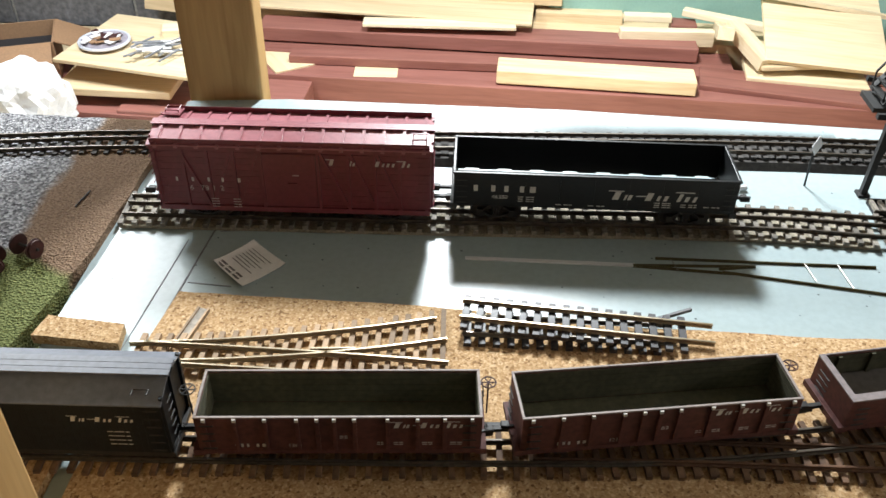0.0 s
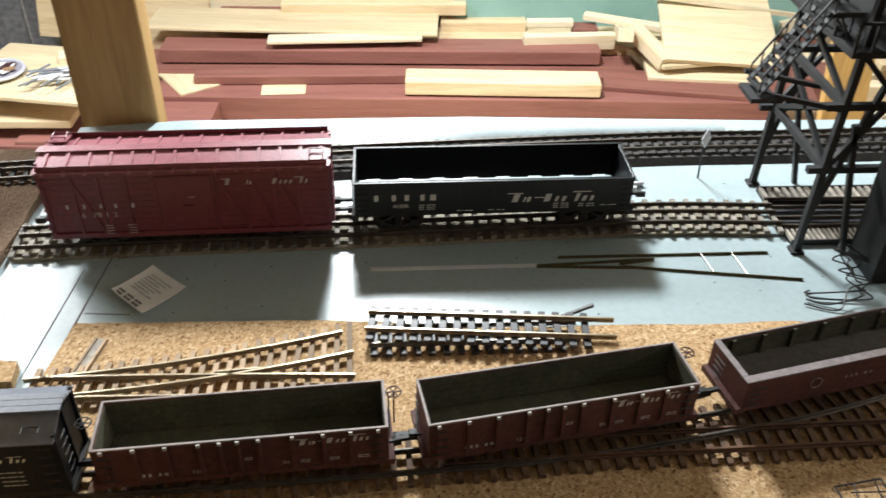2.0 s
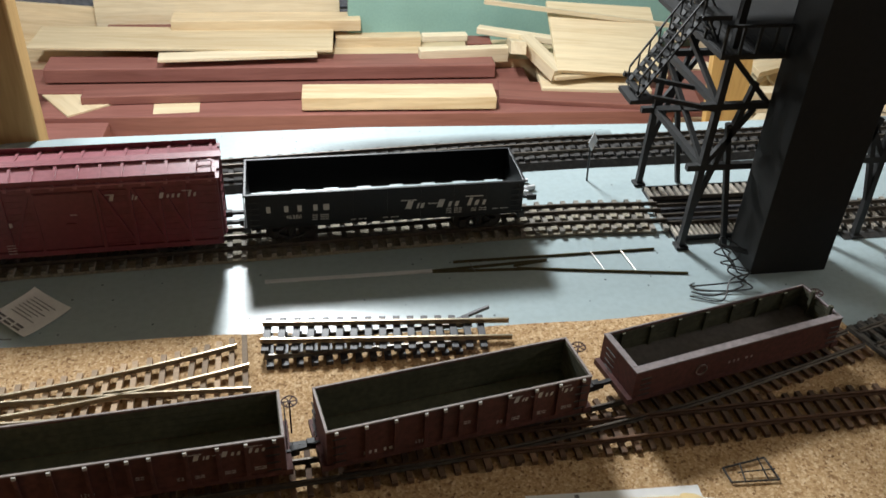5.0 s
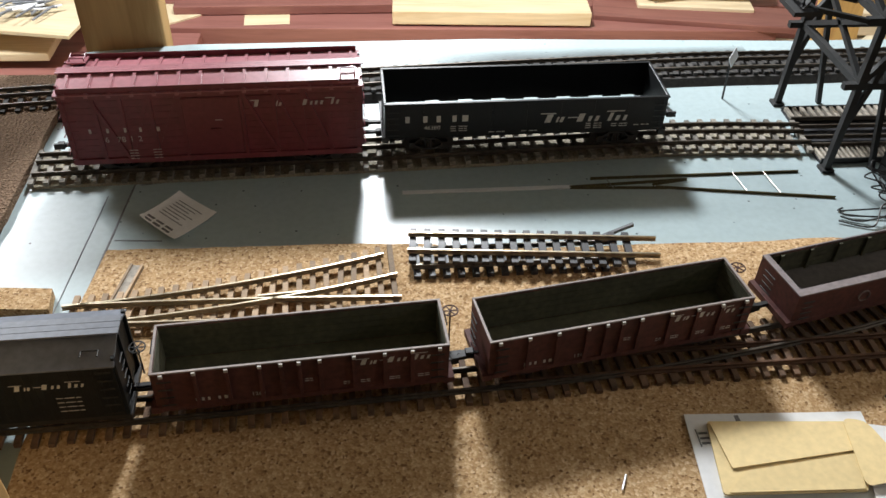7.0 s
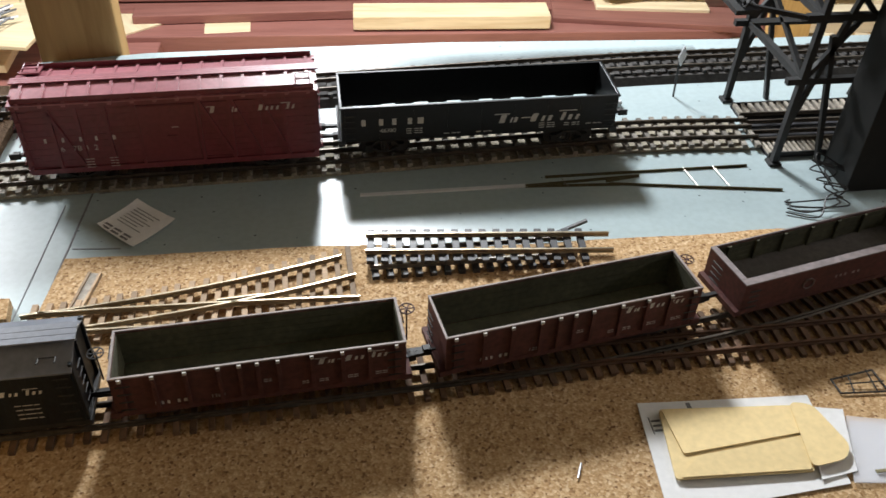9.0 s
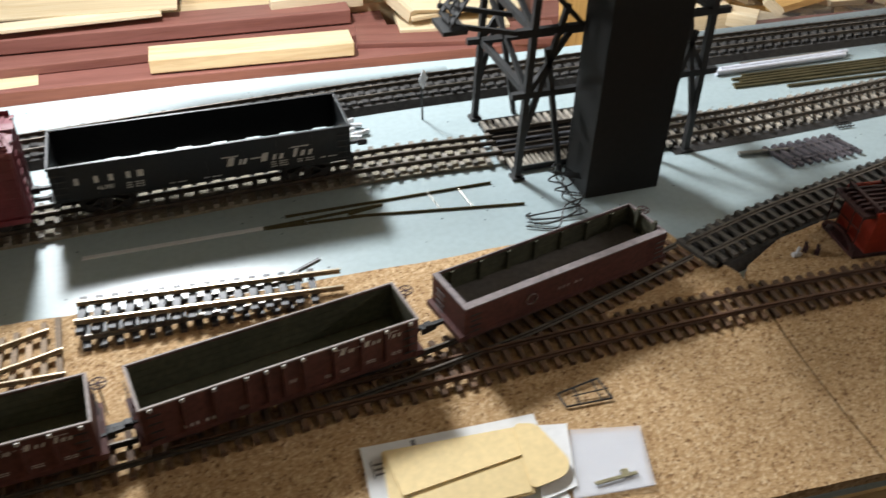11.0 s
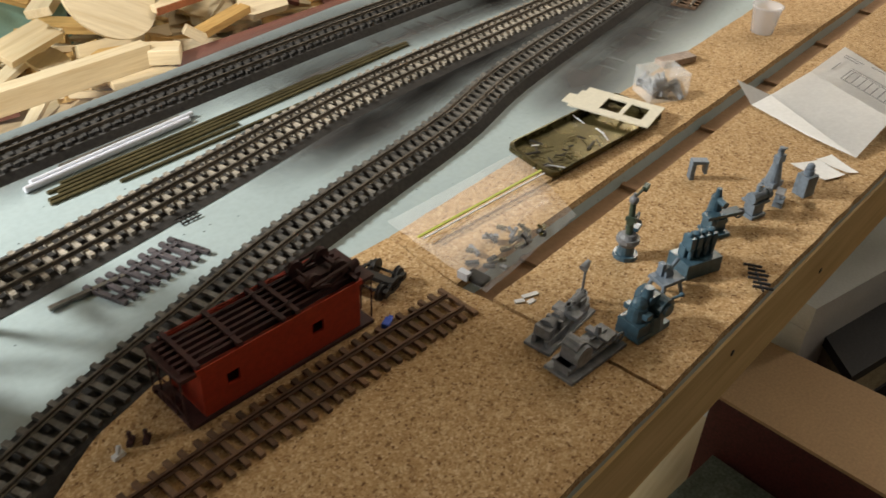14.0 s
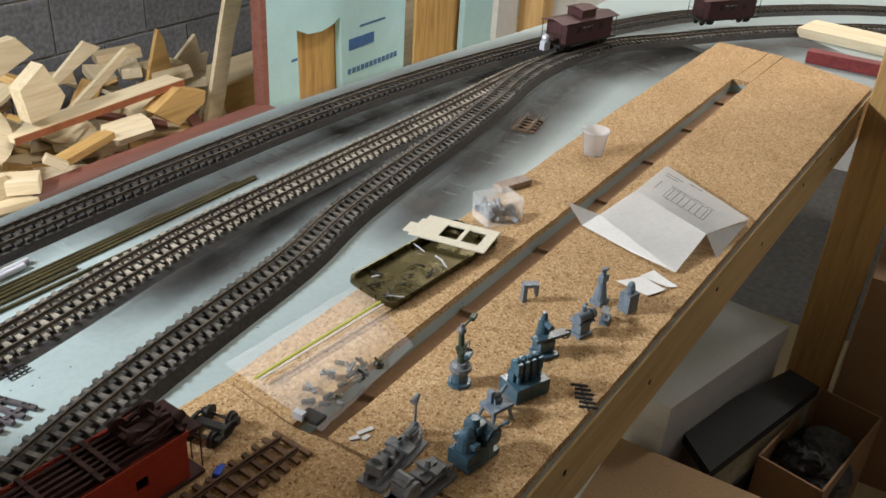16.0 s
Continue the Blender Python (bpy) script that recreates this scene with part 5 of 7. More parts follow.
def sheet(name, pts, z, material, label, category, th=0.0006, curl=0.0, parent=None, seg=10):
    """A thin sheet over four plan corners, with a slight curl."""
    bm = BM()
    a, b, c, d = [Vector((*p, 0)) for p in pts]
    lo, hi = [], []
    for i in range(seg + 1):
        for rows_, up in ((lo, 0.0), (hi, th)):
            row = []
            for j in range(seg + 1):
                u, v = i / seg, j / seg
                p = a.lerp(b, u).lerp(d.lerp(c, u), v)
                w = curl * (abs(2 * u - 1) ** 3 + abs(2 * v - 1) ** 3) * 0.5 + 0.25 * curl * noise.noise(p * 25)
                row.append(bm.verts.new((p.x, p.y, z + up + max(0, w))))
            rows_.append(row)
    for i in range(seg):
        for j in range(seg):
            bm.faces.new((hi[i][j], hi[i + 1][j], hi[i + 1][j + 1], hi[i][j + 1]))
            bm.faces.new((lo[i][j], lo[i][j + 1], lo[i + 1][j + 1], lo[i + 1][j]))
        for k in (0, seg):
            bm.faces.new((hi[i][k], lo[i][k], lo[i + 1][k], hi[i + 1][k]))
            bm.faces.new((hi[k][i], hi[k][i + 1], lo[k][i + 1], lo[k][i]))
    bmesh.ops.recalc_face_normals(bm, faces=bm.faces[:])
    if parent is not None:
        return part(name, bm, material, parent, label)
    return solid(name, bm, material, label, category)


card = thing("instruction_card", "small white printed instruction slip on foam", "card")
sheet("slip", [(-0.229, 0.606), (-0.195, 0.572), (-0.164, 0.606), (-0.200, 0.639)], 0.0012, PAPER, "", "", 0.0005, 0.003, card)
bm = BM()
mc = pose(-0.197, 0.605, 0.0032, 0, 0, -44)
for i in range(7):
    box(bm, -0.016, 0.014 - (i % 3) * 0.004, 0.014 - i * 0.0035, 0.0147 - i * 0.0035, 0, 0.0002, mc)
for i in range(2):
    for k in range(3):
        box(bm, -0.020 + k * 0.012, -0.011 + k * 0.012, -0.0165 - i * 0.0038, -0.0145 - i * 0.0038, 0, 0.0002, mc)
part("printing", bm, INK, card)

sheet("paper_sheet", [(0.164, 0.270), (0.288, 0.279), (0.293, 0.352), (0.171, 0.358)], 0.0096, PAPER, "white printed sheet under an envelope", "paper", 0.0005, 0.0006)
sheet("paper_sheet", [(0.270, 0.283), (0.296, 0.287), (0.311, 0.336), (0.284, 0.342)], 0.0106, PAPER, "white folded paper under an envelope", "paper", 0.0009, 0.0008)
pm = BM()
box(pm, 0.2045, 0.2075, 0.3485, 0.3545, 0.0104, 0.0107)
for i in range(3):
    box(pm, 0.176, 0.182, 0.333 + i * 0.004, 0.3345 + i * 0.004, 0.0104, 0.0107)
box(pm, 0.1745, 0.1752, 0.331, 0.345, 0.0104, 0.0107)
solid("print_mark", pm, INK, "dark print marks on a white sheet", "print")
env = thing("envelope", "yellow manila envelope with its flap folded over", "envelope")


def rounded(pts, r, n=5):
    """A plan outline with its corners rounded off."""
    out = []
    for i in range(len(pts)):
        a, b, c = (Vector((*pts[(i + k) % len(pts)], 0)) for k in (-1, 0, 1))
        p, q = b + (a - b).normalized() * r, b + (c - b).normalized() * r
        for k in range(n + 1):
            t = k / n
            w = p * (1 - t) ** 2 + b * 2 * t * (1 - t) + q * t * t
            out.append((w.x, w.y))
    return out


part("envelope_body", prism(BM(), rounded([(0.176, 0.293), (0.268, 0.289), (0.283, 0.342), (0.183, 0.349)], 0.003), 0.0120, 0.0134), MANILA, env)
part("lower_panel", prism(BM(), rounded([(0.179, 0.2935), (0.266, 0.290), (0.272, 0.3165), (0.195, 0.3085)], 0.002), 0.0138, 0.0143), MANILA, env)
part("upper_panel", prism(BM(), rounded([(0.187, 0.3105), (0.272, 0.3185), (0.278, 0.341), (0.184, 0.3475)], 0.002), 0.0142, 0.0149), MANILA, env)
part("flap", prism(BM(), rounded([(0.266, 0.2905), (0.291, 0.294), (0.299, 0.304), (0.289, 0.340), (0.274, 0.344)], 0.006), 0.0152, 0.0158), MANILA, env, "lighter rounded flap")
bagc = thing("plastic_bag", "milky zip bag with a small brass casting inside", "plastic bag")
sheet("film", [(0.290, 0.279), (0.345, 0.273), (0.359, 0.320), (0.311, 0.331)], 0.0100, CUPM, "", "", 0.0007, 0.0010, bagc)
sheet("insert", [(0.293, 0.281), (0.343, 0.2755), (0.356, 0.318), (0.312, 0.328)], 0.0094, PAPER, "white card inside", "", 0.0004, 0.0, bagc)
BRASS_PALE = plain("pale_brass", (0.40, 0.36, 0.22), 0.45, 0.4, vary=0.15)
part("casting", box(box(BM(), 0.308, 0.338, 0.2840, 0.2862, 0.0114, 0.0124), 0.328, 0.333, 0.2862, 0.2900, 0.0114, 0.0124), BRASS_PALE, bagc)
solid("metal_pin", rod(BM(), (0.115, 0.303, 0.0102), (0.120, 0.314, 0.0102), 0.0007), SILVER, "tiny bright metal pin on cork", "pin")
for x, y, a in ((0.584, 0.452, 0), (0.596, 0.456, 1), (0.604, 0.450, 1)):
    b = BM()
    box(b, -0.004, 0.004, -0.002, 0.002, 0, 0.003)
    rod(b, (0, 0, 0.003), (0.002, 0.001, 0.008), 0.0016)
    solid("small_casting", b, WHITEP if a == 0 else UNDER, "tiny white plastic casting on cork" if a == 0 else "tiny rust brown casting on cork", "casting", pose(x, y, 0.0091, 0, 0, 40 * a))

# ---------------------------------------------------------------- upturned caboose


def upturned_caboose(m):
    L, W, H = 0.134, 0.044, 0.046
    c = thing("caboose", "orange-red caboose body lying upside down without trucks fitted", "caboose", m)
    bm = BM()
    th = 0.002
    # wall with two real window openings
    wins = ((-0.043, 0.0245), (0.028, 0.0245))
    xs = [-L / 2] + [v for w in wins for v in (w[0] - 0.005, w[0] + 0.005)] + [L / 2]
    for y0, y1 in ((-W / 2, -W / 2 + th), (W / 2 - th, W / 2)):
        for i in range(0, len(xs), 2):
            box(bm, xs[i], xs[i + 1], y0, y1, 0.003, H)
        for wx, wz in wins:
            box(bm, wx - 0.005, wx + 0.005, y0, y1, 0.003, wz - 0.005)
            box(bm, wx - 0.005, wx + 0.005, y0, y1, wz + 0.005, H)
    box(bm, -L / 2, -L / 2 + th, -W / 2 + th, W / 2 - th, 0.003, H)
    box(bm, L / 2 - th, L / 2, -W / 2 + th, W / 2 - th, 0.003, H)
    part("body", bm, ORANGE, c)
    part("sill_edge", box(box(BM(), -L / 2 - 0.002, L / 2 + 0.002, -W / 2 - 0.001, -W / 2 + 0.0016, H - 0.004, H), -L / 2 - 0.002, L / 2 + 0.002, W / 2 - 0.0016, W / 2 + 0.001, H - 0.004, H), ORANGE, c)
    part("roof", box(BM(), -L / 2 - 0.012, L / 2 + 0.012, -W / 2 - 0.002, W / 2 + 0.002, 0.0, 0.003), UNDER, c, "dark red roof resting on cork")
    part("floor_underside", box(BM(), -L / 2 + th, L / 2 - th, -W / 2 + th, W / 2 - th, H - 0.006, H - 0.003), DARK, c)
    for y in (-0.015, -0.009, -0.003, 0.003, 0.009, 0.015):
        part("floor_beam", box(BM(), -L / 2 - 0.010, L / 2 + 0.006, y - 0.0012, y + 0.0012, H - 0.003, H + 0.0015), UNDER, c)
    for x in (-L / 2, -0.035, 0.0, 0.012, L / 2 - 0.002):
        part("cross_member", box(BM(), x - 0.0018, x + 0.0018, -W / 2, W / 2, H - 0.002, H + 0.0032), UNDER, c)
    for y in (-0.012, 0.012):
        part("truss_rod", polyline_tube([Vector((-0.06, y, H)), Vector((-0.02, y, H + 0.005)), Vector((0.02, y, H + 0.005)), Vector((0.06, y, H))], 0.0006), UNDER, c)
    for s in (-1, 1):
        part("end_platform", box(BM(), s * (L / 2 + 0.007) - 0.007, s * (L / 2 + 0.007) + 0.007, -W / 2, W / 2, H - 0.005, H - 0.002), UNDER, c)
        bm = BM()
        for y in (-W / 2 + 0.002, -0.008, 0.008, W / 2 - 0.002):
            rod(bm, (s * (L / 2 + 0.013), y, 0.003), (s * (L / 2 + 0.013), y, H - 0.004), 0.0006, seg=6)
        rod(bm, (s * (L / 2 + 0.013), -W / 2, H - 0.018), (s * (L / 2 + 0.013), W / 2, H - 0.018), 0.0006, seg=6)
        part("end_railing", bm, UNDER, c)
    bm = BM()
    for i in range(9):
        a0, a1 = math.pi * i / 9, math.pi * (i + 1) / 9
        beam(bm, (-L / 2 - 0.012, -0.022 * math.cos(a0), 0.003 + 0.012 * math.sin(a0)), (-L / 2 - 0.012, -0.022 * math.cos(a1), 0.003 + 0.012 * math.sin(a1)), 0.003, 0.003)
    part("end_arch", bm, UNDER, c)
    # truck still attached, wheels up
    t = part("truck", box(BM(), 0.030, 0.064, -0.005, 0.005, H + 0.002, H + 0.006), UNDER, c)
    for x in (0.034, 0.058):
        b = BM()
        rod(b, (x, -0.016, H + 0.009), (x, 0.016, H + 0.009), 0.0013)
        for s in (-1, 1):
            rod(b, (x, s * 0.0085, H + 0.009), (x, s * 0.0118, H + 0.009), 0.0066, seg=18)
        part("wheelset", b, UNDER, t)
    for s in (-1, 1):
        b = BM()
        beam(b, (0.030, s * 0.0150, H + 0.009), (0.046, s * 0.0150, H + 0.003), 0.0024, 0.002)
        beam(b, (0.062, s * 0.0150, H + 0.009), (0.046, s * 0.0150, H + 0.003), 0.0024, 0.002)
        beam(b, (0.030, s * 0.0150, H + 0.009), (0.062, s * 0.0150, H + 0.012), 0.0024, 0.002)
        part("side_frame", b, UNDER, t)
    rod_end = rod(BM(), (0.066, -0.012, H + 0.006), (0.074, -0.012, H + 0.008), 0.0032)
    part("brake_cylinder", rod_end, UNDER, c)


upturned_caboose(pose(0.7085, 0.4490, 0.0095, 0, 0, -6.0))
lt = thing("truck_frame", "dark metal caboose truck lying on cork", "truck", pose(0.8195, 0.4440, 0.0095, 0, 0, 10))
truck(lt, 0.0, 0.019, 0.0066, 0.026, IRON)
solid("plastic_scrap", box(box(BM(), -0.006, 0.004, -0.003, 0.003, 0, 0.005, bevel=0.001), 0.002, 0.008, -0.0015, 0.0015, 0.001, 0.003), BLUEP, "small bright blue plastic scrap on cork", "plastic scrap", pose(0.789, 0.4075, 0.0092, 0, 0, 20))
for x, y, a, l in ((0.890, 0.345, 15, 0.014), (0.878, 0.347, 5, 0.008), (0.884, 0.340, 30, 0.007)):
    solid("plastic_strip", box(BM(), -l / 2, l / 2, -0.002, 0.002, 0, 0.0012), WHITEP, "small white plastic strip on cork", "plastic strip", pose(x, y, 0.0092, 0, 0, a - 40), "white strips")


# ---------------------------------------------------------------- bench clutter at the slot


def zip_bag():
    b = thing("zip_bag", "clear zip bag of small metal castings", "plastic bag")
    bm = BM()
    a0, b0, c0, d0 = (Vector((0.868, 0.372, 0)), Vector((1.012, 0.376, 0)), Vector((1.071, 0.482, 0)), Vector((0.890, 0.497, 0)))
    n = 22
    g = []
    for i in range(n + 1):
        row = []
        for j in range(n + 1):
            u, v = i / n, j / n
            p = a0.lerp(b0, u).lerp(d0.lerp(c0, u), v)
            e = min(u, 1 - u, v * 1.2, 1 - v)
            w = (0.010 * math.exp(-((v - 0.28) / 0.22) ** 2) + 0.002) * min(1, e * 7) + 0.0022 * (noise.noise(p * 55) + 0.6 * noise.noise(p * 120))
            row.append(bm.verts.new((p.x, p.y, 0.0105 + max(0, w))))
        g.append(row)
    for i in range(n):
        for j in range(n):
            bm.faces.new((g[i][j], g[i + 1][j], g[i + 1][j + 1], g[i][j + 1]))
    f = part("film", bm, BAGM, b, smooth=True)
    f.visible_shadow = False
    part("zip_seal", beam(BM(), (0.884, 0.4565, 0.0165), (1.046, 0.4375, 0.0175), 0.0024, 0.0014), YELLOW, b, "yellow-green zip seal")
    part("zip_lip", beam(BM(), (0.886, 0.4515, 0.0168), (1.044, 0.4325, 0.0175), 0.0012, 0.001), WHITEP, b)
    r = random.Random(9)
    for i in range(22):
        x, y = r.uniform(0.885, 0.975), r.uniform(0.380, 0.415)
        m = Matrix.Translation((x, y, 0.0102 + r.uniform(0, 0.003))) @ Matrix.Rotation(r.uniform(0, 3.1), 4, "Z")
        bm = box(BM(), -r.uniform(0.003, 0.010), r.uniform(0.003, 0.010), -0.0016, 0.0016, 0, 0.003, m)
        if i % 2:
            rod(bm, m @ Vector((0, 0, 0.002)), m @ Vector((0.002, 0.005, 0.006)), 0.0014, seg=8)
        part("casting", bm, (BRASS, IRON, TRAYM, FIGGREY, IRON)[i % 5], b)
    bm = box(BM(), 0.870, 0.884, 0.378, 0.398, 0.0100, 0.015, bevel=0.002)
    part("dark_part", bm, IRON, b)
    part("foil_tag", box(BM(), 0.868, 0.874, 0.392, 0.402, 0.011, 0.018), SILVER, b)


zip_bag()


def brass_tray():
    q = [(1.046, 0.424), (1.236, 0.402), (1.246, 0.470), (1.064, 0.492)]
    t = thing("metal_tray", "shallow brass-coloured metal tray with loose parts", "tray")
    cx, cy = sum(p[0] for p in q) / 4, sum(p[1] for p in q) / 4

    def inset(k):
        return [(cx + (x - cx) * k, cy + (y - cy) * k) for x, y in q]
    def wall(k0, z0, k1, z1, name):
        lo = rounded(inset(k0), 0.012)
        hi = rounded(inset(k1), 0.012)
        bm = BM()
        a = [bm.verts.new((*p, z0)) for p in lo]
        b = [bm.verts.new((*p, z1)) for p in hi]
        for i in range(len(a)):
            j = (i + 1) % len(a)
            bm.faces.new((a[i], a[j], b[j], b[i]))
        bmesh.ops.solidify(bm, geom=bm.faces[:], thickness=0.0006)
        part(name, bm, TRAYM, t, smooth=False)
    part("tray_base", prism(BM(), rounded(inset(0.93), 0.012), 0.0096, 0.0104), TRAYM, t)
    wall(0.93, 0.0104, 0.955, 0.0176, "tray_side")
    wall(0.955, 0.0176, 1.0, 0.0180, "tray_lip")
    wall(1.0, 0.0180, 1.005, 0.0130, "tray_skirt")
    r = random.Random(3)
    for i in range(30):
        u, v = r.uniform(0.10, 0.62), r.uniform(0.12, 0.85)
        if i < 12:
            u = r.uniform(0.03, 0.2)
        x = q[0][0] + (q[1][0] - q[0][0]) * u + (q[3][0] - q[0][0]) * v
        y = q[0][1] + (q[1][1] - q[0][1]) * u + (q[3][1] - q[0][1]) * v
        a = r.uniform(0, 3.14)
        l = r.uniform(0.002, 0.009)
        part("loose_part", rod(BM(), (x - l * math.cos(a), y - l * math.sin(a), 0.0125), (x + l * math.cos(a), y + l * math.sin(a), 0.0125 + r.uniform(0, 0.003)), r.uniform(0.0005, 0.0013), seg=6), (BRASS, IRON, BRASS, IRON, SILVER)[i % 5], t)
    return t


brass_tray()
pl = thing("cut_plate", "creamy white plastic plate with cut window openings on the tray", "plastic plate")
m = pose(1.212, 0.449, 0.0185, 0, 0, -82)
bm = BM()
for x0, x1, y0, y1 in ((-0.046, 0.046, -0.028, -0.016), (-0.042, 0.046, 0.014, 0.026), (-0.046, -0.014, -0.016, 0.014), (0.034, 0.046, -0.016, 0.014), (0.008, 0.013, -0.016, 0.014), (-0.055, -0.046, -0.022, 0.000)):
    box(bm, x0, x1, y0, y1, 0, 0.0016, m)
part("plate", bm, plain("cream_plastic", (0.66, 0.62, 0.50), 0.5, vary=0.06), pl)

cb = thing("clear_box", "small clear plastic box with grey castings", "plastic box", pose(1.291, 0.436, 0.0092, 0, 0, -32))
for nm, b in (("box_side", (-0.024, 0.024, -0.020, -0.019, 0, 0.03)), ("box_side", (-0.024, 0.024, 0.019, 0.020, 0, 0.03)), ("box_end", (-0.024, -0.023, -0.019, 0.019, 0, 0.03)), ("box_end", (0.023, 0.024, -0.019, 0.019, 0, 0.03)), ("box_base", (-0.023, 0.023, -0.019, 0.019, 0, 0.001)), ("box_lid", (-0.0245, 0.0245, -0.0205, 0.0205, 0.0302, 0.0312))):
    o = part(nm, box(BM(), *b), CLEAR, cb)
    o.visible_shadow = False
r = random.Random(12)
for i in range(14):
    c = Vector((r.uniform(-0.018, 0.018), r.uniform(-0.014, 0.014), 0.003 + 0.0012 * i))
    mm = Matrix.Translation(c) @ Euler((r.uniform(-0.6, 0.6), r.uniform(-0.6, 0.6), r.uniform(0, 3))).to_matrix().to_4x4()
    bm = box(BM(), -0.009, 0.009, -0.005, 0.005, -0.0025, 0.0025, mm)
    rod(bm, mm @ Vector((-0.007, 0, 0)), mm @ Vector((0.007, 0, 0.006)), 0.003, seg=8)
    part("casting", bm, FIGGREY, cb)
solid("rubber_block", box(BM(), -0.026, 0.026, -0.009, 0.009, 0, 0.008, bevel=0.001), plain("pinkish_block", (0.40, 0.31, 0.26), 0.8), "small flat pinkish block on cork", "block", pose(1.385, 0.462, 0.0092, 0, 0, -22))
cup = thing("plastic_cup", "small milky plastic medicine cup standing on cork", "cup", pose(1.556, 0.420, 0.0092))
bm = BM()
n = 28
rings = []
for r_, z in ((0.0, 0.0012), (0.0145, 0.0012), (0.0192, 0.036), (0.0205, 0.036), (0.0205, 0.0375), (0.0182, 0.0375), (0.0135, 0.003), (0.0, 0.003)):
    rings.append([bm.verts.new((r_ * math.cos(2 * math.pi * k / n), r_ * math.sin(2 * math.pi * k / n), z)) for k in range(n)] if r_ else [bm.verts.new((0, 0, z))])
for a, b in zip(rings, rings[1:]):
    for k in range(n):
        k2 = (k + 1) % n
        if len(a) == 1:
            bm.faces.new((a[0], b[k], b[k2]))
        elif len(b) == 1:
            bm.faces.new((a[k], a[k2], b[0]))
        else:
            bm.faces.new((a[k], a[k2], b[k2], b[k]))
bmesh.ops.recalc_face_normals(bm, faces=bm.faces[:])
part("cup_wall", bm, CUPM, cup, smooth=True)

# unfolded instruction sheet
ps = thing("instruction_sheet", "large unfolded white instruction sheet with line drawings", "paper sheet")


def fold(name, pts):
    bm = BM()
    bm.faces.new([bm.verts.new(p) for p in pts])
    bmesh.ops.solidify(bm, geom=bm.faces[:], thickness=0.0003)
    return part(name, bm, PAPER, ps)


FL, TP, RT, FR, BT, IL = (Vector(p) for p in ((1.462, 0.322, 0.016), (1.564, 0.314, 0.018), (1.467, 0.177, 0.018), (1.377, 0.207, 0.026), (1.291, 0.214, 0.013), (1.372, 0.336, 0.013)))
fold("upper_panel", [FL, FR, RT, TP])
fold("lower_panel", [IL, BT, FR, FL])
fold("turned_corner", [FR, Vector((1.356, 0.186, 0.0100)), RT - Vector((0, 0, 0.002))])
fold("side_flap", [Vector((1.355, 0.373, 0.026)), Vector((1.336, 0.344, 0.011)), Vector((1.309, 0.269, 0.0105)), BT, IL])
PRINT = plain("pale_print", (0.22, 0.22, 0.24), 0.8, bump=0)


def drawing(o, u, v, strokes, wide=0.0011):
    """Line drawing on a panel: strokes in shares of its two edges."""
    bm = BM()
    n = u.cross(v).normalized()
    n = n if n.z > 0 else -n
    for x0, y0, x1, y1 in strokes:
        beam(bm, o + u * x0 + v * y0 + n * 0.0004, o + u * x1 + v * y1 + n * 0.0004, wide, 0.0002, n)
    return part("line_drawing", bm, PRINT, ps)


def frame_strokes(x0, y0, x1, y1):
    return [(x0, y0, x1, y0), (x1, y0, x1, y1), (x1, y1, x0, y1), (x0, y1, x0, y0)]


drawing(FL, FR - FL, TP - FL, frame_strokes(0.30, 0.22, 0.86, 0.52) + [(0.34 + 0.08 * i, 0.24, 0.34 + 0.08 * i, 0.50) for i in range(7)] + [(0.28, 0.56, 0.88, 0.56), (0.10, 0.80, 0.34, 0.80), (0.10, 0.74, 0.30, 0.74), (0.42, 0.84, 0.60, 0.84), (0.14, 0.30, 0.14, 0.55)])
drawing(IL, BT - IL, FL - IL, frame_strokes(0.12, 0.48, 0.40, 0.84) + frame_strokes(0.17, 0.55, 0.35, 0.77) + [(0.08, 0.38, 0.92, 0.38), (0.10, 0.30, 0.90, 0.30), (0.50, 0.80, 0.72, 0.80), (0.50, 0.73, 0.70, 0.73), (0.50, 0.66, 0.74, 0.66), (0.46, 0.45, 0.92, 0.62), (0.70, 0.12, 0.92, 0.12), (0.70, 0.06, 0.88, 0.06), (0.60, 0.20, 0.90, 0.55)])

for q in ([(1.237, 0.262), (1.228, 0.224), (1.252, 0.212), (1.264, 0.242)], [(1.264, 0.245), (1.258, 0.212), (1.266, 0.203), (1.284, 0.236)]):
    sheet("paper_scrap", q, 0.0098, PAPER, "small white paper scrap on cork", "paper", 0.0004, 0.0015)

# ---------------------------------------------------------------- miniature machine tools


def machine(label, x, y, a, pieces, s=1.15):
    """pieces: name, material, list of (shape, numbers) in millimetres."""
    t = thing("machine_tool", label, "model machine", pose(x, y, 0.0091, 0, 0, a), "miniature workshop machines")
    for nm, material, shapes in pieces:
        bm = BM()
        for kind, v in shapes:
            v = [q * 0.001 * s for q in v]
            if kind == "b":
                box(bm, *v, bevel=0.0005)
            elif kind == "r":
                rod(bm, v[0:3], v[3:6], v[6], v[7] if len(v) > 7 else None, seg=14)
            elif kind == "s":
                ball(bm, v[0:3], v[3])
            elif kind == "w":
                ring(bm, Matrix.Translation(v[0:3]) @ Matrix.Rotation(math.pi / 2, 4, "X"), v[3], v[4])
        part(nm, bm, material, t)
    return t


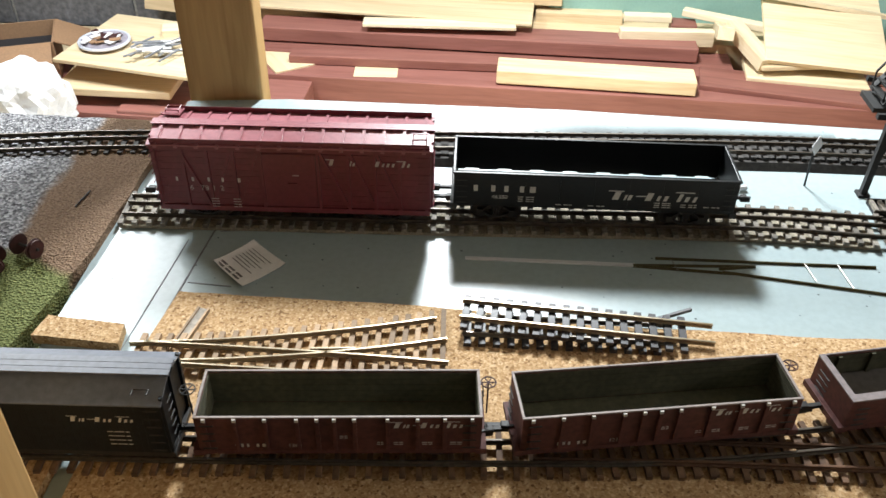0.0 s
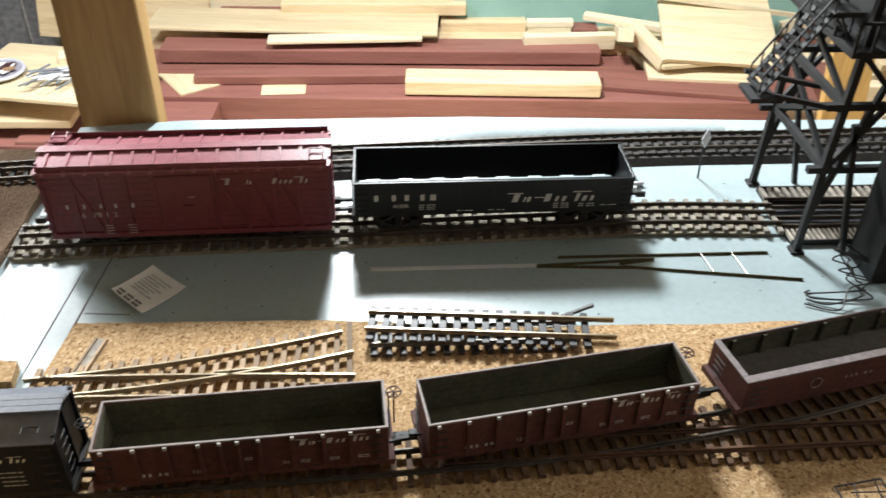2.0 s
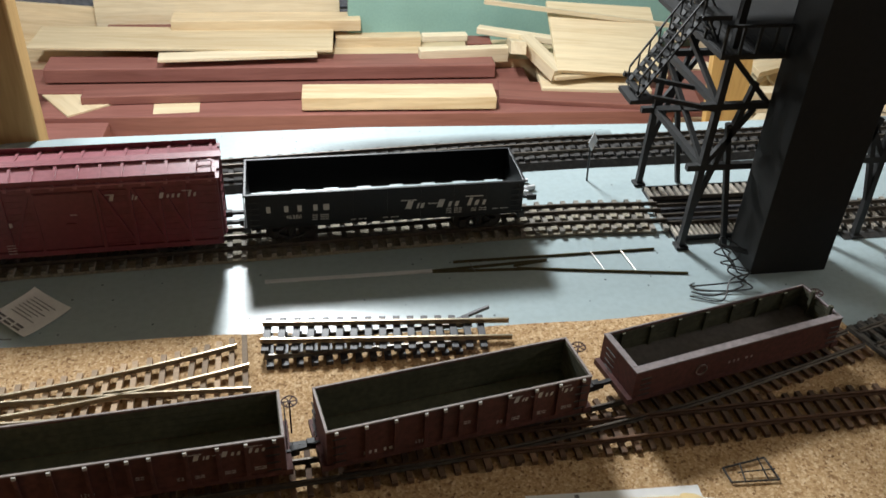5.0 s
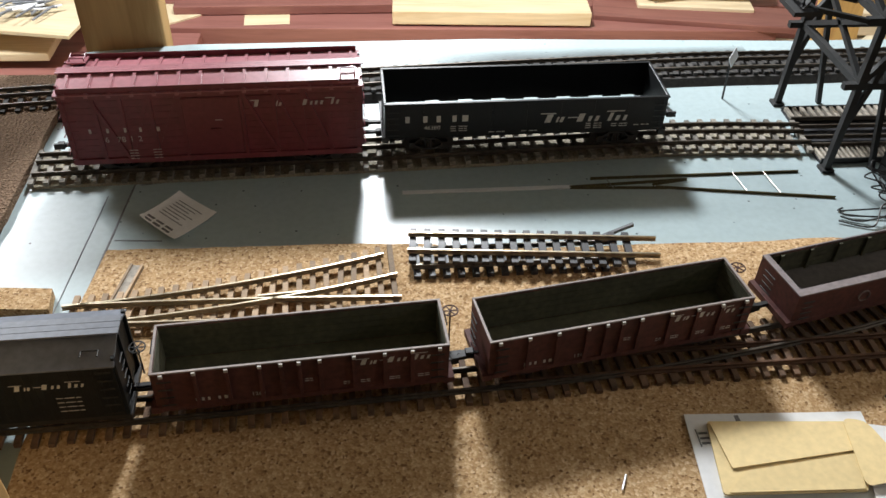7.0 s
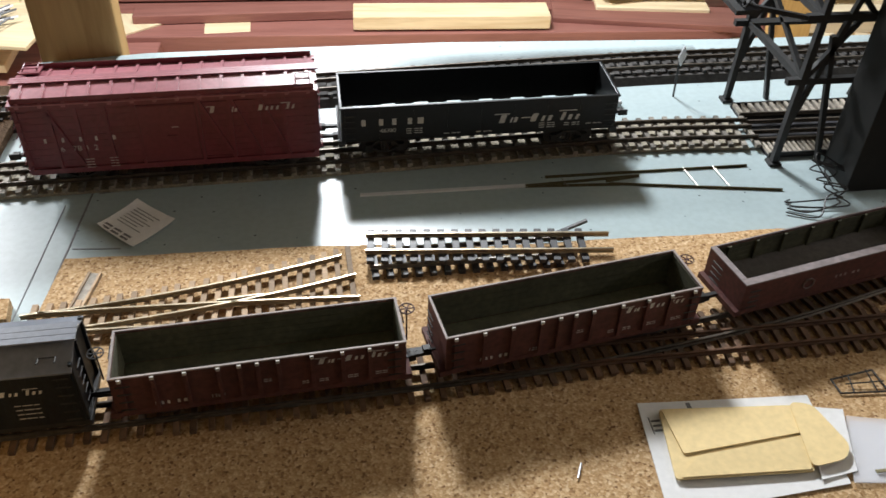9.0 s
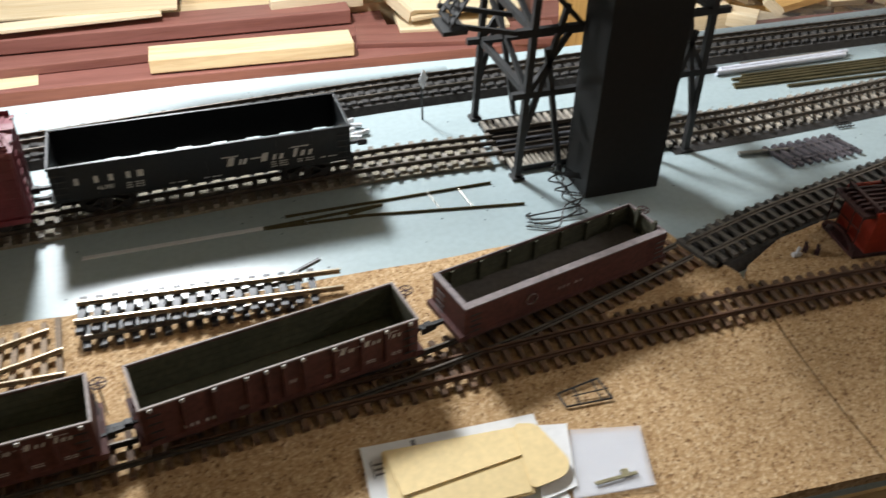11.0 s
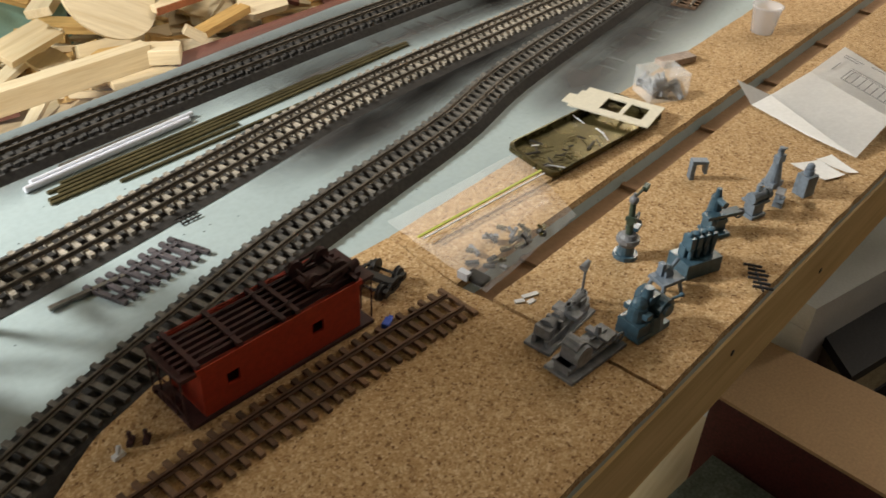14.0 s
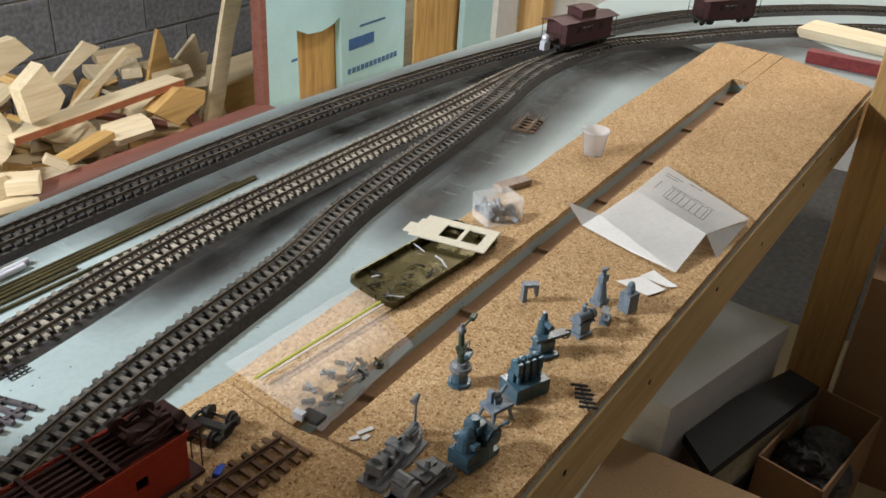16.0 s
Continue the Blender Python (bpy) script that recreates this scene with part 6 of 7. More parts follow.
machine("grey cast lathe with cone pulleys on a flat base", 0.873, 0.306, 0, (
    ("base_plate", FIGGREY, (("b", (-29, 29, -10, 10, 0, 2.5)),)),
    ("bed_rail", FIGGREY, (("b", (-26, 26, -6.5, -3, 2.5, 8)),)), ("bed_rail", FIGGREY, (("b", (-26, 26, 3, 6.5, 2.5, 8)),)),
    ("headstock", FIGGREY, (("b", (-25, -20, -6, 6, 8, 16)), ("b", (-11, -8, -6, 6, 8, 15)), ("r", (-20, 0, 13, -17, 0, 13, 6)), ("r", (-17, 0, 13, -14, 0, 13, 4.8)), ("r", (-14, 0, 13, -11, 0, 13, 3.6)), ("r", (-8, 0, 13, -4, 0, 13, 4.4)))),
    ("carriage", FIGGREY, (("b", (3, 12, -10, 10, 8, 11)), ("r", (7, 0, 11, 7, 0, 16, 2)), ("b", (4, 12, -1.5, 1.5, 14, 16)))),
    ("tailstock", FIGGREY, (("b", (17, 25, -4, 4, 8, 13)), ("r", (13, 0, 13, 25, 0, 13, 2.6)), ("w", (26, 0, 13, 3.2, 0.7))))))
machine("grey cast planer with a raised gear head", 0.858, 0.275, -8, (
    ("base_plate", FIGGREY, (("b", (-28, 28, -12, 11, 0, 2.5)),)),
    ("bed", FIGGREY, (("b", (-25, 25, -6, 6, 2.5, 9)), ("b", (-25, 25, -8, 8, 7, 9)))),
    ("gear_head", FIGGREY, (("b", (-20, -8, -6, 6, 9, 19)), ("r", (-14, -9, 14, -14, -6, 14, 7.5)), ("r", (-14, -6, 19, -14, 6, 19, 5)))),
    ("work_table", FIGGREY, (("b", (0, 22, -7, 7, 9, 11.5)), ("b", (3, 19, -1, 1, 11.5, 13)))),
    ("tool_post", FIGGREY, (("b", (8, 13, -9, 9, 11.5, 14)), ("r", (10, 0, 14, 10, 0, 20, 2.4, 1.6)))),
    ("hand_wheel", FIGGREY, (("w", (22, -9, 9, 4, 0.8)),))))
machine("glossy teal blue turret machine with rounded castings", 0.914, 0.258, -12, (
    ("base", FIGTEAL, (("b", (-16, 16, -10, 10, 0, 5)), ("r", (2, 0, 5, 2, 0, 16, 12.5, 10.5)), ("b", (-17, -3, -9, 9, 5, 14)))),
    ("drum", FIGTEAL, (("r", (7, -11, 20, 7, 11, 20, 7.5)), ("r", (7, -13, 20, 7, -11, 20, 4.5)), ("r", (7, 11, 20, 7, 13, 20, 4.5)))),
    ("turret", FIGTEAL, (("r", (-9, 0, 14, -9, 0, 24, 7, 6)), ("s", (-9, 0, 25, 5.6)), ("b", (-12, -6, -10, 10, 18, 22)))),
    ("upright", FIGTEAL, (("b", (-4, 6, -5, 5, 24, 30)), ("r", (-2, 0, 27, -2, 0, 36, 4.2, 3.2)))),
    ("lever", FIGTEAL, (("r", (8, -8, 24, 17, -13, 29, 0.9)), ("s", (17, -13, 29, 1.8))))))
machine("slim grey pedestal lamp", 0.911, 0.311, 0, (
    ("foot", FIGGREY, (("r", (0, 0, 0, 0, 0, 2.5, 6)), ("r", (0, 0, 7, 0, 0, 8, 4)))),
    ("stem", FIGGREY, (("r", (0, 0, 2, 0, 0, 30, 0.9)),)),
    ("lamp_head", FIGGREY, (("r", (-4, 0, 30, 3, 0, 33, 3.2, 1.6)),))))
machine("tall green-grey radial drill on a round blue base", 0.989, 0.314, 10, (
    ("foot", FIGTEAL, (("r", (0, 0, 0, 0, 0, 3, 9.5, 9)), ("r", (0, 0, 3, 0, 0, 10, 6.5, 6)))),
    ("bowl", FIGGREY, (("r", (0, 0, 10, 0, 0, 14, 6, 9)), ("r", (0, 0, 14, 0, 0, 17, 9, 8.5)), ("r", (0, 0, 17, 0, 0, 20, 7, 5)))),
    ("work_table", FIGTEAL, (("b", (5, 15, -5, 5, 19, 22)), ("r", (4, 0, 12, 10, 0, 20, 2)))),
    ("column", FIGGREEN, (("r", (0, 0, 19, -1, 1, 47, 2.8, 2.2)), ("b", (-4, 3, -2.5, 3, 29, 36)), ("r", (-2, -4, 33, -2, 4, 33, 2)))),
    ("swivel_head", FIGGREY, (("s", (-1, 1, 49, 3.6)), ("r", (-1, 1, 50, -1, 1, 55, 1.6, 1.0)))),
    ("arm", FIGGREEN, (("r", (-1, 1, 51, 17, -2, 52, 1)), ("b", (12, 20, -4, 0, 50, 53.5)))),
    ("hand_wheel", FIGGREY, (("r", (7, -2, 27, 8, -2, 28, 4)), ("w", (8, -2, 30, 4, 0.6))))))
machine("blue-grey table saw on four splayed legs", 0.966, 0.266, -20, (
    ("table_top", FIGBLUE, (("b", (-10, 10, -8, 8, 11, 14)), ("b", (-8, 8, -6, 6, 9, 11)))),
    *[("leg", FIGBLUE, (("r", (sx * 9.5, sy * 8, 0, sx * 7, sy * 5.5, 11, 1.3, 1.7)),)) for sx in (-1, 1) for sy in (-1, 1)],
    ("saw_guard", FIGBLUE, (("r", (-3, 3, 15, 4, 3, 15, 5)), ("r", (1, 0, 19, 10, 2, 24, 1.4)), ("b", (-5, -1, 1, 6, 14, 24))))))
machine("teal blue four-spindle drill on a block base", 1.012, 0.262, -25, (
    ("base", FIGTEAL, (("b", (-16, 16, -11, 11, 0, 13)),)),
    ("column", FIGTEAL, (("b", (-13, 11, -1, 6, 13, 22)),)),
    *[("spindle", FIGTEAL, (("b", (-12 + 6.5 * i, -7.5 + 6.5 * i, -5, 5, 20, 31)), ("r", (-9.8 + 6.5 * i, -4, 14, -9.8 + 6.5 * i, -4, 22, 1.8)), ("s", (-9.8 + 6.5 * i, 0, 31, 2.6)))) for i in range(4)]))
machine("blue-grey milling machine with a long table", 1.073, 0.271, -30, (
    ("base", FIGTEAL, (("b", (-9, 9, -9, 9, 0, 3)), ("b", (-7, 7, -4, 8, 3, 16)))),
    ("table", FIGTEAL, (("b", (-13, 19, -6, 3, 16, 19)), ("b", (-5, 5, -7, 4, 12, 16)))),
    ("column", FIGTEAL, (("r", (0, 5, 16, 0, 5, 30, 6, 4)), ("r", (0, 5, 30, 0, 5, 37, 3, 2)), ("r", (0, 9, 28, 0, -6, 28, 2.6)))),
    ("hand_wheel", FIGGREY, (("w", (19, -2, 15, 4, 0.8)),))))
machine("pale blue-grey bench grinder on a pedestal", 1.124, 0.256, -20, (
    ("pedestal", FIGBLUE, (("b", (-8, 8, -7, 7, 0, 3)), ("b", (-6, 6, -5, 5, 3, 13)), ("b", (-9, 9, -7, 7, 13, 15)))),
    ("wheel", FIGBLUE, (("r", (-10, -2, 19, -6.5, -2, 19, 5)),)), ("wheel", FIGBLUE, (("r", (6.5, -2, 19, 10, -2, 19, 5)),)),
    ("motor", FIGBLUE, (("r", (-6.5, -2, 19, 6.5, -2, 19, 4)), ("r", (0, 0, 20, 0, 0, 28, 2.2)), ("r", (3, 3, 15, 6, 3, 27, 1.5))))))
machine("small grey anvil stand with a flat top", 1.158, 0.244, 10, (
    ("stand", FIGBLUE, (("b", (-7, 7, -4, 4, 0, 5)),)),
    ("plate", FIGGREY, (("r", (0, 0, 5, 0, 0, 10, 1.2)), ("b", (-8, 4, -3, 4, 12, 13.5))))))
machine("slender blue-grey drill press with a tapered column", 1.188, 0.262, -15, (
    ("column", FIGBLUE, (("r", (0, 0, 0, 0, 0, 24, 7.5, 3.2)), ("b", (-7, 7, -6, 6, 0, 5)))),
    ("head", FIGBLUE, (("b", (-4, 5, -3, 3, 22, 29)), ("r", (0, 0, 29, 0, 0, 36, 2.4)), ("r", (-4, 0, 34, 7, 0, 33, 1.1))))))
machine("blue-grey cabinet machine with a round knob", 1.192, 0.233, -20, (
    ("cabinet", FIGBLUE, (("b", (-6.5, 6.5, -6, 6, 0, 19)),)),
    ("knob", FIGBLUE, (("r", (0, 0, 19, 0, 0, 24, 4)), ("s", (0, 0, 26, 3.4))))))
machine("small blue-grey arched bench", 1.147, 0.325, -50, (
    ("top_plate", FIGBLUE, (("b", (-5, 9, -4, 4, 15, 18)),)),
    ("leg", FIGBLUE, (("b", (-5, -1, -4, 4, 0, 15)),)), ("leg", FIGBLUE, (("b", (6.5, 9, -4, 4, 6, 15)),))))
tree = thing("sprue_piece", "small black plastic sprue with short branches", "plastic sprue", pose(1.031, 0.213, 0.0094, 0, 0, 35))
part("stem", rod(BM(), (-0.018, 0, 0.003), (0.018, 0, 0.003), 0.0010), DARK, tree)
for i in range(6):
    x = -0.015 + i * 0.006
    part("branch", rod(BM(), (x, -0.009 + 0.0012 * (i % 3), 0.0030), (x + 0.001, 0.009 - 0.0014 * ((i + 1) % 3), 0.0045), 0.0013), DARK, tree)

# ---------------------------------------------------------------- far cabooses


def caboose(m, label):
    L, W, z0, H = 0.165, 0.052, 0.016, 0.055
    c = thing("caboose", label, "caboose", m, "standing cabooses")
    part("body", box(BM(), -L / 2 + 0.016, L / 2 - 0.016, -W / 2, W / 2, z0, H), CABRED, c)
    part("roof", roof_mesh(L, W, H + 0.0006, 0.006, 0.003), CABRED, c)
    part("cupola", box(BM(), -0.020, 0.020, -W * 0.36, W * 0.36, H, H + 0.019), CABRED, c)
    part("cupola_roof", roof_mesh(0.046, W * 0.72, H + 0.0195, 0.004, 0.003), CABRED, c)
    part("underframe", box(BM(), -L / 2, L / 2, -W / 2, W / 2, z0 - 0.004, z0), IRON, c)
    for s in (-1, 1):
        for wx in (-0.032, 0.0, 0.032):
            part("window", box(BM(), wx - 0.005, wx + 0.005, s * W / 2 - 0.0005, s * W / 2 + 0.0004, z0 + 0.018, z0 + 0.030), DARK, c)
        truck(c, s * L * 0.32, 0.019, 0.007, 0.024, IRON)
        bm = BM()
        for y in (-0.024, -0.008, 0.008, 0.024):
            rod(bm, (s * (L / 2 - 0.002), y, z0), (s * (L / 2 - 0.002), y, z0 + 0.018), 0.0007, seg=6)
        for y in (-0.024, 0.024):
            rod(bm, (s * (L / 2 - 0.002), y, z0), (s * (L / 2 - 0.002), y, H), 0.0008, seg=6)
        rod(bm, (s * (L / 2 - 0.002), -0.024, z0 + 0.018), (s * (L / 2 - 0.002), 0.024, z0 + 0.018), 0.0007, seg=6)
        part("end_railing", bm, IRON, c)
    bm = BM()
    mark_bars(bm, -0.022, z0 + 0.026, -W / 2 - 0.0006, [0.003, 0.001, 0.0022, -0.003, 0.003, 0.002, 0.002, 0.002, 0.002], 0.004, 0.0012, 0.2, 0.0008)
    part("side_markings", bm, WHITE, c)
    part("chimney", rod(BM(), (0.035, 0.01, H), (0.035, 0.01, H + 0.018), 0.0025), IRON, c)
    return c


caboose(pose(2.040, 0.652, 0.0165, 0, 0, -18), "dark brown-red caboose with a cupola and brass end railings")
caboose(pose(2.440, 0.475, 0.0165, 0, 0, -33), "dark brown-red caboose standing on the far curve")
solid("end_lamp_casting", box(ball(BM(), (0, 0, 0.022), 0.008), -0.008, 0.008, -0.006, 0.006, 0, 0.016), SILVER, "bright silver casting hanging at the caboose end", "casting", pose(1.948, 0.681, 0.022, 0, 0, -18))
solid("painted_bar", box(BM(), -0.075, 0.075, -0.016, 0.016, 0, 0.024, bevel=0.001), plain("bright_maroon", (0.26, 0.035, 0.04), 0.45), "dark red painted wooden bar on foam", "wooden bar", pose(2.318, 0.190, 0.0005, 0, 0, 89))
solid("timber_slab", box(BM(), -0.10, 0.10, -0.055, 0.055, 0, 0.020, bevel=0.001), PALE, "pale pine slab lying on foam", "timber", pose(2.545, 0.215, 0.0005, 0, 0, 80))
solid("timber_post", box(BM(), 2.115, 2.155, 0.030, 0.119, -1.05, 1.5, bevel=0.003), PINE_Z, "pine post at the end corner of the table", "post")

# ---------------------------------------------------------------- under the table
solid("low_shelf", box(BM(), 1.1, 2.6, -0.5, 0.9, -0.78, -0.755), PLY, "low shelf under the layout table", "shelf")
fb = thing("foam_box", "white foam box with a fitted lid on the low shelf", "box")
part("box_body", prism(BM(), [(1.615, 0.243), (1.982, 0.131), (2.036, 0.397), (1.66, 0.50)], -0.755, -0.46), WHITEP, fb)
part("lid", prism(BM(), [(1.612, 0.241), (1.985, 0.128), (2.04, 0.40), (1.66, 0.503)], -0.457, -0.41), WHITEP, fb)
alb = thing("record_box", "long dark box with a cream end panel on the low shelf", "box")
part("lid", prism(BM(), [(1.615, 0.157), (1.965, 0.045), (1.99, 0.105), (1.70, 0.238)], -0.525, -0.505), DARK, alb)
part("side", prism(BM(), [(1.622, 0.159), (1.96, 0.051), (1.98, 0.10), (1.70, 0.230)], -0.60, -0.525), plain("cream_card", (0.42, 0.38, 0.27), 0.8), alb, "cream card side")
part("box_base", prism(BM(), [(1.615, 0.157), (1.965, 0.045), (1.99, 0.105), (1.70, 0.238)], -0.755, -0.60), DARK, alb)
cr = thing("cardboard_box", "open brown cardboard box filled with dark bags", "cardboard box")
q = [(1.732, -0.012), (2.004, -0.073), (2.031, 0.040), (1.76, 0.10)]
for i in range(4):
    a, b = q[i], q[(i + 1) % 4]
    part("box_side", beam(BM(), (*a, -0.652), (*b, -0.652), 0.004, 0.205), CARD, cr)
part("box_base", prism(BM(), q, -0.754, -0.748), CARD, cr)
r = random.Random(7)
for i in range(9):
    u, v = r.uniform(0.15, 0.85), r.uniform(0.2, 0.8)
    x = q[0][0] + (q[1][0] - q[0][0]) * u + (q[3][0] - q[0][0]) * v
    y = q[0][1] + (q[1][1] - q[0][1]) * u + (q[3][1] - q[0][1]) * v
    bm = ball(BM(), (x, y, -0.60 + r.uniform(-0.03, 0.02)), 0.045, (1, 1, 0.8))
    bmesh.ops.subdivide_edges(bm, edges=bm.edges[:], cuts=2, use_grid_fill=True)
    for vtx in bm.verts:
        vtx.co += noise.noise_vector(vtx.co * 40) * 0.014 + noise.noise_vector(vtx.co * 110) * 0.006
    part("bag_bulge", bm, DARK if i % 3 else plain("grey_bag", (0.10, 0.10, 0.11), 0.6), cr)
MAROON_CARD = plain("maroon_card", (0.10, 0.018, 0.020), 0.7, vary=0.3, coarse=12)
lb = thing("lidded_box", "maroon card box with a plain brown top on the low shelf", "cardboard box")
part("box_body", prism(BM(), [(1.405, 0.02), (1.595, 0.06), (1.60, 0.31), (1.435, 0.31)], -0.755, -0.506), MAROON_CARD, lb)
part("lid", prism(BM(), [(1.402, 0.017), (1.598, 0.057), (1.603, 0.313), (1.432, 0.313)], -0.506, -0.500), plain("tan_card", (0.55, 0.36, 0.21), 0.85, vary=0.1, coarse=8), lb, "plain brown card top")
kb = thing("kit_box", "pale printed kit box lying on the low shelf", "cardboard box")
part("box_body", prism(BM(), [(1.27, 0.09), (1.398, 0.08), (1.428, 0.28), (1.30, 0.30)], -0.755, -0.624), PAPER, kb)
part("box_top", prism(BM(), [(1.268, 0.088), (1.40, 0.078), (1.430, 0.282), (1.298, 0.302)], -0.624, -0.620), plain("grey_green_print", (0.22, 0.27, 0.25), 0.6, vary=0.35, coarse=30), kb, "grey-green printed top")
solid("cardboard_box", prism(BM(), [(2.06, -0.28), (2.42, -0.28), (2.42, 0.02), (2.06, 0.02)], -0.755, -0.30), CARD, "tall brown cardboard box beside the post", "cardboard box")

# ---------------------------------------------------------------- timber stack
PLANKS = [
    (-0.781, 2.121, -0.555, 1.850, 0.1, 0.075, -2.8, REDWOOD, "long dark red painted timber beam"),
    (-0.512, 2.171, -0.528, 0.569, 0.05, 0.026, -0.3, REDWOOD, "dark red painted board with a chamfered edge"),
    (-0.621, 2.287, -0.5, 1.224, 0.09, 0.04, -2.0, REDWOOD, "dark red painted plank on the timber stack"),
    (-0.488, 2.456, -0.475, 0.644, 0.09, 0.045, -1.5, REDWOOD, "short dark red painted plank"),
    (-0.301, 2.468, -0.44, 0.540, 0.07, 0.035, -1.7, PINE, "weathered tan plank on top of the stack"),
    (-0.672, 2.364, -0.468, 0.821, 0.16, 0.008, -4.5, PLY, "thin pale plywood strip across the stack"),
    (-0.321, 2.269, -0.472, 0.425, 0.05, 0.01, 1.5, PALE, "thin pale offcut with a pointed end"),
    (0.052, 2.093, -0.512, 0.517, 0.085, 0.038, -3.3, PINE, "pale knotty pine block on red beams"),
    (0.164, 2.446, -0.49, 0.254, 0.05, 0.04, -1.6, PINE, "short tan pine block"),
    (0.392, 2.296, -0.475, 0.262, 0.03, 0.045, 1.7, PALE, "short pale pine offcut"),
    (0.574, 2.4, -0.45, 0.270, 0.03, 0.02, -25.4, PALE, "thin pale pine stick"),
    (0.752, 2.147, -0.5, 0.285, 0.2, 0.012, 8.7, PLY, "pale plywood offcut under the sheet"),
    (0.716, 2.148, -0.53, 0.312, 0.25, 0.02, -7.7, PLY, "broad pale plywood board on the stack"),
    (0.586, 2.113, -0.54, 0.562, 0.12, 0.02, -10.7, REDWOOD, "dark red board under plywood"),
    (0.409, 2.368, -0.46, 0.134, 0.03, 0.02, 0.4, PALE, "small pale pine block"),
    (0.542, 2.358, -0.48, 0.072, 0.06, 0.03, -4.0, REDWOOD, "short red painted block"),
    (-0.329, 2.113, -0.554, 0.117, 0.085, 0.004, 2.0, PLY, "bare wood patch on the red beam"),
    (0.838, 2.044, -0.585, 0.083, 0.09, 0.03, 2.8, PINE, "pine block under the red beam"),
    (-0.654, 2.288, -0.55, 0.214, 0.16, 0.006, -56.6, PLY, "thin curved plywood offcut on red beams"),
    (-1.056, 1.955, -0.46, 0.374, 0.3, 0.01, -11.6, PLY, "plywood board carrying a tin disc"),
    (-1.052, 1.918, -0.52, 0.294, 0.15, 0.02, -1.2, PINE, "bare pine board under plywood"),
    (-0.893, 1.888, -0.56, 0.203, 0.12, 0.03, -3.7, REDWOOD, "worn red painted board"),
    (-0.823, 2.1, -0.44, 0.071, 0.05, 0.03, 13.8, PALE, "short pale pine block"),
    (1.601, 1.827, -0.5, 0.856, 0.07, 0.07, -2.5, REDWOOD, "dark red painted beam edging the scrap heap"),
    (1.444, 1.859, -0.5, 0.170, 0.09, 0.02, -14.3, PLY, "pale board end on the red beam"),
    (1.525, 1.899, -0.455, 0.121, 0.06, 0.04, -41.0, PALE, "pale pine block on the heap"),
]
for x, y, z, L, d, h, a, material, label in PLANKS:
    bm = box(BM(), 0, L, 0, d, -h, 0, bevel=min(0.003, h * 0.2))
    solid("timber_plank", bm, material, label, "timber", pose(x, y, z, 0, 0, a), "stacked timber")
for x, y, L, d, z in ((-0.9, 2.14, 1.9, 0.09, -0.63), (-0.8, 2.25, 1.5, 0.20, -0.545), (-0.75, 2.40, 1.6, 0.2, -0.52), (-1.2, 1.90, 0.75, 0.3, -0.57), (0.75, 2.2, 0.6, 0.35, -0.555)):
    solid("timber_plank", box(BM(), 0, L, 0, d, -0.025 if z < -0.6 else -(z + 0.655) * -1 - 0.0, 0, bevel=0.002) if z < -0.6 else box(BM(), 0, L, 0, d, -(z + 0.654), 0, bevel=0.002), REDWOOD if z < -0.54 else PINE, "red painted timber low in the stack" if z < -0.54 else "pine timber inside the stack", "timber", pose(x, y, z, 0, 0, -3), "stacked timber")
solid("leaning_board", box(BM(), -0.35, 0.35, -0.009, 0.009, -0.18, 0.07, bevel=0.002), PALE, "wide pale pine board leaning on the block wall", "timber", pose(-0.167, 2.545, -0.452, -8, 0, -1.5))
solid("leaning_board", box(BM(), -0.25, 0.25, -0.009, 0.009, -0.12, 0.06, bevel=0.002), PINE, "yellow pine board leaning on the block wall", "timber", pose(-0.77, 2.56, -0.468, -6, 6, 2))
solid("plywood_sheet", box(BM(), -0.16, 0.16, -0.14, 0.14, -0.006, 0.006, bevel=0.001), PLY, "pale plywood sheet propped on the stack", "timber", pose(0.93, 2.28, -0.445, 22, 3, -4))
for x, y, z, a, tl in ((0.672, 2.30, -0.468, 80, 18), (0.73, 2.24, -0.478, -64, 16)):
    solid("timber_offcut", box(BM(), -0.085, 0.085, -0.022, 0.022, -0.018, 0.018, bevel=0.002), PALE, "short pale offcut lying across the stack", "timber", pose(x, y, z, 0, tl, a), "timber offcuts")
solid("thin_stick", beam(BM(), (0.583, 2.36, -0.358), (1.25, 2.33, -0.442), 0.012, 0.012), PALE, "long thin pine stick leaning before the teal sheet", "timber")
solid("foam_sheet", box(BM(), -0.75, 0.75, -0.0125, 0.0125, -0.24, 0.60), FOAM_TEAL, "dull teal foam sheet leaning on the wall", "foam sheet", pose(0.955, 2.50, -0.42, -5, 2, 0))
dish = thing("tin_dish", "round tin dish of broken coloured scraps", "dish", pose(-0.955, 2.047, -0.448, 0, 0, 0))
part("dish_rim", ring(BM(), Matrix.Identity(4), 0.062, 0.004, 28), SILVER, dish)
part("dish_base", rod(BM(), (0, 0, -0.003), (0, 0, 0.001), 0.060, seg=28), plain("violet_grey", (0.36, 0.33, 0.38), 0.5), dish)
r = random.Random(21)
for i in range(16):
    mm = pose(r.uniform(-0.04, 0.04), r.uniform(-0.04, 0.04), 0.003 + 0.0004 * i, r.uniform(-10, 10), r.uniform(-10, 10), r.uniform(0, 180))
    part("scrap", box(BM(), -0.014, 0.014, -0.008, 0.008, 0, 0.002, mm), (WHITEP, UNDER, PAPER, CARD)[i % 4], dish)
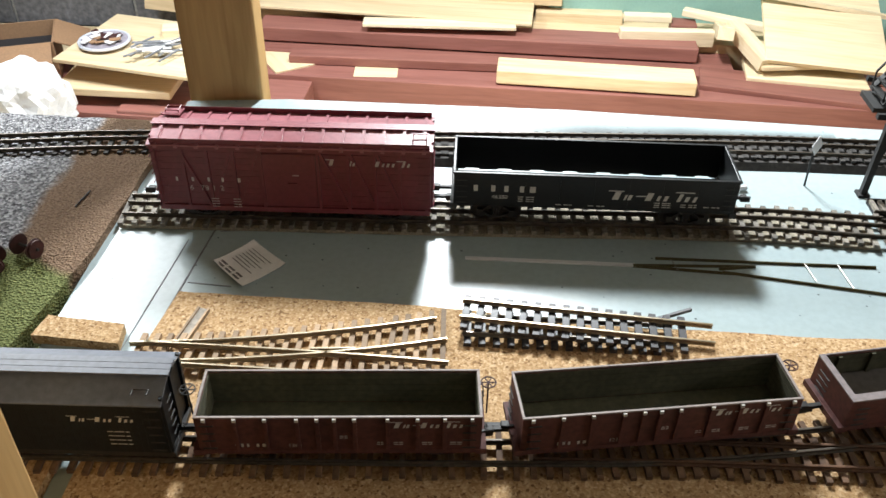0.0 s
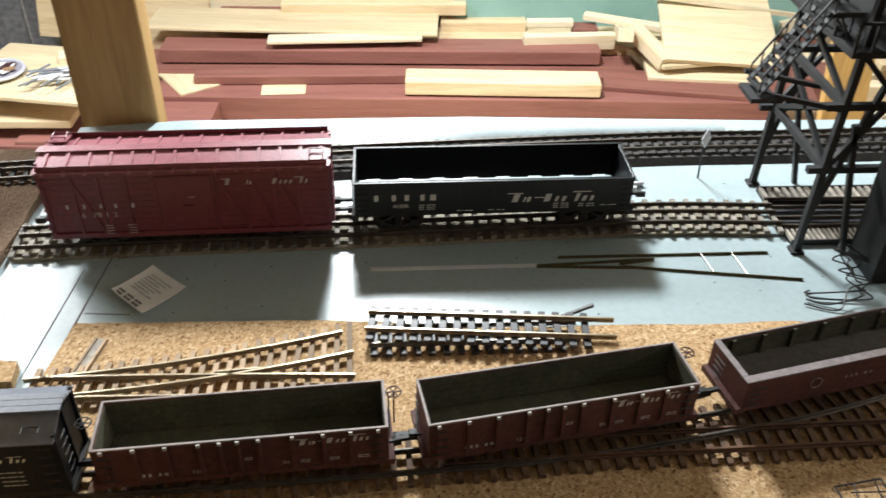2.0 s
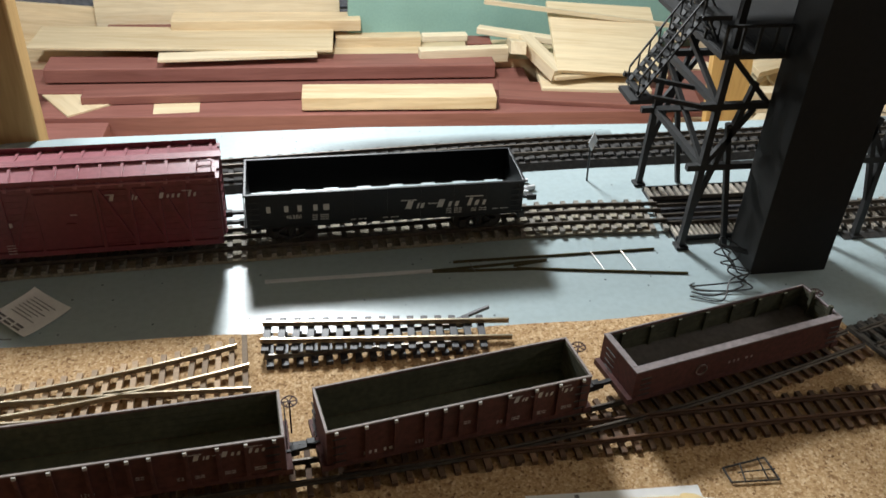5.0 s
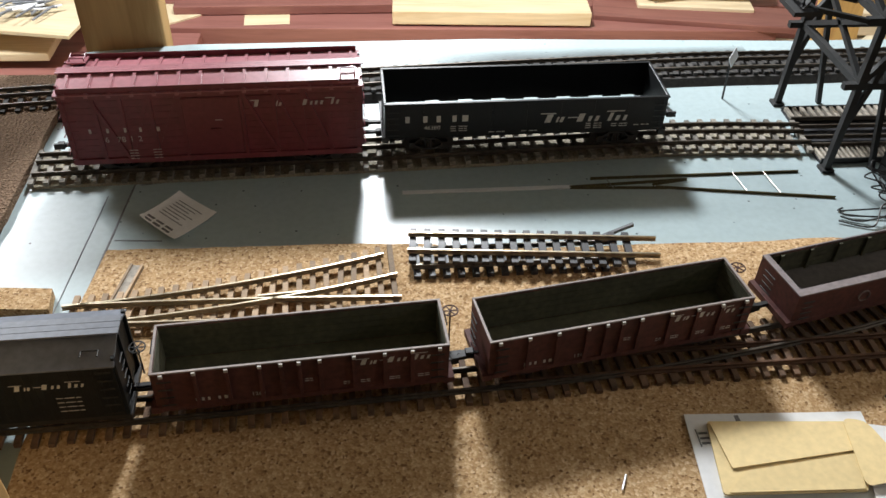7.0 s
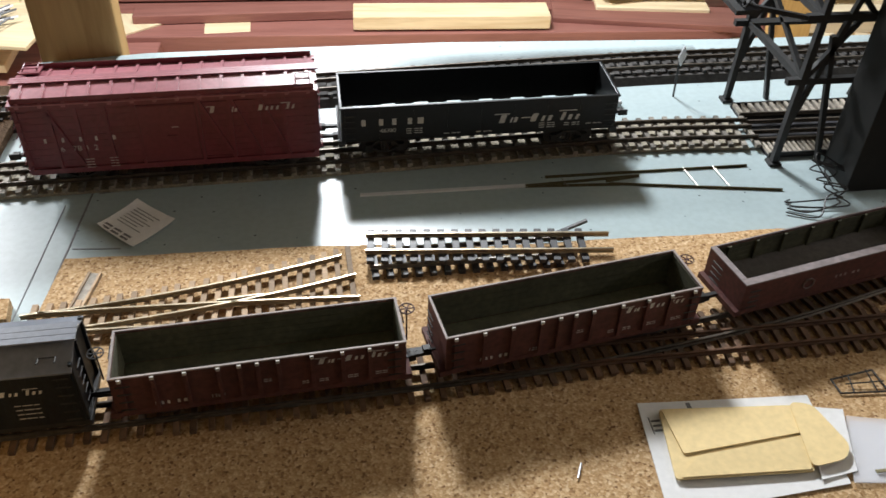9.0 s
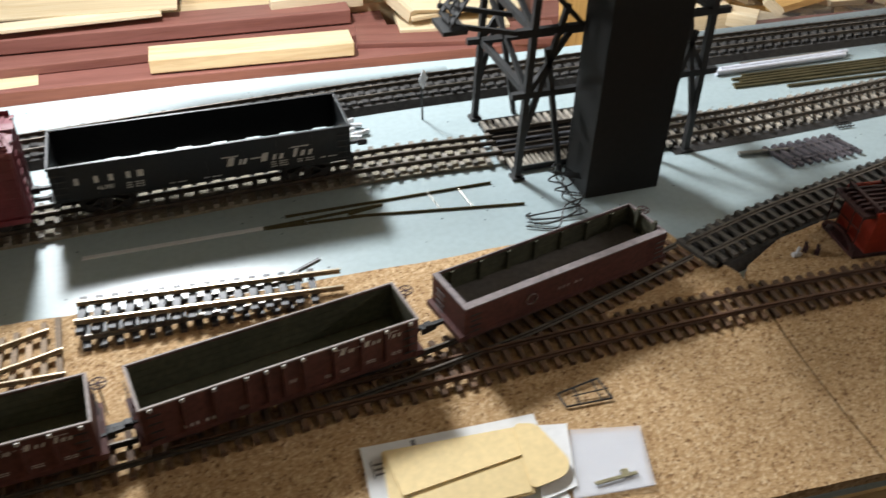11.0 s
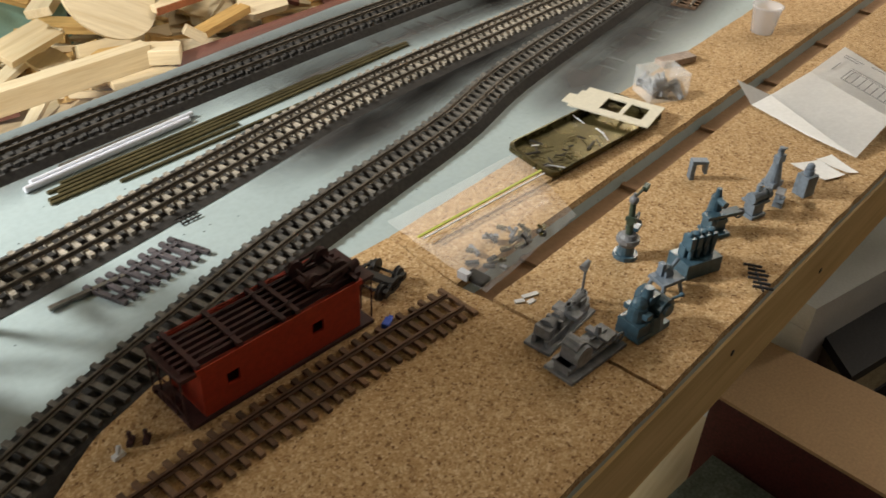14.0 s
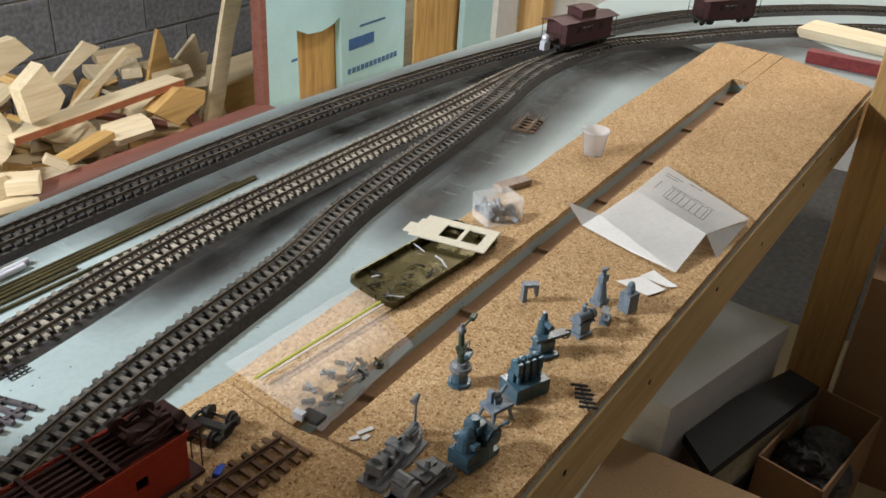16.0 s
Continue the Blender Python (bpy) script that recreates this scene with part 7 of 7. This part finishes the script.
for i in range(26):
    solid("bark_strip", rod(BM(), (-0.035, 0, 0.003), (0.035, 0, 0.004), 0.0028, seg=6), FIGGREY if i % 3 else PAPER, "thin grey strip in a loose pile", "strip", pose(-0.80 + r.uniform(-0.05, 0.05), 1.995 + r.uniform(-0.04, 0.04), -0.451 + 0.0006 * i, 0, r.uniform(-4, 4), 40 + r.uniform(-35, 35)), "grey strips")


def crumpled(name, c, rad, s, material, label, category, seed):
    bm = BM()
    bmesh.ops.create_icosphere(bm, subdivisions=4, radius=rad)
    for v in bm.verts:
        n = v.co.normalized()
        p = n * 3 + Vector((seed, 0, 0))
        k = abs(noise.noise(p * 0.5)) * 0.55 + abs(noise.noise(p * 1.1)) * 0.22 + abs(noise.noise(p * 2.2)) * 0.07
        v.co = Vector((v.co.x * s[0], v.co.y * s[1], v.co.z * s[2])) * (1.15 - k)
        v.co.z = max(v.co.z, -rad * s[2] * 0.75)
    return solid(name, bm, material, label, category, Matrix.Translation(c), smooth=False)


crumpled("carrier_bag", (-1.055, 1.80, -0.50), 0.105, (0.95, 0.8, 1.0), WHITEP, "crumpled white plastic carrier bag on the shelf", "plastic bag", 3)
solid("newspaper_sheet", box(BM(), -0.16, 0.16, -0.12, 0.12, 0, 0.004), PAPER, "flat grey-white paper on the shelf", "paper", pose(-0.97, 1.72, -0.60, 0, 0, 5))
solid("support_block", box(BM(), -0.16, 0.16, -0.12, 0.12, -0.054, 0), CARD, "flat cardboard box under paper", "cardboard box", pose(-0.97, 1.72, -0.601, 0, 0, 5))
oc = thing("open_carton", "small open brown carton with loose flaps", "cardboard box", pose(-1.22, 2.10, -0.655, 0, 0, 20))
for b in ((-0.10, 0.10, -0.08, -0.076, 0, 0.19), (-0.10, 0.10, 0.076, 0.08, 0, 0.19), (-0.10, -0.096, -0.076, 0.076, 0, 0.19), (0.096, 0.10, -0.076, 0.076, 0, 0.19)):
    part("carton_side", box(BM(), *b), CARD, oc)
part("flap", box(BM(), 0, 0.09, -0.075, 0.075, 0, 0.003, pose(0.10, 0, 0.19, 0, 25, 0)), CARD, oc)
part("flap", box(BM(), -0.095, 0.095, -0.08, 0, 0, 0.003, pose(0, -0.08, 0.19, 30, 0, 0)), CARD, oc)
part("carton_filling", box(BM(), -0.09, 0.09, -0.07, 0.07, 0.004, 0.15), DARK, oc)

# scrap heap on the right


def slab(pts, y, th):
    """A flat piece standing upright, its outline given along x and z."""
    bm = prism(BM(), pts, 0.0, th)
    bmesh.ops.transform(bm, matrix=Matrix.Translation((0, y, 0)) @ Matrix.Rotation(math.pi / 2, 4, "X"), verts=bm.verts)
    return bm


r = random.Random(31)
for i in range(135):
    x = r.uniform(1.25, 2.45)
    y = 1.93 + r.random() ** 1.3 * 0.58
    top = -0.60 + 0.20 * min(1.0, (y - 1.86) / 0.35) + (0.10 * min(1.0, (y - 1.9) / 0.2) if x < 1.85 else -0.04)
    z = r.uniform(-0.635, top)
    L, w, h = r.uniform(0.07, 0.26), r.uniform(0.03, 0.09), r.uniform(0.008, 0.038)
    mm = pose(x, y, z, r.uniform(-28, 28), r.uniform(-40, -15) if r.random() < 0.08 else r.uniform(-18, 18), r.uniform(-75, 75))
    bm = BM()
    k = r.random()
    if k < 0.34:
        prism(bm, [(-L / 2, -w / 2), (L / 2, -w * 0.1), (L / 2 * 0.9, w / 2), (-L / 2, w / 2)], -h / 2, h / 2)
    elif k < 0.44:
        prism(bm, [(L / 2 * math.cos(2 * math.pi * q / 18), w * 0.9 * math.sin(2 * math.pi * q / 18)) for q in range(18)], -0.004, 0.004)
    else:
        box(bm, -L / 2, L / 2, -w / 2, w / 2, -h / 2, h / 2, bevel=0.0015)
    solid("timber_offcut", bm, (PALE, OCHRE, PLY, PALE, PINE, REDWOOD if r.random() < 0.35 else OCHRE)[i % 6], "pale pine offcut thrown on the scrap heap", "timber", mm, "scrap heap")
bm = prism(BM(), [(0.128 * math.cos(2 * math.pi * q / 36), 0.100 * math.sin(2 * math.pi * q / 36)) for q in range(36)], -0.005, 0.005)
solid("oval_board", bm, PALE, "pale oval plywood cut-out on the heap", "timber", pose(1.560, 2.00, -0.355, 62, 0, 6) @ pose(0, 0, 0, 0, 0, -35))
solid("timber_offcut", slab([(2.335, -0.60), (2.405, -0.60), (2.49, -0.32), (2.60, -0.07), (2.515, -0.04), (2.44, -0.26)], 2.0, 0.014), PALE, "long curved pine offcut leaning upright", "timber", group="scrap heap")
solid("timber_offcut", slab([(2.295, -0.60), (2.44, -0.60), (2.455, -0.50), (2.425, -0.36), (2.405, -0.325)], 2.25, 0.014), OCHRE, "pointed pine offcut standing up", "timber", group="scrap heap")
solid("timber_offcut", slab([(2.49, -0.62), (2.63, -0.62), (2.67, -0.47), (2.635, -0.475), (2.615, -0.395), (2.52, -0.46)], 2.3, 0.014), PALE, "pale notched offcut standing up", "timber", group="scrap heap")
solid("timber_offcut", slab([(1.975, -0.405), (2.005, -0.412), (2.175, -0.335), (2.12, -0.305)], 2.25, 0.012), PALE, "thin pine board slanting up", "timber", group="scrap heap")
solid("timber_offcut", slab([(1.87, -0.46), (1.93, -0.46), (2.165, -0.315), (2.145, -0.300)], 2.10, 0.014), PALE, "tapered pine strip slanting up", "timber", group="scrap heap")
solid("timber_offcut", slab([(1.700, -0.285), (1.775, -0.235), (1.825, -0.33), (1.80, -0.365), (1.715, -0.375)], 2.0, 0.045), PALE, "thick pale block with rounded corners", "timber", group="scrap heap")
solid("timber_offcut", slab([(1.64, -0.20), (1.775, -0.185), (1.82, -0.235), (1.69, -0.285)], 2.08, 0.03), PALE, "pale pine block high on the heap", "timber", group="scrap heap")
solid("timber_offcut", slab([(2.095, -0.452), (2.186, -0.518), (2.297, -0.475), (2.305, -0.44), (2.20, -0.405)], 1.99, 0.05), OCHRE, "yellow pine chunk with a sawn notch", "timber", group="scrap heap")
solid("timber_offcut", slab([(2.441, -0.480), (2.619, -0.475), (2.628, -0.60), (2.475, -0.60)], 2.02, 0.02), OCHRE, "square yellow pine offcut", "timber", group="scrap heap")
eb = thing("edged_board", "long pine board with a red-brown edge across the heap", "timber", group="scrap heap")
part("board", beam(BM(), (1.66, 1.99, -0.405), (2.25, 2.01, -0.405), 0.07, 0.016), PALE, eb)
part("painted_edge", beam(BM(), (1.66, 1.953, -0.407), (2.25, 1.973, -0.407), 0.004, 0.018), plain("red_brown_edge", (0.36, 0.12, 0.05), 0.6), eb, "red-brown edge")
solid("timber_offcut", prism(BM(), [(-0.095, -0.02), (-0.05, -0.04), (0.08, -0.035), (0.095, 0.0), (0.085, 0.035), (-0.06, 0.03)], -0.012, 0.012), PALE, "pale rounded offcut before the heap", "timber", pose(1.99, 1.95, -0.475, 28, 4, 0), "scrap heap")
solid("timber_offcut", beam(BM(), (1.74, 1.92, -0.485), (1.93, 1.94, -0.465), 0.045, 0.02), OCHRE, "yellow pine stick before the heap", "timber", group="scrap heap")
solid("timber_offcut", box(BM(), -0.20, 0.20, -0.02, 0.02, -0.03, 0.03, bevel=0.002), PALE, "pale pine stick resting on the red beam", "timber", pose(1.37, 1.90, -0.47, 0, 0, -3), "scrap heap")
solid("timber_offcut", box(BM(), -0.03, 0.03, -0.012, 0.012, -0.012, 0.012, bevel=0.002), PALE, "tiny pale block on the red beam", "timber", pose(1.715, 1.885, -0.462, 0, 35, -30), "scrap heap")
for x, z0, y in ((1.05, -0.60, 1.85),):
    solid("timber_plank", box(BM(), 0, 0.65, 0, 0.09, -0.055, 0, bevel=0.002), REDWOOD, "dark red painted beam at the shelf edge", "timber", pose(x, y, z0, 0, 0, -1), "stacked timber")

solid("upright_board", beam(BM(), (1.075, 1.75, -0.655), (1.03, 1.76, -0.18), 0.04, 0.09), OSB, "orange-brown board standing before the timber stack", "timber")
# blue foam sheets and plywood at the far end
fs = thing("foam_sheet", "pale blue insulation foam sheet with an arched cut-out", "foam sheet")
bm = prism(BM(), [(2.47, -0.655), (2.645, -0.655), (2.63, -0.30), (2.69, -0.325), (2.76, -0.33), (2.82, -0.32), (2.865, -0.30), (2.88, -0.655), (3.28, -0.655), (3.28, 0.25), (2.47, 0.25)], 0.0, 0.025)
bmesh.ops.transform(bm, matrix=Matrix.Translation((0, 1.870, 0)) @ Matrix.Rotation(math.pi / 2, 4, "X"), verts=bm.verts)
part("sheet", bm, FOAM_BLUE, fs)
bm = BM()
box(bm, 2.915, 3.07, 1.8435, 1.845, -0.432, -0.392)
part("blue_label", bm, plain("label_blue", (0.05, 0.16, 0.45), 0.5), fs)
PRINT_BLUE = plain("print_blue", (0.06, 0.20, 0.42), 0.5)
for i in range(12):
    part("print_bar", box(BM(), 2.91 + i * 0.027, 2.93 + i * 0.027, 1.8437, 1.845, -0.520, -0.500), PRINT_BLUE, fs)
for x, z, w in ((2.60, -0.40, 0.03), (2.98, -0.36, 0.16), (3.05, -0.27, 0.04)):
    part("print_bar", box(BM(), x, x + w, 1.8437, 1.845, z, z + 0.008), PRINT_BLUE, fs)
solid("plywood_sheet", box(BM(), 2.60, 2.92, 1.874, 1.886, -0.655, -0.15), OSB, "orange plywood behind the foam cut-out", "plywood")
solid("plywood_sheet", prism(BM(), [(3.29, 1.80), (3.80, 1.80), (3.80, 1.812), (3.29, 1.812)], -0.655, 0.2), OSB, "orange plywood sheet beside the foam", "plywood")
solid("foam_sheet", box(BM(), 3.60, 4.1, 1.76, 1.785, -0.655, 0.2), FOAM_BLUE, "pale blue foam sheet at the end of the shelf", "foam sheet")
solid("timber_plank", box(BM(), 2.445, 2.47, 1.83, 1.87, -0.655, 0.4), REDWOOD, "upright red painted strip beside the foam", "timber")
solid("end_shelf", box(BM(), 2.755, 4.55, 1.15, 2.6, -0.69, -0.655), PLY, "low plywood shelf under foam sheets", "shelf")
solid("timber_post", box(BM(), 3.20, 3.29, 1.24, 1.33, -1.05, 1.5, bevel=0.003), PINE_Z, "yellow pine post at the far end", "post")
solid("white_board", box(BM(), 3.02, 3.17, 1.32, 1.34, -1.05, 0.6), PLASTER, "white board beside the far post", "board")

# concrete blocks of the north wall
blk = bpy.data.meshes.new("concrete_block")
bm = box(BM(), -0.195, 0.195, 0, 0.03, -0.095, 0.095, bevel=0.003)
bm.to_mesh(blk)
bm.free()
blk.materials.append(BLOCK)
for k in range(12):
    for i in range(17):
        o = new("concrete_block", blk)
        o.parent = wall_north
        o.matrix_local = Matrix.Translation((-2.1 + i * 0.40 + (0.2 if k % 2 else 0), 2.625 + 0.002 * ((i * 7 + k * 3) % 3) / 2, -0.97 + k * 0.20))
